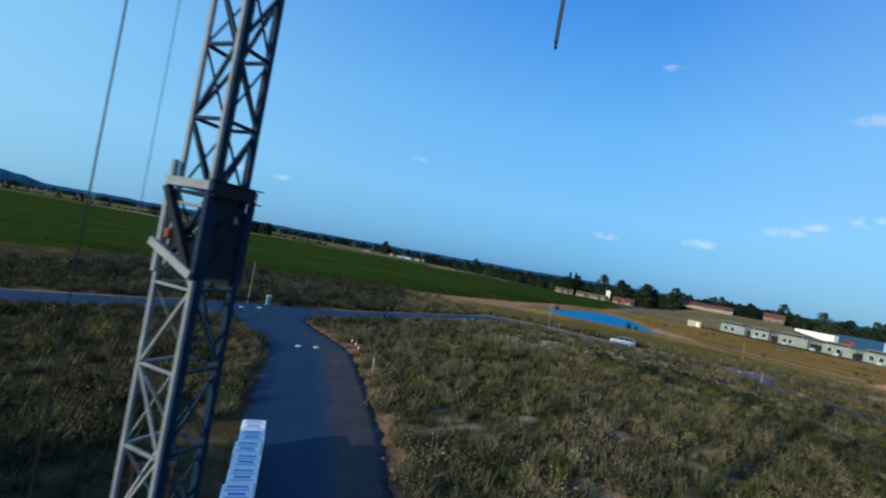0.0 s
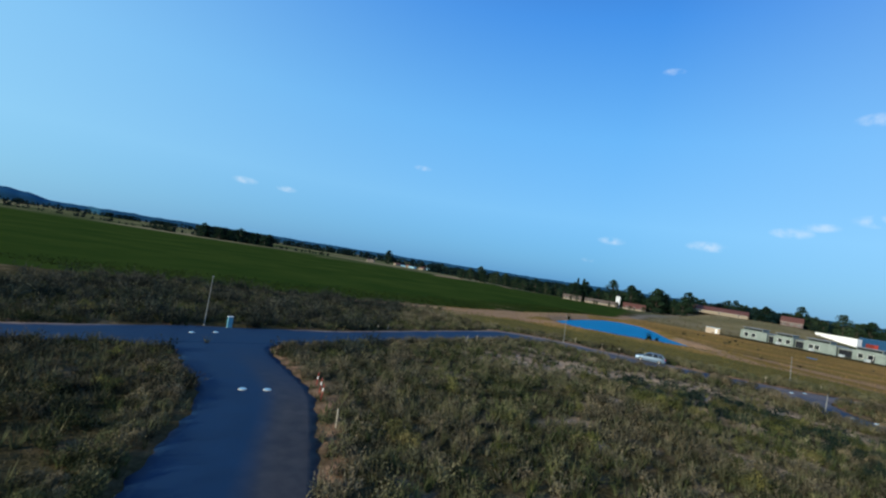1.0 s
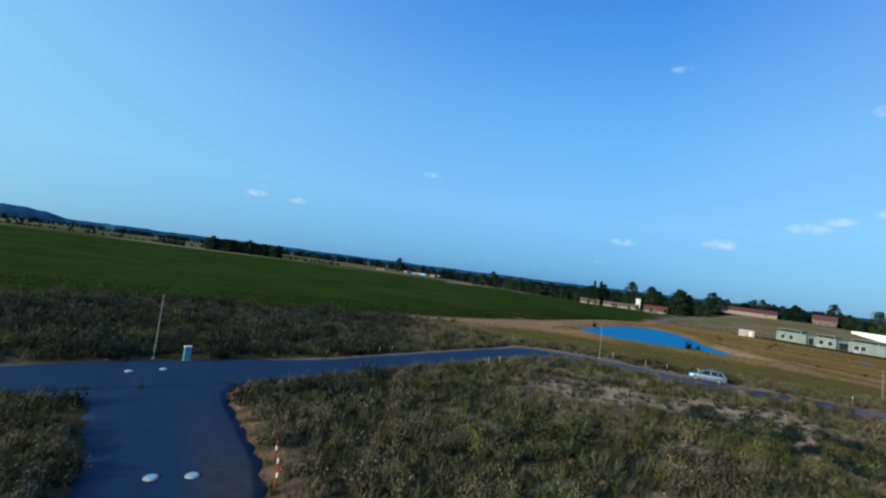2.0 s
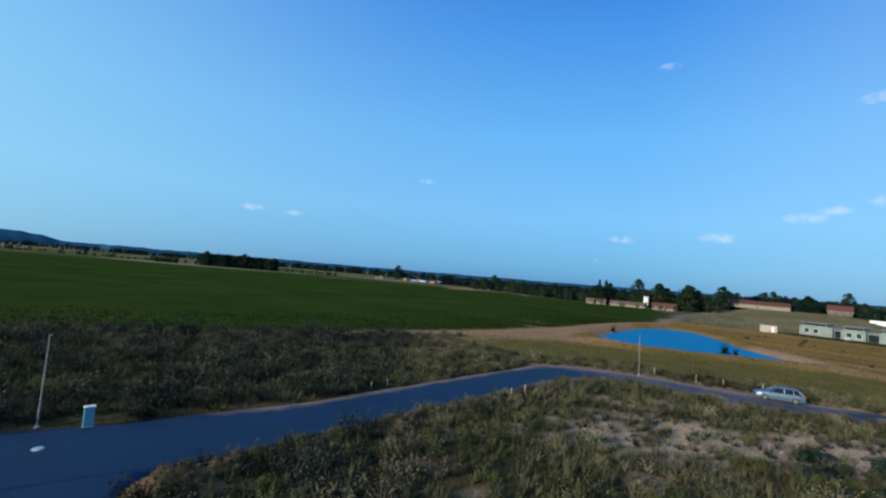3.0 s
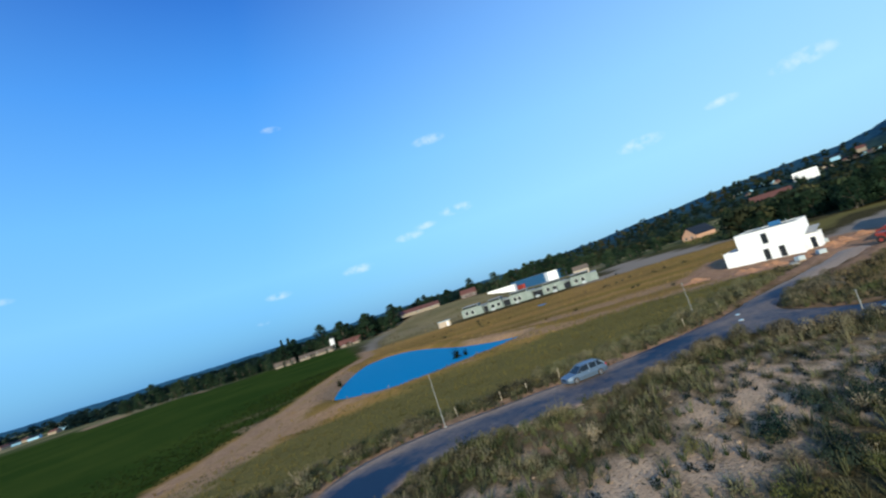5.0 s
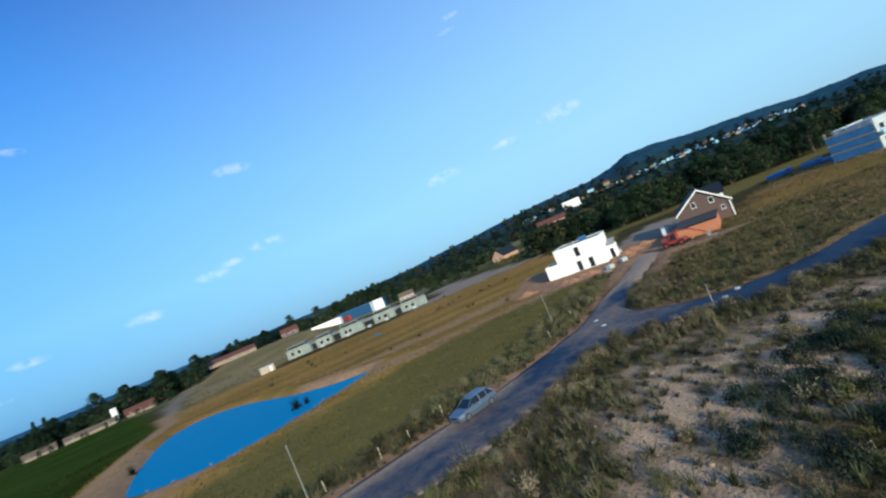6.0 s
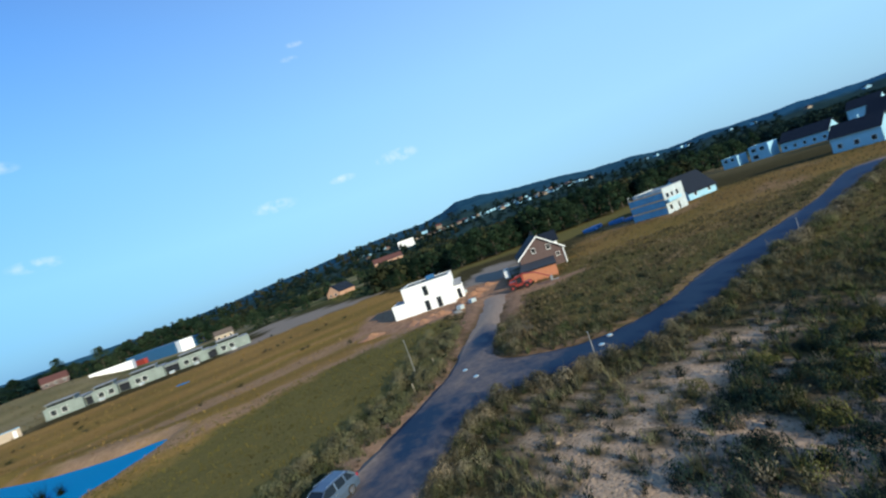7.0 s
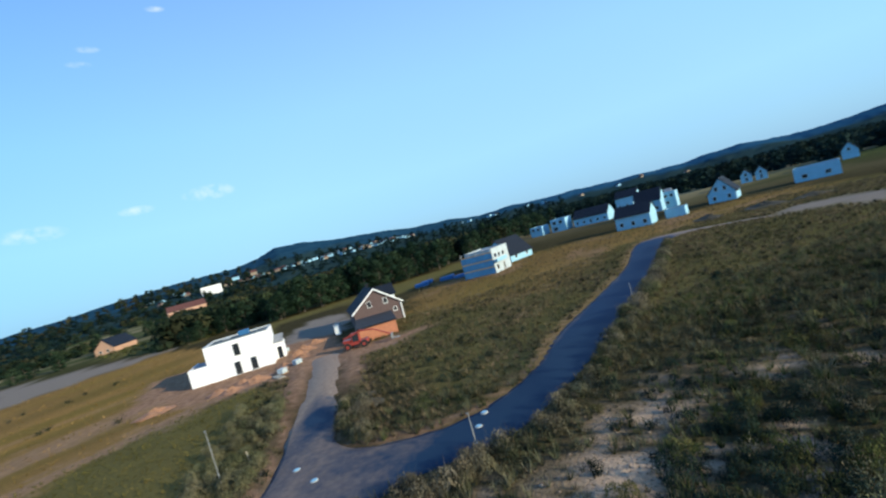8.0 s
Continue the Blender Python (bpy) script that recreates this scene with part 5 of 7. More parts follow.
def eave_house(a, b, z, D, eave, ridge, wall, roof, label, group="", n=3, chimney=False, category="house"):
    """A gabled house whose long eaves side runs from a to b."""
    L = math.dist(a, b)
    wins = tuple((L * (i + 0.5) / n - 0.6, 0.9, 1.2, 1.4) for i in range(n))
    return gable_house(frame_at(a, b, z) @ pose(0, D, 0, 0, 0, -90), L, D, eave, ridge, wall, roof, label, ((D * 0.4, eave * 0.4, 1.2, 1.3),), group, wins, chimney, None, category)


def slab_house(m, W, D, H, wall, roof, label, windows=(), group="", category="house"):
    """A flat-roofed block with a parapet."""
    ob = thing("house", m, label, category, group)
    t = 0.3
    part("wall", boxes(((0, 0, -0.3), (W, D, H - 0.35)), ((0, 0, H - 0.35), (W, t, H)), ((0, D - t, H - 0.35), (W, D, H)), ((0, t, H - 0.35), (t, D - t, H)), ((W - t, t, H - 0.35), (W, D - t, H))), wall, ob)
    part("roof", boxes(((t, t, H - 0.346), (W - t, D - t, H - 0.25))), roof, ob)
    part("coping", boxes(((-0.04, -0.04, H + 0.002), (W + 0.04, t + 0.02, H + 0.06)), ((-0.04, D - t - 0.02, H + 0.002), (W + 0.04, D + 0.04, H + 0.06))), ZINC, ob)
    for x, z, w, h in windows:
        window(ob, x, z, w, h, -0.03, 1 if w < 1.3 else 2)
    return ob


LOW = -1.3


def build_white_house():
    ob = thing("house", frame_at((111.0, 91.9), (110.3, 78.1), LOW), "white rendered two-storey house with flat roof", "house")
    t, a, b, d, h = 0.28, 3.1, 13.8, 8.8, 6.15
    part("wall", boxes(((a, 0, -0.4), (b, d, h - 0.4)), ((a, 0, h - 0.4), (b, t, h)), ((a, d - t, h - 0.4), (b, d, h)), ((a, t, h - 0.4), (a + t, d - t, h)), ((b - t, t, h - 0.4), (b, d - t, h))), WHITE, ob)
    part("roof", boxes(((a + t, t, h - 0.397), (b - t, d - t, h - 0.12))), DARKGRAVEL, ob, "dark grey gravelled flat roof")
    part("coping", boxes(((a - 0.03, -0.03, h + 0.002), (b + 0.03, t + 0.02, h + 0.05)), ((a - 0.03, d - t - 0.02, h + 0.002), (b + 0.03, d + 0.03, h + 0.05)), ((a - 0.03, t + 0.022, h + 0.002), (a + t + 0.02, d - t - 0.022, h + 0.05)),
                           ((b - t - 0.02, t + 0.022, h + 0.002), (b + 0.03, d - t - 0.022, h + 0.05))), ZINC, ob)
    wing = part("wing", boxes(((0, 0, -0.4), (a - 0.01, 7.4, 2.85)), ((0, 0, 2.85), (a - 0.01, 0.2, 3.1)), ((0, 0.2, 2.85), (0.2, 7.4, 3.1))), WHITE, ob, "single-storey white wing")
    part("roof", boxes(((0.2, 0.2, 2.853), (a - 0.01, 7.4, 2.95))), FLATROOF, wing)
    side = part("porch", boxes(((b + 0.01, 4.0, -0.4), (b + 1.7, 4.25, 2.9)), ((b + 1.45, 4.26, -0.4), (b + 1.7, 8.0, 2.9))), WHITE, ob, "white side porch")
    part("roof", prism(bmesh.new(), ((3.8, 2.903), (8.1, 3.9), (8.1, 4.02), (3.8, 3.03)), 0, b + 0.01, b + 1.8), FLATROOF, side, "sloping grey porch roof")
    part("door", boxes(((b + 0.45, 3.94, 0.0), (b + 1.3, 3.996, 2.1))), DARKSTEEL, side)
    for x, z, w, hh in ((7.75, 3.4, 1.0, 2.0), (7.3, 0.15, 1.0, 2.1), (10.0, 0.15, 1.0, 2.1)):
        wd = part("window", boxes(((x, -0.06, z), (x + 0.06, 0.05, z + hh)), ((x + w - 0.06, -0.06, z), (x + w, 0.05, z + hh)), ((x + 0.06, -0.06, z + hh * 0.5 - 0.05), (x + w - 0.06, 0.05, z + hh * 0.5 + 0.05)),
                                 ((x + 0.06, -0.06, z), (x + w - 0.06, 0.05, z + 0.06)), ((x + 0.06, -0.06, z + hh - 0.06), (x + w - 0.06, 0.05, z + hh))), DARKSTEEL, ob, "anthracite window frame")
        for k in (0, 1):
            part("pane", boxes(((x + 0.06, -0.04, z + 0.06 + k * (hh / 2 - 0.01)), (x + w - 0.06, 0.03, z + hh / 2 - 0.05 + k * (hh / 2 - 0.01)))), GLASS, wd)
        part("sill", boxes(((x - 0.06, -0.14, z - 0.06), (x + w + 0.06, 0.02, z - 0.004))), ZINC, wd)
    part("roof_unit", boxes(((8.4, 4.6, h - 0.12), (10.2, 6.2, h + 0.75)), bevel=0.06), NETTING, ob, "blue-grey box on the roof")
    part("skylight", boxes(((5.6, 4.0, h - 0.12), (7.0, 5.4, h + 0.18)), bevel=0.1), LAMPGLASS, ob, "clear domed roof light")
    part("vent", tube(bmesh.new(), (11.8, 3.6, h - 0.2), (11.8, 3.6, h + 0.7), 0.09), ZINC, ob)
    sh = thing("pallet_stack", frame_at((100.5, 74.5), (101.6, 73.2), LOW + 0.1), "stack of pale building blocks on a pallet", "building blocks", "pallets on the building site")
    for bx, bz in ((0, 0.15), (0.4, 0.15), (0.8, 0.15), (0, 0.5), (0.4, 0.5), (0.8, 0.5)):
        part("block", boxes(((bx, 0, bz), (bx + 0.38, 1.0, bz + 0.33)), bevel=0.02), BLOCKWORK, sh)
    part("pallet", boxes(((-0.05, -0.05, 0.0), (1.25, 1.05, 0.14))), PALLETWOOD, sh)
    copy_thing(sh, frame_at((96.2, 76.6), (97.8, 75.4), LOW + 0.25))
    copy_thing(sh, frame_at((117.5, 76.0), (118.8, 75.5), LOW))


def build_brick_house():
    m = frame_at((114.4, 62.2), (114.0, 52.45), LOW)
    ob = gable_house(m, 12.5, 9.75, 3.6, 7.3, BRICK, SLATE, "brown brick house with dark tiled gable roof", ((2.95, 4.0, 0.9, 1.2), (6.3, 3.9, 0.9, 1.2), (7.9, 1.9, 0.8, 0.9)), verge=TRIM)
    dm = part("cross_gable", prism(bmesh.new(), ((3.0, 3.9), (7.4, 3.9), (7.4, 5.3), (5.2, 7.0), (3.0, 5.3)), 0, 5.0, 9.3), WHITE, ob, "white rendered cross gable")
    for flip in (0, 1):
        pts = [(10.4 - u if flip else u, v) for u, v in ((2.6, 4.98), (5.2, 7.02), (5.2, 7.26), (2.6, 5.22))]
        part("roof", prism(bmesh.new(), pts, 0, 4.6, 9.75), SLATE, dm, "dark tiled cross gable roof")
    part("window", boxes(((9.302, 4.2, 4.3), (9.34, 6.2, 5.6))), GLASS, dm)
    part("chimney", boxes(((4.5, 7.6, 6.2), (5.1, 8.2, 8.1)), ((4.42, 7.52, 8.1), (5.18, 8.28, 8.22))), DARKSTEEL, ob, "slim dark chimney")
    part("downpipe", tube(bmesh.new(), (9.66, -0.16, 0), (9.66, -0.16, 3.3), 0.14), TRIM, ob, "white downpipe")
    part("door", boxes(((1.2, -0.05, 0.0), (2.3, 0.02, 2.1))), DARKSTEEL, ob)
    gx = thing("garage", frame_at((101.2, 63.9), (100.2, 57.2), LOW + 0.05), "orange clay-block garage with dark flat roof", "garage")
    part("wall", boxes(((0, 0, -0.4), (6.8, 0.3, 2.35)), ((0, 0.31, -0.4), (0.3, 11.5, 2.35)), ((6.5, 0.31, -0.4), (6.8, 11.5, 2.35))), CLAY, gx)
    part("roof", prism(bmesh.new(), ((-0.2, 2.353), (11.7, 2.353), (11.7, 2.55), (-0.2, 2.54)), 0, -0.2, 7.0), DARKFELT, gx, "dark felt roof")
    part("fascia", boxes(((-0.22, -0.25, 2.3), (7.02, -0.205, 2.52))), DARKSTEEL, gx)


def build_telehandler():
    ob = thing("telehandler", frame_at((97.6, 67.2), (95.6, 62.4), LOW + 0.22), "red telescopic handler with raised boom", "machine")
    part("body", boxes(((0.3, 0.4, 0.6), (4.2, 2.0, 1.15)), ((0.1, 0.5, 1.15), (1.5, 1.9, 1.6)), bevel=0.08), RED, ob)
    cab = part("cab", boxes(((1.7, 0.35, 1.16), (1.8, 1.15, 2.45)), ((2.9, 0.35, 1.16), (3.0, 1.15, 2.45)), ((1.7, 0.35, 2.46), (3.0, 1.15, 2.55))), RED, ob)
    part("pane", boxes(((1.81, 0.38, 1.2), (2.89, 0.42, 2.44)), ((1.81, 1.1, 1.2), (2.89, 1.14, 2.44))), GLASS, cab)
    bm = bmesh.new()
    beam(bm, (0.4, 0.6, 1.9), (3.6, 0.3, 2.75), 0.26, 0.3)
    beam(bm, (3.4, 0.3, 2.72), (5.6, 0.1, 2.5), 0.2, 0.22)
    beam(bm, (5.5, 0.1, 2.55), (8.4, -0.1, 1.0), 0.16, 0.18)
    part("boom", bm, RED, ob, "red telescopic boom")
    part("fork_carriage", boxes(((8.3, -0.7, 0.35), (8.45, 0.6, 1.15)), ((8.46, -0.5, 0.35), (9.6, -0.38, 0.43)), ((8.46, 0.2, 0.35), (9.6, 0.32, 0.43))), ZINC, ob)
    for x in (0.8, 3.6):
        for y in (0.18, 2.0):
            w = part("wheel", tube(bmesh.new(), (x, y, 0.55), (x, y + 0.35, 0.55), 0.6, sides=18), RUBBER, ob)
            part("rim", tube(bmesh.new(), (x, y - 0.02, 0.55), (x, y + 0.37, 0.55), 0.28, sides=12), RED, w)


def build_shell_house():
    """The house still in scaffolding, and its neighbour."""
    ob = slab_house(frame_at((136.6, 19.6), (143.4, 11.0), LOW), 10.6, 8.6, 7.0, BLOCKWORK, FLATROOF, "unfinished pale block house behind scaffolding", ((1.0, 4.2, 1.6, 1.3), (3.6, 4.2, 1.2, 1.3), (6.2, 4.2, 1.4, 1.3), (1.2, 0.9, 1.4, 1.5), (5.6, 0.2, 1.1, 2.1)))
    part("balcony", boxes(((-0.3, -1.2, 3.1), (6.4, -0.01, 3.35)), ((-0.3, -1.2, 3.36), (6.4, -1.1, 4.1))), SHADEDWHITE, ob, "pale concrete balcony")
    sc = thing("scaffold", pose(136.6, 19.6, LOW, 0, 0, math.degrees(math.atan2(26.6 - 19.6, 141.9 - 136.6))), "steel scaffold with planks round a house", "scaffold")
    for i in range(5):
        for y in (0.25, 1.15):
            part("pole", tube(bmesh.new(), (i * 2.15, y, 0), (i * 2.15, y, 7.4), 0.05), ZINC, sc)
    for z in (2.0, 4.0, 6.0):
        part("plank", boxes(((-0.1, 0.3, z), (8.7, 1.1, z + 0.06))), PALLETWOOD, sc)
        part("rail", tube(bmesh.new(), (-0.1, 1.15, z + 1.0), (8.7, 1.15, z + 1.0), 0.035), ZINC, sc)
        part("toe_board", boxes(((-0.1, 1.12, z + 0.07), (8.7, 1.17, z + 0.3))), PALLETWOOD, sc)
        part("netting", boxes(((-0.1, 1.2, z - 1.65), (8.7, 1.225, z - 0.05))), NETTING, sc, "debris netting with the side's blue shade in its colour")
    eave_house((152.0, 6.5), (156.5, -4.0), LOW, 10, 2.4, 7.6, SHADEDWHITE, SLATE, "white bungalow with dark tiled roof", "houses of the new estate", 2)


def build_estate():
    g = "houses of the new estate"
    eave_house((146.2, -31.0), (136.8, -36.7), LOW, 8, 4.3, 7.2, SHADEDWHITE, SLATE, "white house with steep dark tiled roof", g, 3, True)
    slab_house(frame_at((139.0, -45.0), (132.7, -49.0), LOW), 6.0, 5.0, 2.9, SHADEDWHITE, FLATROOF, "low white flat-roofed garage", (), g, "garage")
    eave_house((178.6, -69.4), (169.5, -74.9), LOW, 9, 5.2, 9.6, SHADEDWHITE, SLATE, "white house with tall dark roof", g)
    slab_house(frame_at((173.8, -80.3), (169.4, -83.3), LOW), 5.2, 7, 6.6, SHADEDWHITE, FLATROOF, "white flat-roofed tower house", ((0.8, 4.4, 1.4, 1.3), (3.0, 4.4, 1.4, 1.3), (1, 1.6, 1.4, 1.3)), g)
    eave_house((217.4, -65.8), (202.6, -74.8), LOW, 10, 4.0, 7.6, SHADEDWHITE, SLATE, "long white house with dark roof", g, 5)
    slab_house(frame_at((226.0, -58.0), (218.7, -62.6), LOW), 8, 8, 6.4, SHADEDWHITE, FLATROOF, "white cube house with large windows", ((1, 3.8, 2.0, 1.6), (4.4, 3.8, 2.0, 1.6), (1, 0.6, 2.4, 1.8)), g)
    slab_house(frame_at((234.0, -50.0), (227.1, -54.2), LOW), 7, 8, 4.8, SHADEDWHITE, FLATROOF, "small white flat-roofed house", ((1, 2.8, 1.6, 1.4), (4, 2.8, 1.6, 1.4)), g)
    gable_house(frame_at((141.5, -67.5), (134.4, -71.8), LOW), 12, 8.4, 3.0, 8.0, SHADEDWHITE, SLATE, "white gabled house with dark roof", ((2.3, 3.8, 1.1, 1.5), (4.9, 3.8, 1.1, 1.5), (1.4, 0.8, 1.1, 1.4), (5.8, 0.8, 1.1, 1.4)), g)
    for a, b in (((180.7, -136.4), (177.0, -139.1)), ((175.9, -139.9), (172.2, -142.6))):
        gable_house(frame_at(a, b, LOW), 9, 4.6, 3.4, 6.0, SHADEDWHITE, SLATE, "small white gabled house", ((1.7, 3.0, 1.2, 1.4), (1.7, 0.6, 1.2, 1.8)), g)
    slab_house(frame_at((126.0, -88.0), (115.5, -94.0), LOW), 12.0, 9, 4.4, SHADEDWHITE, BLUEROOF, "low white hall with blue roof", ((2, 1, 1.6, 1.3), (8, 1, 1.6, 1.3)), g, "hall")
    gable_house(frame_at((149.7, -156.6), (143.7, -159.9), LOW), 9, 5.6, 3.6, 7.0, SHADEDWHITE, SLATE, "white gabled house among trees", ((2.0, 3.4, 1.2, 1.3),), g)
    eave_house((205.0, -104.0), (196.9, -108.9), LOW, 9, 3.4, 6.6, SHADEDWHITE, FLATROOF, "low white house with grey roof", g)
    eave_house((258.0, -128.0), (246.8, -135.1), LOW, 9, 6.8, 10.6, SHADEDWHITE, SLATE, "distant white house with dark roof", g)


def build_green_row():
    """A long low row in blocks, some set back, with roof boxes, strip lights and open bays."""
    a, b = (150.0, 219.0), (183.0, 164.0)
    ob = thing("row_building", frame_at(a, b, LOW), "long low pale green building with roof boxes", "building")
    blocks = ((0.0, 10.6, 0.0, 3.7), (10.6, 13.0, 1.8, 3.2), (13.0, 20.2, 0.4, 3.6), (20.2, 24.0, 2.6, 3.3), (24.0, 34.6, 0.0, 3.8), (34.6, 39.4, 2.2, 3.4), (39.4, 50.0, 0.3, 3.7), (50.0, 52.2, 2.4, 3.3), (52.2, 64.1, 0.6, 3.6))
    for k, (x0, x1, y0, h) in enumerate(blocks):
        part("wall", boxes(((x0, y0, -0.6), (x1 - 0.005, 14.0, h - 0.25)), ((x0, y0, h - 0.25), (x1 - 0.005, y0 + 0.25, h))), GREENISH if k % 2 == 0 else GREYGREEN, ob)
        part("roof", boxes(((x0, y0 + 0.26, h - 0.246), (x1 - 0.005, 14, h - 0.1))), FLATROOF, ob)
        if k % 2 == 0:
            w = min(x1 - x0 - 1.6, 7.6)
            bx = part("roof_box", boxes(((x0 + 0.8, y0 + 0.9, h - 0.096), (x0 + 0.8 + w, y0 + 7.5, h + 1.15))), GREENISH, ob)
            part("window", boxes(((x0 + 1.0, y0 + 0.82, h + 0.25), (x0 + 0.6 + w, y0 + 0.89, h + 0.9))), GLASS, bx)
            part("roof", boxes(((x0 + 0.4, y0 + 0.1, h + 1.154), (x0 + 1.2 + w, y0 + 7.9, h + 1.3))), FLATROOF, bx)
            for i in range(2):
                window(ob, x0 + 1.6 + i * (2.9 if k != 4 else 2.0), 0.9, 1.7, 1.8, y0 - 0.03, 2)
        else:
            # flat dark panel on the closed wall stands in for the bay's shade
            part("doorway", boxes(((x0 + 0.25, y0 - 0.06, 0.1), (x1 - 0.25, y0 + 0.02, 2.6))), DARKSTEEL, ob, "dark panel standing in for a shaded open bay")
            part("canopy", boxes(((x0 + 0.1, y0 - 1.2, 2.75), (x1 - 0.1, y0 - 0.065, 2.9))), FLATROOF, ob, "thin grey canopy slab")
    # more dark panels that stand in for shaded openings
    for x in (41.0, 46.2):
        part("doorway", boxes(((x + 3.0, 0.24, 0.1), (x + 5.0, 0.295, 2.4))), DARKSTEEL, ob, "dark panel standing in for a shaded open bay")
    for x, y in ((16.0, -3.0), (27.5, -2.4), (37.0, -2.0), (45.0, -4.0), (58.0, -3.4)):
        m = frame_at(a, b, LOW) @ pose(x, y, 0, 0, 0, 9 * x)
        st = thing("site_pallet", m, "pallet of grey rubble blocks before the row", "building blocks", "pallets before the row")
        part("pallet", boxes(((-0.8, -0.6, 0.0), (0.8, 0.6, 0.14))), PALLETWOOD, st)
        part("block_stack", boxes(((-0.75, -0.55, 0.142), (0.75, 0.55, 0.95)), bevel=0.05), BLOCKWORK, st)
    h = thing("hut", frame_at((130.5, 214.0), (134.6, 211.6), LOW), "small cream-coloured site hut", "hut")
    part("wall", boxes(((0, 0, 0), (5.4, 2.4, 2.5))), SANDY, h)
    part("roof", boxes(((-0.1, -0.1, 2.503), (5.5, 2.5, 2.62))), SHADEDWHITE, h)
    part("door", boxes(((3.6, -0.04, 0.1), (4.5, -0.002, 2.1))), TRIM, h)


def build_background():
    g = "far buildings"
    for a, b, W, D, H, wall, roof, lab in (((268.0, 312.0), (277.0, 291.0), 22.8, 6, 5.8, WHITE, FLATROOF, "white flat-roofed industrial building"), ((303.0, 316.0), (288.0, 270.0), 48.4, 22, 6.9, BLUEROOF, BLUEROOF, "industrial hall with blue sheet roof"),
                                           ((287.6, 268.6), (284.4, 263.3), 6.2, 8, 7.2, WHITE, FLATROOF, "white stair tower of a hall"), ((1106, 246), (1112, 206), 40, 14, 37, WHITE, FLATROOF, "tall white apartment block")):
        wins = () if W != 40 else tuple((2.5 + 4.6 * i, 16 + 5 * j, 1.9, 2.2) for i in range(8) for j in range(4))
        slab_house(frame_at(a, b, LOW), W, D, H, wall, roof, lab, wins, g, "building")
    ob = thing("porch", frame_at((299.2, 304.3), (296.6, 296.3), LOW), "red painted entrance block", "building", g)
    part("wall", boxes(((0, -2.5, 0), (8.4, -0.1, 3.6))), RED, ob)
    for a, b, D, e, r, wall, roof, lab in (((221, 376), (252, 354), 12, 2.8, 5.4, CREAM, REDTILE, "long building with red tiled roof"), ((267.0, 341.0), (276.7, 332.4), 11, 3.2, 6.7, BRICK, REDTILE, "house with red tiled roof"),
                                           ((118, 383), (131, 378), 9, 1.5, 3.9, CREAM, BROWNROOF, "low farm building with brown roof"), ((134, 377), (156, 367), 8, 1.7, 3.6, CREAM, BROWNROOF, "long low farm shed"),
                                           ((160, 365), (174, 358), 9, 1.5, 4.8, CREAM, REDTILE, "farmhouse with red roof"),                                            ((606, 204), (616, 166), 20, 9, 15, PEACH, REDTILE, "long building with red roofs on the slope"), ((258, 224), (263, 216), 8, 3.4, 5.6, SANDY, BROWNROOF, "sand-coloured house among trees")):
        eave_house(a, b, float(land((a[0] + b[0]) / 2, (a[1] + b[1]) / 2)), D, e, r, wall, roof, lab, g, 3)
    gable_house(frame_at((304.0, 172.0), (300.9, 162.5), float(land(302, 167))), 18, 10, 3.0, 7.6, PEACH, SLATE, "peach house with large dark roof", ((2.0, 0.9, 1.6, 1.4), (6.0, 0.9, 1.6, 1.4)), g)
    t = thing("chapel_tower", pose(158.5, 372, LOW), "small white tower of a farm", "tower", g)
    part("wall", boxes(((-1.2, -1.2, 0), (1.2, 1.2, 8.6))), WHITE, t)
    bm = bmesh.new()
    tube(bm, (0, 0, 8.6), (0, 0, 10.8), 1.6, 0.05, 4)
    part("roof", bm, SLATE, t)
    rg = np.random.default_rng(11)
    proto = gable_house(pose(900, 120, 30), 10, 9, 5.5, 9, CREAM, REDTILE, "small town house on the hillside", ((1.5, 1, 1.2, 1.4), (5, 1, 1.2, 1.4), (3.6, 4, 1.2, 1.4)), "town on the hillside")
    dark = gable_house(pose(900, 150, 30), 11, 9, 5.5, 9, SHADEDWHITE, SLATE, "small white town house with dark roof", ((1.5, 1, 1.2, 1.4), (5, 1, 1.2, 1.4)), "town on the hillside")
    for i in range(126):
        az = 84.5 + 20 * rg.random() ** 0.8 if i < 96 else 70 + 15 * rg.random() if i < 112 else 105 + 45 * rg.random()
        up = 0.75 + 0.05 * (12 - abs(az - 97)) * rg.random() if az > 84 else 0.3 + 0.9 * rg.random()
        d = next((q for q in range(820, 1500, 4) if hill_slope(az, q) > 13 + 1080 * math.tan(radians(up))), 1100)
        m = pose(20 + math.sin(radians(az)) * d, 60 + math.cos(radians(az)) * d, hill_slope(az, d) - 0.5, 0, 0, 360 * rg.random())
        copy_thing((proto, dark)[int(rg.random() < 0.6)], m @ Matrix.Diagonal((1.0, 1.0, 0.75, 1)))
    # village roofs beyond the field in the north
    for i in range(14):
        m = pose(-80 + 120 * rg.random(), 640 + 60 * rg.random(), 0, 0, 0, 360 * rg.random())
        copy_thing((proto, dark)[i % 2], m @ Matrix.Diagonal((0.8, 0.8, 0.42, 1)))


build_white_house()
build_brick_house()
build_telehandler()
build_shell_house()
build_estate()
build_green_row()
build_background()


def build_unseen_shell():
    """The half-built house by the crane, whose shade lies on the lane."""
    slab_house(pose(-30.1, -5.7, 0, 0, 0, 20), 13.5, 10.5, 8.6, BLOCKWORK, CONCRETE, "half-built block house beside the crane", (), "", "house")


build_unseen_shell()



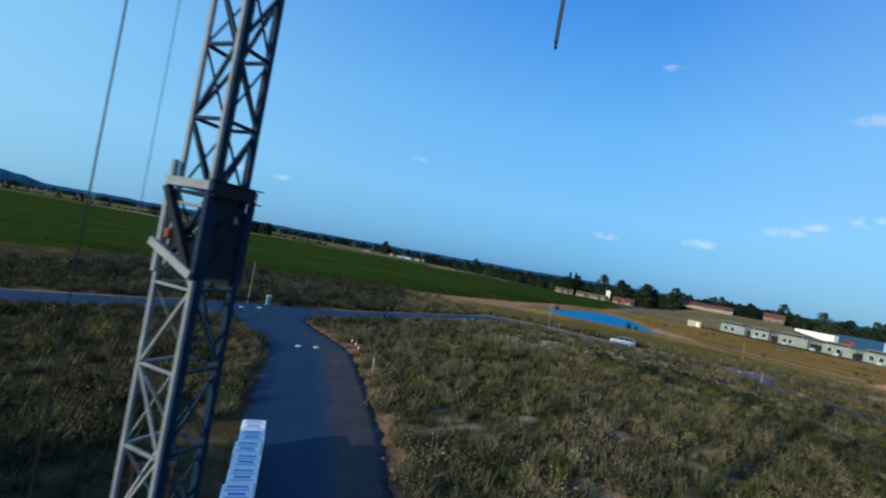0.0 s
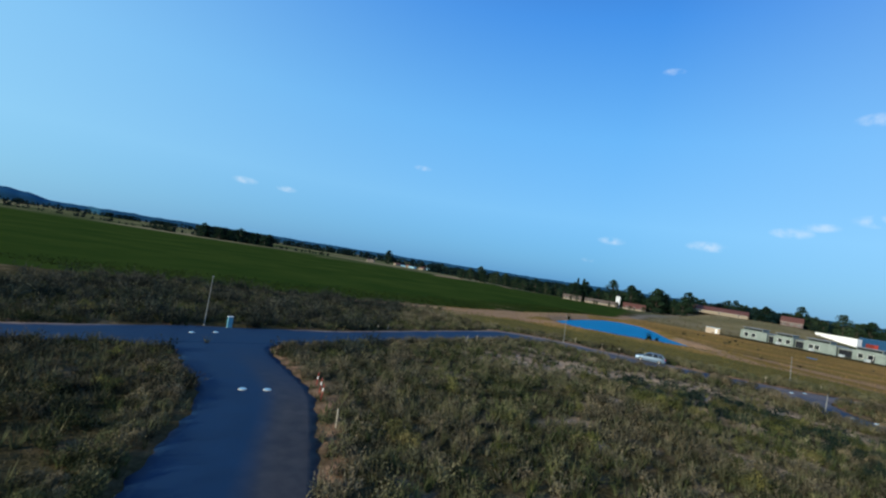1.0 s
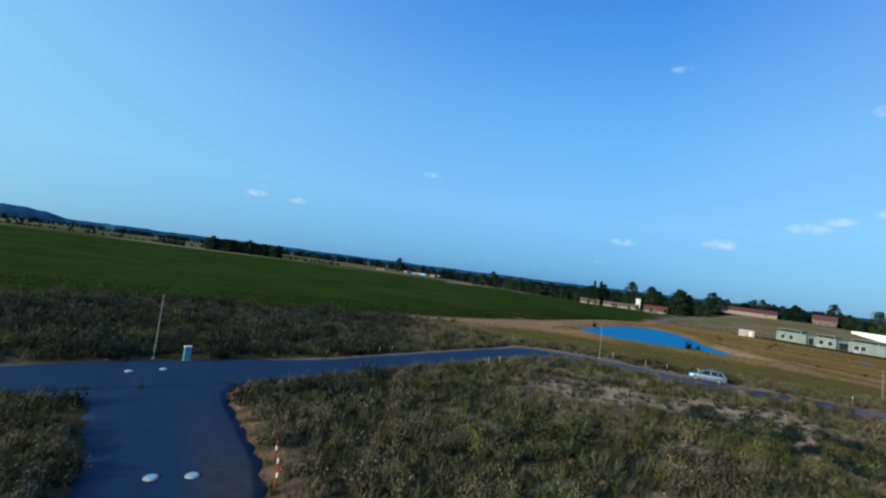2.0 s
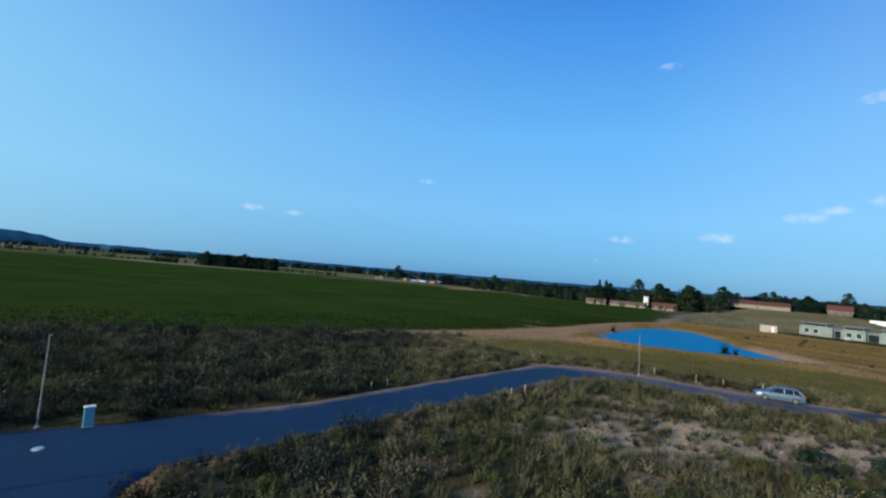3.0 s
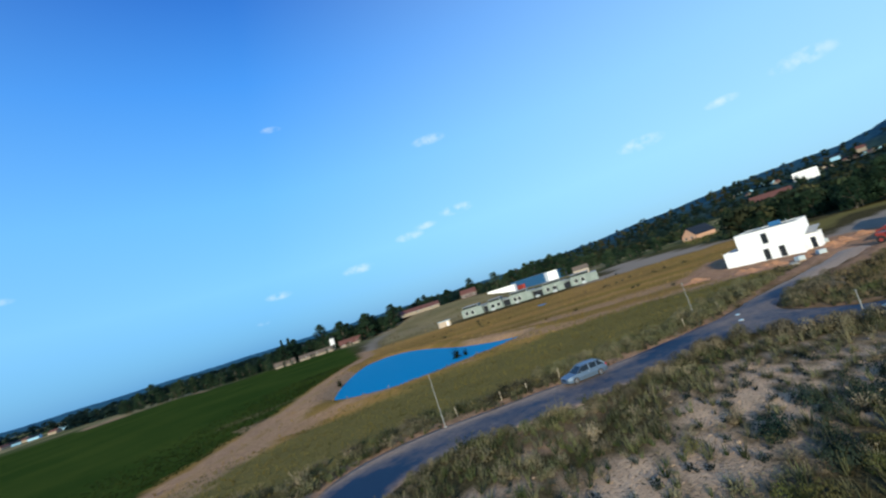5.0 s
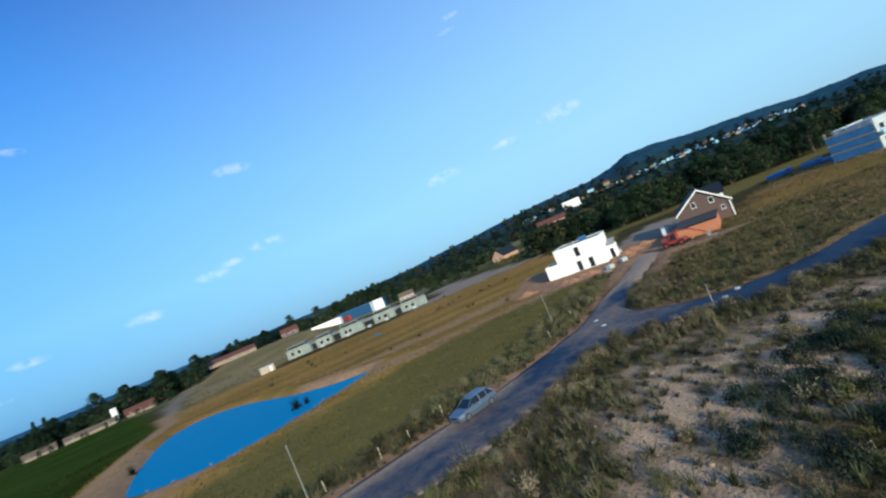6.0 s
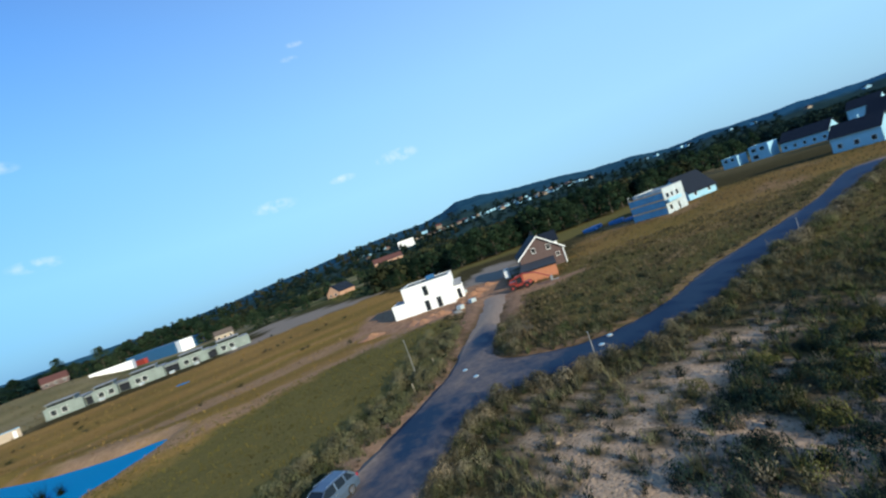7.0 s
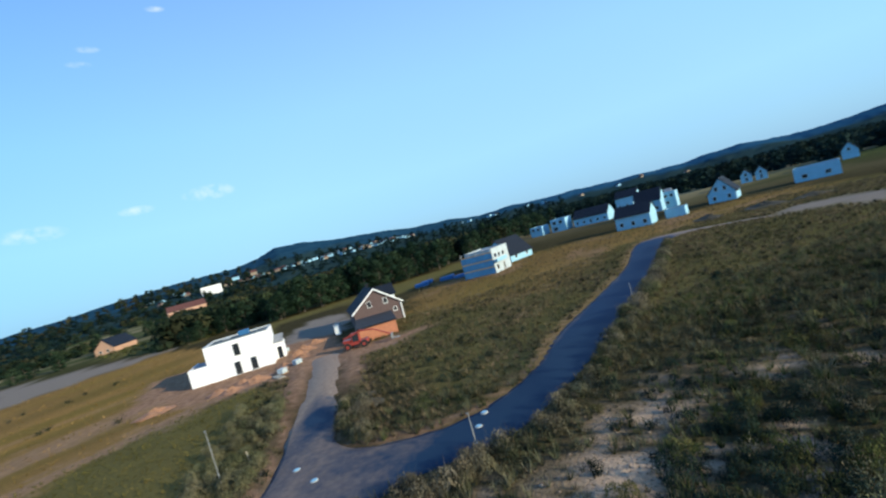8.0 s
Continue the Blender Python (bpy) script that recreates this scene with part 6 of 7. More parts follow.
def heap(name, x, y, r, h, material, label, seed, category):
    """A lumpy mound."""
    g = np.random.default_rng(seed)
    n, m = 9, 18
    v = [(0.0, 0.0, h)]
    for i in range(1, n):
        for k in range(m):
            a = 2 * math.pi * k / m
            q = i / (n - 1)
            rr = r * q * (0.85 + 0.3 * g.random())
            v.append((rr * math.cos(a) * 1.3, rr * math.sin(a), h * (1 - q) ** 1.3 * (0.8 + 0.4 * g.random()) - (0.25 if i == n - 1 else 0)))
    f = [(0, 1 + k, 1 + (k + 1) % m) for k in range(m)]
    bm = bmesh.new()
    vs = [bm.verts.new(p) for p in v]
    for t in f:
        bm.faces.new([vs[i] for i in t])
    for i in range(n - 2):
        for k in range(m):
            p, q = 1 + i * m + k, 1 + i * m + (k + 1) % m
            bm.faces.new((vs[p], vs[p + m], vs[q + m], vs[q]))
    ob = part(name, bm, material, None)
    ob.matrix_world = pose(x, y, float(land(x, y)), 0, 0, 40 * seed)
    return tagged(ob, label, category)


def build_site_clutter():
    soil = plain("orange_subsoil", (0.34, 0.17, 0.09), 0.95, vary=0.35, scale=1.5)
    turf = plain("dark_turf", (0.05, 0.042, 0.025), 0.95, vary=0.4, scale=2)
    for i, (x, y, r, h) in enumerate(((98.5, 80.5, 2.4, 0.9), (96.8, 84.0, 2.0, 0.7), (99.2, 86.2, 1.8, 0.6), (114.0, 73.0, 2.2, 1.0), (118.0, 70.5, 2.0, 0.8), (100.0, 95.0, 2.6, 0.8), (103.5, 76.5, 1.6, 0.7), (106.8, 73.4, 1.3, 0.6), (99.0, 77.6, 1.2, 0.5), (110.5, 74.0, 1.5, 0.9), (102.0, 83.0, 1.3, 0.5))):
        heap("soil_mound", x, y, r, h, soil, "heap of orange-brown building soil", 3 + i, "soil heap")
    for i, (x, y, r, h) in enumerate(((64.5, 69.0, 1.6, 0.8), (67.0, 68.6, 1.3, 0.6), (112.5, -32.0, 4.0, 1.2), (103.0, -40.0, 5.0, 1.4), (95.5, -46.0, 4.0, 1.0))):
        heap("turf_mound", x, y, r, h, turf, "dark heap of turf and dry weeds", 20 + i, "soil heap")
    wc = thing("site_toilet", pose(119.0, 65.6, LOW, 0, 0, 70), "white portable site toilet cabin", "cabin")
    part("body", boxes(((-0.55, -0.55, 0.05), (0.55, 0.55, 2.15)), bevel=0.04), TRIM, wc)
    part("roof", boxes(((-0.6, -0.6, 2.152), (0.6, 0.6, 2.3)), bevel=0.05), LAMPGLASS, wc)
    part("door", boxes(((-0.4, -0.58, 0.12), (0.4, -0.552, 2.0))), BLUEBOX, wc)
    pl = thing("plank_stack", pose(95.2, 77.2, float(land(95.2, 77.2)), 0, 0, 20), "stack of pale planks on bare soil", "planks")
    for k in range(5):
        part("plank", boxes(((-1.5 + 0.05 * k, -0.5 + 0.21 * k, 0.0), (1.5 + 0.04 * k, -0.31 + 0.21 * k, 0.16)), bevel=0.01), POSTWOOD, pl)
    for x, y, s in ((160.0, 34.6, 0.9), (157.0, 27.0, 0.95), (152.5, 24.0, 0.8), (164.5, 31.5, 0.8)):
        tp = thing("covered_stack", pose(x, y, LOW, 0, 0, 50) @ Matrix.Diagonal((s, s, s, 1)), "building material under a blue tarpaulin", "stack", "covered stacks by the scaffold")
        bm = boxes(((-2.4, -1.2, 0.15), (2.4, 1.2, 1.5)), bevel=0.25)
        for v in bm.verts:
            v.co.z += 0.15 * math.sin(v.co.x * 2) if v.co.z > 1 else 0
        part("tarpaulin", bm, BLUETARP, tp)
        part("pallet", boxes(((-2.3, -1.1, 0), (2.3, 1.1, 0.148))), PALLETWOOD, tp)
    for x, y, s in ((59.0, 124.0, 1.1), (60.6, 123.2, 0.7), (47.5, 150.0, 0.9)):
        rd = thing("reed_clump", pose(x, y, -0.6), "clump of dry reeds standing in the pond", "reeds")
        f = np.concatenate([tuft_form(70, 0.8, 2.2, 0.04, int(x * 7)), shrub_form(60, 0.8, 1.2, 0.25, int(y))]) * s
        v = f.reshape(-1, 3)
        new("reed_tuft", raw_mesh("reed_tuft", v, np.arange(len(v)).reshape(-1, 3), SCRUBLEAF)).parent = rd


build_site_clutter()

# ---- the crane ----


def lattice(bm_leg, bm_brace, x0, w, z0, z1, panel, leg, brace):
    """Square lattice: legs at the corners, rails and diagonals on each side."""
    c = [(-w / 2, -w / 2), (w / 2, -w / 2), (w / 2, w / 2), (-w / 2, w / 2)]
    n = max(1, round((z1 - z0) / panel))
    for i, (px, py) in enumerate(c):
        bm_leg.append(beam(bmesh.new(), (px, py, z0), (px, py, z1), leg))
    for i in range(n):
        a, b = z0 + (z1 - z0) * i / n, z0 + (z1 - z0) * (i + 1) / n
        for k in range(4):
            p, q = c[k], c[(k + 1) % 4]
            bm = bmesh.new()
            beam(bm, (*p, b), (*q, b), brace)
            if (i + k) % 2:
                p, q = q, p
            beam(bm, (*p, a), (*q, b), brace)
            if k % 2:
                beam(bm, (*q, a), (*p, b), brace * 0.55)
            bm_brace.append(bm)


def build_crane():
    ob = thing("tower_crane", pose(-1.78, 11.40, 0, 0, 0, -17), "grey self-erecting tower crane with lattice mast", "crane")
    turned = pose(0.14, -0.083, 0, 0, 0, -8)

    def mast_part(name, bm, material, parent, label=""):
        bm.transform(turned)
        return part(name, bm, material, parent, label)

    legs, braces = [], []
    lattice(legs, braces, 0, 0.64, 1.3, 9.5, 1.08, 0.05, 0.03)
    lattice(legs, braces, 0, 0.54, 8.7, 21.0, 0.98, 0.05, 0.042)
    # added dark bars that stand in for the legs' shaded right faces
    for hw, lo, hi, wd in ((0.32, 1.3, 9.5, 0.085), (0.27, 8.7, 21.0, 0.08)):
        for cx, cy in ((hw, -hw + 0.075), (hw, hw - 0.02)):
            mast_part("guide_rail", beam(bmesh.new(), (cx, cy, lo), (cx, cy, hi), wd), CRANESHADE, ob, "dark bar for the leg's shaded face")
    # members on the shaded side take the dark copy of the paint
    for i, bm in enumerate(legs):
        mast_part("mast_leg", bm, CRANE if i % 4 < 2 else CRANESHADE, ob)
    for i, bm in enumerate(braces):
        mast_part("brace", bm, CRANE if i < 32 and i % 4 in (0, 3) else CRANESHADE, ob)
    # the collar where the inner mast slides in the outer one
    w = 0.37
    mast_part("collar_beam", boxes(((-w, -w - 0.02, 9.70), (w, -w + 0.05, 9.81))), CRANE, ob)
    mast_part("collar_beam", boxes(((-w, w - 0.05, 9.70), (w, w + 0.02, 9.81))), CRANE, ob)
    mast_part("collar_beam", boxes(((-w - 0.02, -w + 0.051, 9.70), (-w + 0.04, w - 0.051, 9.81))), CRANE, ob)
    # right collar beam in dark steel, standing in for its shaded face
    mast_part("collar_beam", boxes(((w - 0.04, -w + 0.051, 9.66), (w + 0.03, w - 0.051, 9.82))), DARKSTEEL, ob)
    mast_part("collar_flange", boxes(((w - 0.02, -w - 0.04, 9.822), (w + 0.06, w + 0.06, 9.835)), ((w - 0.02, -w + 0.02, 9.64), (w + 0.06, w + 0.06, 9.655))), DARKSTEEL, ob)
    mast_part("winch_plate", boxes(((w - 0.10, -w + 0.06, 8.62), (w - 0.05, w - 0.06, 9.32)), ((w - 0.10, -w + 0.12, 9.32), (w - 0.05, 0.12, 9.62))), DARKSTEEL, ob, "dark steel plate of the climbing gear")
    mast_part("gear_cross", beam(beam(bmesh.new(), (w - 0.08, -w + 0.06, 9.1), (w - 0.08, w - 0.1, 9.66), 0.06), (w - 0.08, w - 0.06, 9.1), (w - 0.08, -w + 0.1, 9.66), 0.06), DARKSTEEL, ob)
    for y in (-w + 0.03, w - 0.03):
        mast_part("guide_post", beam(bmesh.new(), (w - 0.03, y, 8.6), (w - 0.03, y, 9.69), 0.07), CRANESHADE, ob)
    mast_part("guide_post", beam(bmesh.new(), (-w + 0.03, -w + 0.03, 8.6), (-w + 0.03, -w + 0.03, 9.69), 0.06), CRANE, ob)
    mast_part("climbing_arm", beam(bmesh.new(), (-w + 0.04, -w, 9.68), (w - 0.12, -w + 0.02, 8.72), 0.10, 0.08), DARKSTEEL, ob)
    mast_part("lower_collar", beam(bmesh.new(), (-w - 0.06, -w - 0.02, 8.98), (w - 0.02, -w - 0.02, 8.66), 0.06, 0.1), CRANE, ob)
    mast_part("winch_drum", tube(bmesh.new(), (0.06, -0.2, 8.95), (0.06, 0.2, 8.95), 0.17, sides=16), DARKSTEEL, ob)
    for k, z in enumerate((8.8, 9.0, 9.25, 9.45)):
        mast_part("bolt", tube(bmesh.new(), (w - 0.049, -0.2 + 0.12 * k, z), (w - 0.03, -0.2 + 0.12 * k, z), 0.022, sides=8), DARKSTEEL, ob)
    mast_part("motor", boxes(((-0.25, -w - 0.01, 9.03), (-0.19, -w + 0.08, 9.16)), bevel=0.02), RUST, ob)
    mast_part("limit_switch", boxes(((-w + 0.02, -w - 0.01, 9.815), (-w + 0.09, -w + 0.06, 10.02)), bevel=0.012), CRANE, ob)
    # slewing base, ballast and tie ropes
    part("base_frame", boxes(((-3.2, -0.8, 0.75), (1.0, 0.8, 1.3)), ((-0.7, -0.7, 0.35), (0.7, 0.7, 0.74)), ((-1.9, -0.12, 0.08), (1.9, 0.12, 0.34)), ((-0.12, -1.9, 0.08), (0.12, -0.13, 0.34)), ((-0.12, 0.13, 0.08), (0.12, 1.9, 0.34))), CRANE, ob)
    for i in range(4):
        part("ballast_block", boxes(((-3.2 + 0.42 * i, -0.9, 1.31), (-2.8 + 0.42 * i, 0.9, 2.9)), bevel=0.03), CONCRETE, ob)
    for p in ((-1.8, 0), (1.8, 0), (0, -1.8), (0, 1.8)):
        part("foot_pad", boxes(((p[0] - 0.3, p[1] - 0.3, -0.12), (p[0] + 0.3, p[1] + 0.3, 0.078))), PALLETWOOD, ob)
    part("tie_rope", tube(bmesh.new(), (-2.66, 0.52, 2.9), (-2.66, 0.52, 21.2), 0.014), DARKSTEEL, ob)
    part("tie_rope", tube(bmesh.new(), (-1.2, 0.13, 1.3), (-1.2, 0.13, 21.2), 0.005), DARKSTEEL, ob)
    # jib above, out over the lane
    bm = bmesh.new()
    n, L = 20, 22.0
    for i in range(n):
        a, b = L * i / n, L * (i + 1) / n
        for y in (-0.35, 0.35):
            beam(bm, (a, y, 21.0), (b, y, 21.0), 0.06)
            beam(bm, (a, y, 21.0), ((a + b) / 2, 0, 21.7), 0.03)
            beam(bm, ((a + b) / 2, 0, 21.7), (b, y, 21.0), 0.03)
        beam(bm, (a, -0.35, 21.0), (a, 0.35, 21.0), 0.03)
        if i:
            beam(bm, (a - L / n / 2, 0, 21.7), (a + L / n / 2, 0, 21.7), 0.05)
    part("jib", bm, CRANE, ob)
    bm = bmesh.new()
    beam(bm, (0, -0.5, 21.2), (-2.8, -0.5, 21.2), 0.12)
    beam(bm, (0, 0.5, 21.2), (-2.8, 0.5, 21.2), 0.12)
    beam(bm, (-2.7, -0.5, 21.2), (-2.7, 0.6, 21.2), 0.12)
    part("counter_stay", bm, CRANE, ob)
    part("trolley", boxes(((3.85, -0.4, 20.7), (4.45, 0.4, 20.95))), DARKSTEEL, ob)
    for y in (-0.05, 0.05):
        part("hoist_rope", tube(bmesh.new(), (4.14, y, 14.8), (4.14, y, 20.7), 0.008), DARKSTEEL, ob)
    hook = part("hook_block", boxes(((4.04, -0.12, 14.4), (4.24, 0.12, 14.8)), bevel=0.03), RED, ob, "red hook block")
    for y, ww in ((-0.062, 0.045), (0.062, 0.08)):
        part("strap", boxes(((4.12, y - ww / 2, 11.93), (4.15, y + ww / 2, 14.4))), STRAP, hook, "dark flat lifting strap")


build_crane()


def build_pallet_row():
    """A row of film-wrapped block pallets along the lane's edge."""
    ax, ay = 0.256, -0.967
    first = None
    for i in range(8):
        d = 1.02 * i
        x, y = -4.32 + ax * d + 0.04 * math.sin(i * 2.3), 24.35 + ay * d
        m = pose(x, y, 0.08, 0, 0, math.degrees(math.atan2(ay, ax)) + 2 * math.sin(i * 1.7))
        if first is None:
            ob = first = thing("block_pallet", m, "white film-wrapped pallet of building blocks", "pallet", "pallets beside the lane")
            part("pallet", boxes(*[((-0.5, -0.46 + 0.23 * k, 0.09), (0.5, -0.36 + 0.23 * k, 0.12)) for k in range(4)], *[((-0.5, -0.46 + 0.4 * k, 0.0), (0.5, -0.34 + 0.4 * k, 0.089)) for k in range(3)]), PALLETWOOD, ob)
            pk = part("package", boxes(((-0.48, -0.46, 0.122), (0.48, 0.46, 1.28)), bevel=0.03), FILM, ob, "white packing film")
            for k, (lo, hi, wd) in enumerate(((-0.34, -0.22, 0.6), (-0.12, -0.06, 0.72), (0.06, 0.2, 0.5), (0.3, 0.36, 0.66))):
                part("print_bar", boxes(((lo, -wd / 2, 1.281), (hi, wd / 2, 1.285))), PRINT, pk)
                part("print_bar", boxes(((0.481, -wd / 2, 0.3 + 0.22 * k), (0.485, wd / 2, 0.38 + 0.22 * k))), PRINT, pk)
                part("print_bar", boxes(((-0.3, 0.461, 0.3 + 0.22 * k), (0.3, 0.465, 0.38 + 0.22 * k))), PRINT, pk)
        else:
            copy_thing(first, m)
    tr = thing("trestle", pose(-6.7, 20.4, 0.0, 0, 0, 25), "rusty red steel trestle by the crane", "trestle")
    for x in (0, 1.1):
        part("leg", tube(bmesh.new(), (x, -0.35, 0), (x, 0, 1.1), 0.04), RUST, tr)
        part("leg", tube(bmesh.new(), (x, 0.35, 0), (x, 0, 1.1), 0.04), RUST, tr)
    part("bar", boxes(((-0.1, -0.05, 1.08), (1.2, 0.05, 1.2))), RUST, tr)


build_pallet_row()

# ---- street furniture ----


def build_street():
    for x, y, h, lean in ((-18.3, 61.6, 5.0, 1.0), (27.7, 91.4, 4.8, -1.0), (58.0, 80.1, 4.3, -1.5), (49.0, 64.3, 2.0, 1.5), (66.8, 35.4, 1.7, 0.5)):
        ob = thing("lamp_post", pose(x, y, float(land(x, y)), lean, lean * 0.6, 40), "slim pale street lamp post without head", "lamp post", "lamp posts along the roads")
        bm = bmesh.new()
        tube(bm, (0, 0, -0.3), (0, 0, 1.2), 0.05, 0.045, 10)
        tube(bm, (0, 0, 1.2), (0, 0, h), 0.036, 0.026, 10)
        part("pole", bm, POLEPAINT, ob)
        part("cap", boxes(((-0.05, -0.05, h), (0.12, 0.05, h + 0.05))), POLEPAINT, ob)
        part("collar", tube(bmesh.new(), (0, 0, 0), (0, 0, 0.12), 0.13, sides=10), CONCRETE, ob)
    first = None
    for x, y in ((-7.45, 43.9), (-6.1, 44.45), (56.0, 75.1), (53.25, 74.05), (52.7, 62.0), (51.0, 63.2), (-15.9, 58.9), (-17.4, 57.4)):
        z = float(land(x, y)) + 0.08
        if first is None:
            first = thing("manhole", pose(x, y, z), "raised pale concrete manhole ring with lid", "manhole", "manholes in the roads")
            part("ring", tube(bmesh.new(), (0, 0, -0.1), (0, 0, 0.06), 0.31, 0.27, 16), CONCRETE, first)
            part("lid", tube(bmesh.new(), (0, 0, 0.061), (0, 0, 0.09), 0.2, sides=16), SHADEDWHITE, first)
        else:
            copy_thing(first, pose(x, y, z))
    ob = thing("cable_cabinet", pose(-16.1, 62.3, 0, 0, 0, 40) @ Matrix.Diagonal((0.75, 0.75, 0.9, 1)), "pale blue cable distribution cabinet on verge", "cabinet")
    part("body", boxes(((-0.32, -0.18, 0), (0.32, 0.18, 1.25)), bevel=0.02), BLUEBOX, ob)
    part("cover", boxes(((-0.36, -0.22, 1.252), (0.36, 0.22, 1.33)), bevel=0.02), TRIM, ob)
    part("door", boxes(((-0.28, -0.2, 0.3), (0.28, -0.182, 1.2))), BLUEBOX, ob)
    part("plinth", boxes(((-0.35, -0.21, -0.1), (0.35, 0.21, 0.08))), CONCRETE, ob)
    first = None
    for x, y, h in ((9.7, 76.0, 0.9), (11.2, 77.4, 0.95), (-2.2, 75.0, 0.7), (-1.0, 76.5, 0.7), (33.6, 89.6, 1.0), (35.9, 88.2, 0.9), (39.4, 86.8, 1.0), (30.0, 92.2, 1.0), (61.5, 78.6, 0.9), (54.2, 79.9, 1.0)):
        m = pose(x, y, float(land(x, y)), 3 * math.sin(x), 3 * math.cos(y), 0) @ Matrix.Diagonal((1, 1, h, 1))
        if first is None:
            first = tagged(part("stake", boxes(((-0.035, -0.035, -0.2), (0.035, 0.035, 1.0)), bevel=0.01), POSTWOOD, None), "pale wooden survey stake", "stake", "survey stakes along the roads")
            first.matrix_world = m
        else:
            c = copy_thing(first, m)
            c.matrix_basis = m


def build_lane_stakes():
    """Marking stakes on the lane's sandy edge."""
    first = None
    for x, y in ((-3.5, 46.6), (-3.0, 45.3), (-2.6, 44.0)):
        m = pose(x, y, float(land(x, y)) + 0.1, 4 * math.sin(x * 3), 3, 0)
        if first is None:
            first = thing("marker_stake", m, "red and white marking stake beside the lane", "stake", "marking stakes beside the lane")
            part("post", tube(bmesh.new(), (0, 0, -0.3), (0, 0, 1.0), 0.035, sides=8), RED, first)
            part("band", tube(bmesh.new(), (0, 0, 0.55), (0, 0, 0.75), 0.041, sides=8), TRIM, first, "white reflective band")
        else:
            copy_thing(first, m)
    ob = part("stake", boxes(((-0.035, -0.035, -0.25), (0.035, 0.035, 1.2)), bevel=0.01), POSTWOOD, None)
    ob.matrix_world = pose(-0.83, 39.7, float(land(-0.83, 39.7)), 3, -2, 20)
    tagged(ob, "pale wooden stake in the scrub beside the lane", "stake")


build_street()
build_lane_stakes()


def loft(bm, sections):
    """Joins rings of equal length into a closed hull."""
    rings = [[bm.verts.new(p) for p in s] for s in sections]
    n = len(rings[0])
    for a, b in zip(rings, rings[1:]):
        for i in range(n):
            j = (i + 1) % n
            bm.faces.new((a[i], a[j], b[j], b[i]))
    bm.faces.new(rings[0][::-1])
    bm.faces.new(rings[-1])
    bmesh.ops.recalc_face_normals(bm, faces=bm.faces)
    return bm


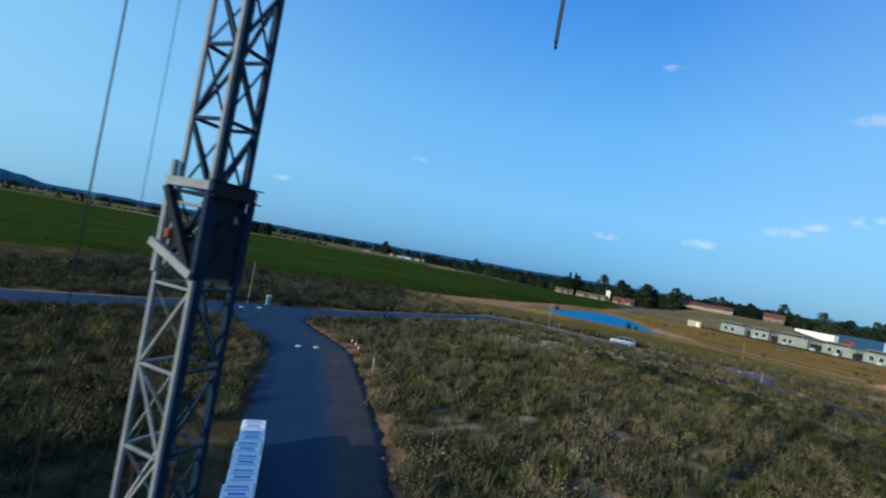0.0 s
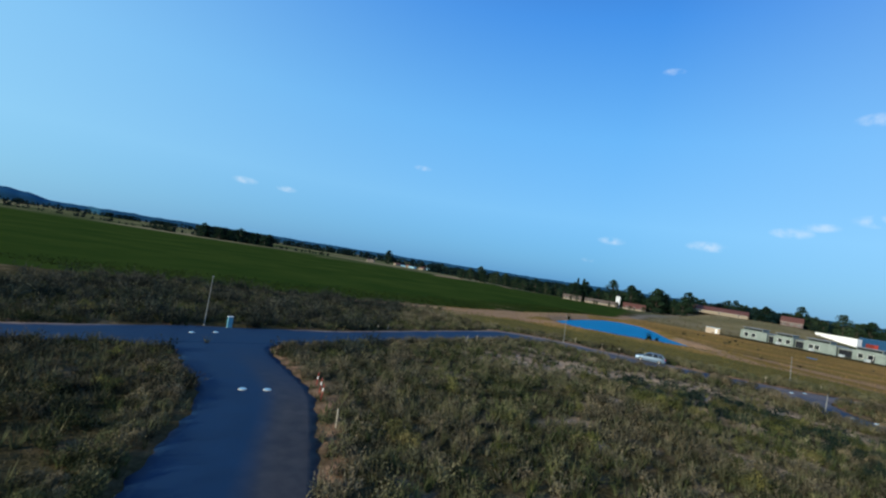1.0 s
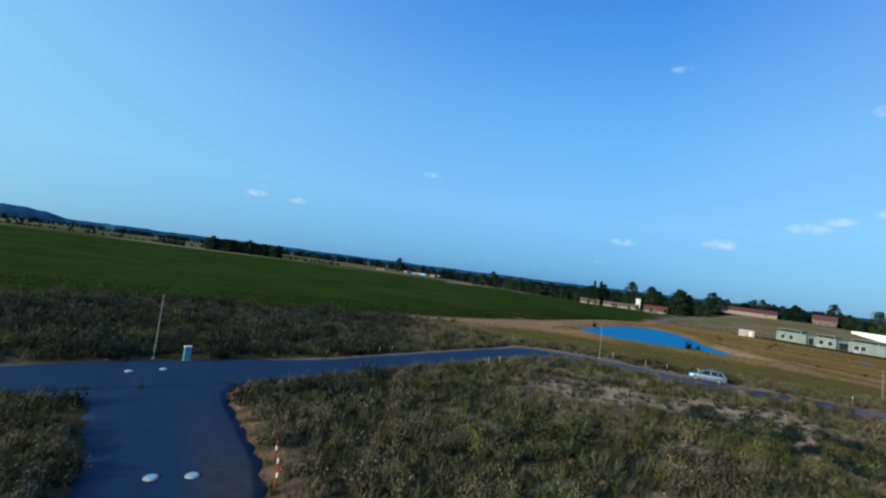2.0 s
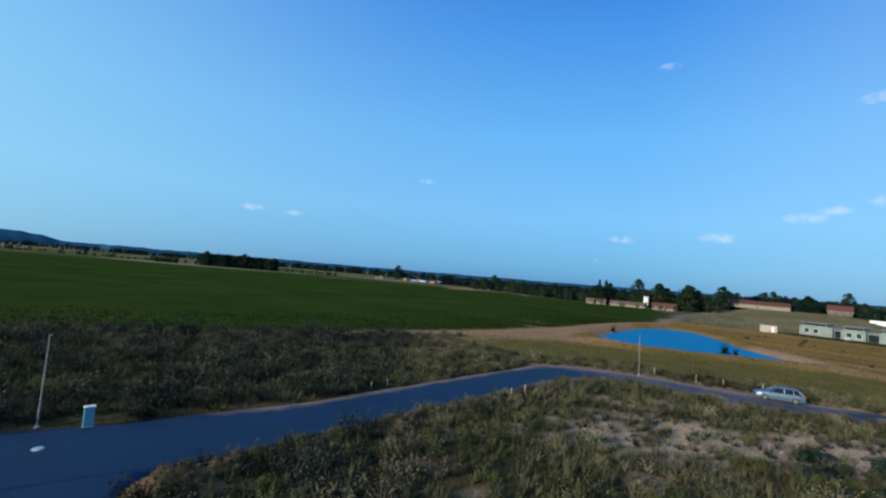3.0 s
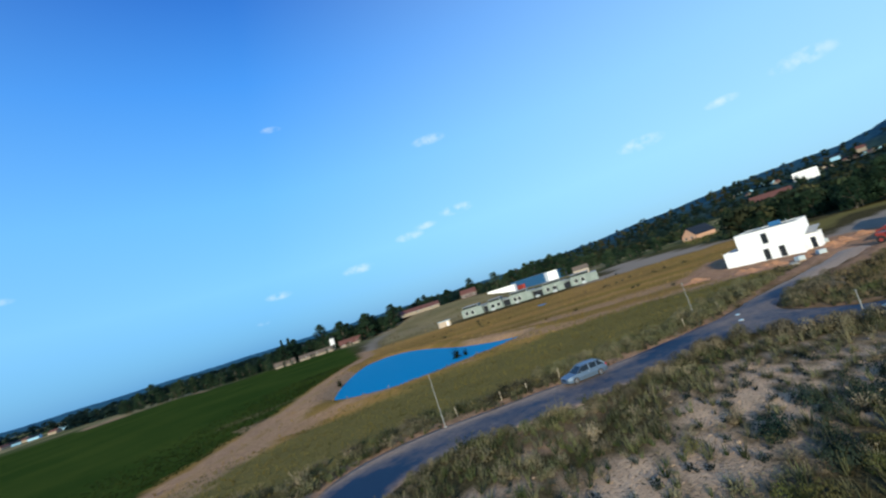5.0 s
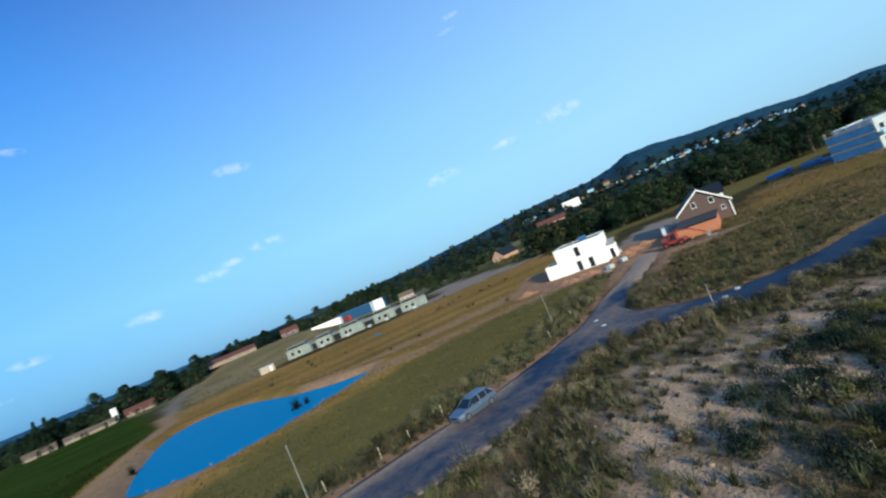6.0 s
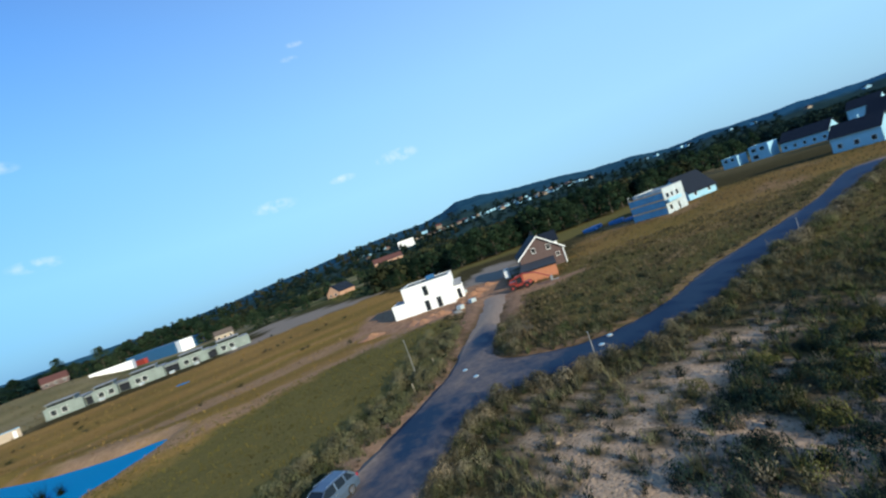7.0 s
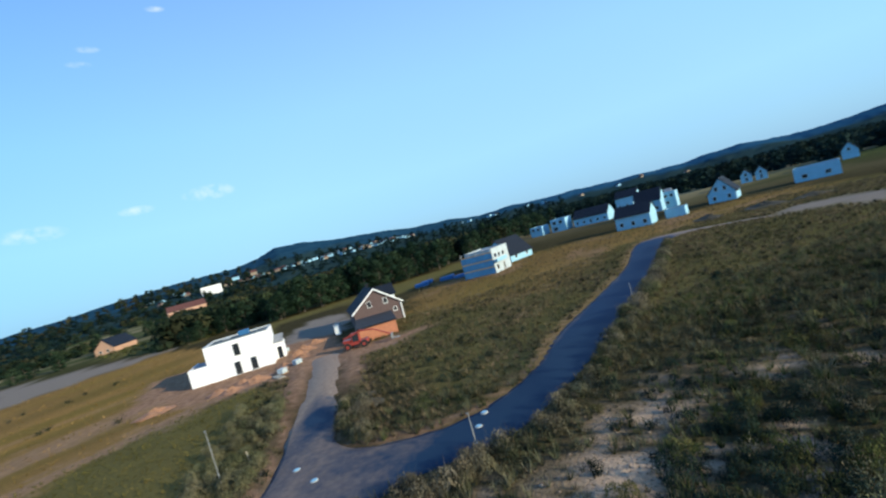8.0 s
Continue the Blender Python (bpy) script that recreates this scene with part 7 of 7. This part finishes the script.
def build_car():
    ang = math.degrees(math.atan2(83.05 - 85.2, 40.9 - 36.9))
    ob = thing("estate_car", pose(38.55, 83.25, 0.10, 0, 0, ang) @ Matrix.Diagonal((0.91, 0.91, 0.91, 1)), "silver-blue estate car parked at the roadside", "car")
    # lower body along x, nose at -x
    def ring(x, w, lo, hi, sh):
        return [(x, -w, lo), (x, w, lo), (x, w * 1.02, (lo + hi) / 2), (x, w * sh, hi), (x, -w * sh, hi), (x, -w * 1.02, (lo + hi) / 2)]
    body = loft(bmesh.new(), [ring(-2.32, 0.66, 0.36, 0.60, 0.95), ring(-2.22, 0.80, 0.24, 0.70, 0.94), ring(-1.75, 0.88, 0.20, 0.80, 0.93), ring(-1.1, 0.89, 0.18, 0.90, 0.93), ring(0.3, 0.9, 0.18, 0.93, 0.94), ring(1.6, 0.9, 0.2, 0.97, 0.93), ring(2.15, 0.86, 0.26, 0.98, 0.9), ring(2.3, 0.78, 0.36, 0.86, 0.9)])
    b = part("body", body, SILVER, ob)
    def cab(x, w, lo, hi):
        return [(x, -0.83, lo), (x, 0.83, lo), (x, w, hi), (x, -w, hi)]
    part("glasshouse", loft(bmesh.new(), [cab(-1.15, 0.78, 0.88, 0.93), cab(-0.42, 0.64, 0.9, 1.38), cab(0.4, 0.64, 0.9, 1.44), cab(1.5, 0.62, 0.94, 1.40), cab(2.1, 0.68, 0.95, 1.05)]), CARGLASS, ob, "tinted side windows")
    part("roof", loft(bmesh.new(), [[(x, -w, z), (x, w, z), (x, w * 0.85, z + 0.05), (x, -w * 0.85, z + 0.05)] for x, w, z in ((-0.48, 0.64, 1.37), (0.4, 0.66, 1.437), (1.5, 0.64, 1.40), (1.72, 0.6, 1.36))]), SILVER, ob)
    for s in (-1, 1):
        for a, b, wd in (((-1.13, 0.80, 0.92), (-0.44, 0.655, 1.38), 0.06), ((0.32, 0.85, 0.92), (0.36, 0.665, 1.43), 0.08), ((1.18, 0.85, 0.94), (1.2, 0.66, 1.42), 0.08), ((2.1, 0.78, 0.96), (1.66, 0.63, 1.38), 0.14)):
            part("pillar", beam(bmesh.new(), (a[0], s * a[1], a[2]), (b[0], s * b[1], b[2]), wd), SILVER, ob)
        part("roof_rail", tube(bmesh.new(), (-0.2, s * 0.6, 1.5), (1.5, s * 0.58, 1.48), 0.02), CHROME, ob)
        part("mirror", boxes(((-0.75, s * 0.9 - 0.09, 0.95), (-0.62, s * 0.9 + 0.09, 1.08)), bevel=0.03), SILVER, ob)
        part("headlight", boxes(((-2.26, s * 0.62 - 0.16, 0.56), (-1.98, s * 0.62 + 0.17, 0.70)), bevel=0.03), LAMPGLASS, ob)
        part("tail_light", boxes(((2.12, s * 0.72 - 0.1, 0.72), (2.29, s * 0.72 + 0.1, 0.95)), bevel=0.02), TAILRED, ob)
        for x in (-1.42, 1.36):
            w = part("wheel", tube(bmesh.new(), (x, s * 0.72, 0.32), (x, s * 0.93, 0.32), 0.32, sides=20), RUBBER, ob)
            part("rim", tube(bmesh.new(), (x, s * 0.9, 0.32), (x, s * 0.942, 0.32), 0.215, sides=14), CHROME, w)
        for x in (-0.35, 0.6):
            part("door_handle", boxes(((x + 0.4, s * 0.905 - 0.02, 0.78), (x + 0.58, s * 0.905 + 0.02, 0.81))), CHROME, ob)
    part("bumper", boxes(((-2.36, -0.7, 0.26), (-2.2, 0.7, 0.42)), ((2.2, -0.75, 0.3), (2.36, 0.75, 0.5)), bevel=0.04), SILVER, ob)
    part("grille", boxes(((-2.345, -0.36, 0.46), (-2.28, 0.36, 0.6))), DARKSTEEL, ob)


build_car()
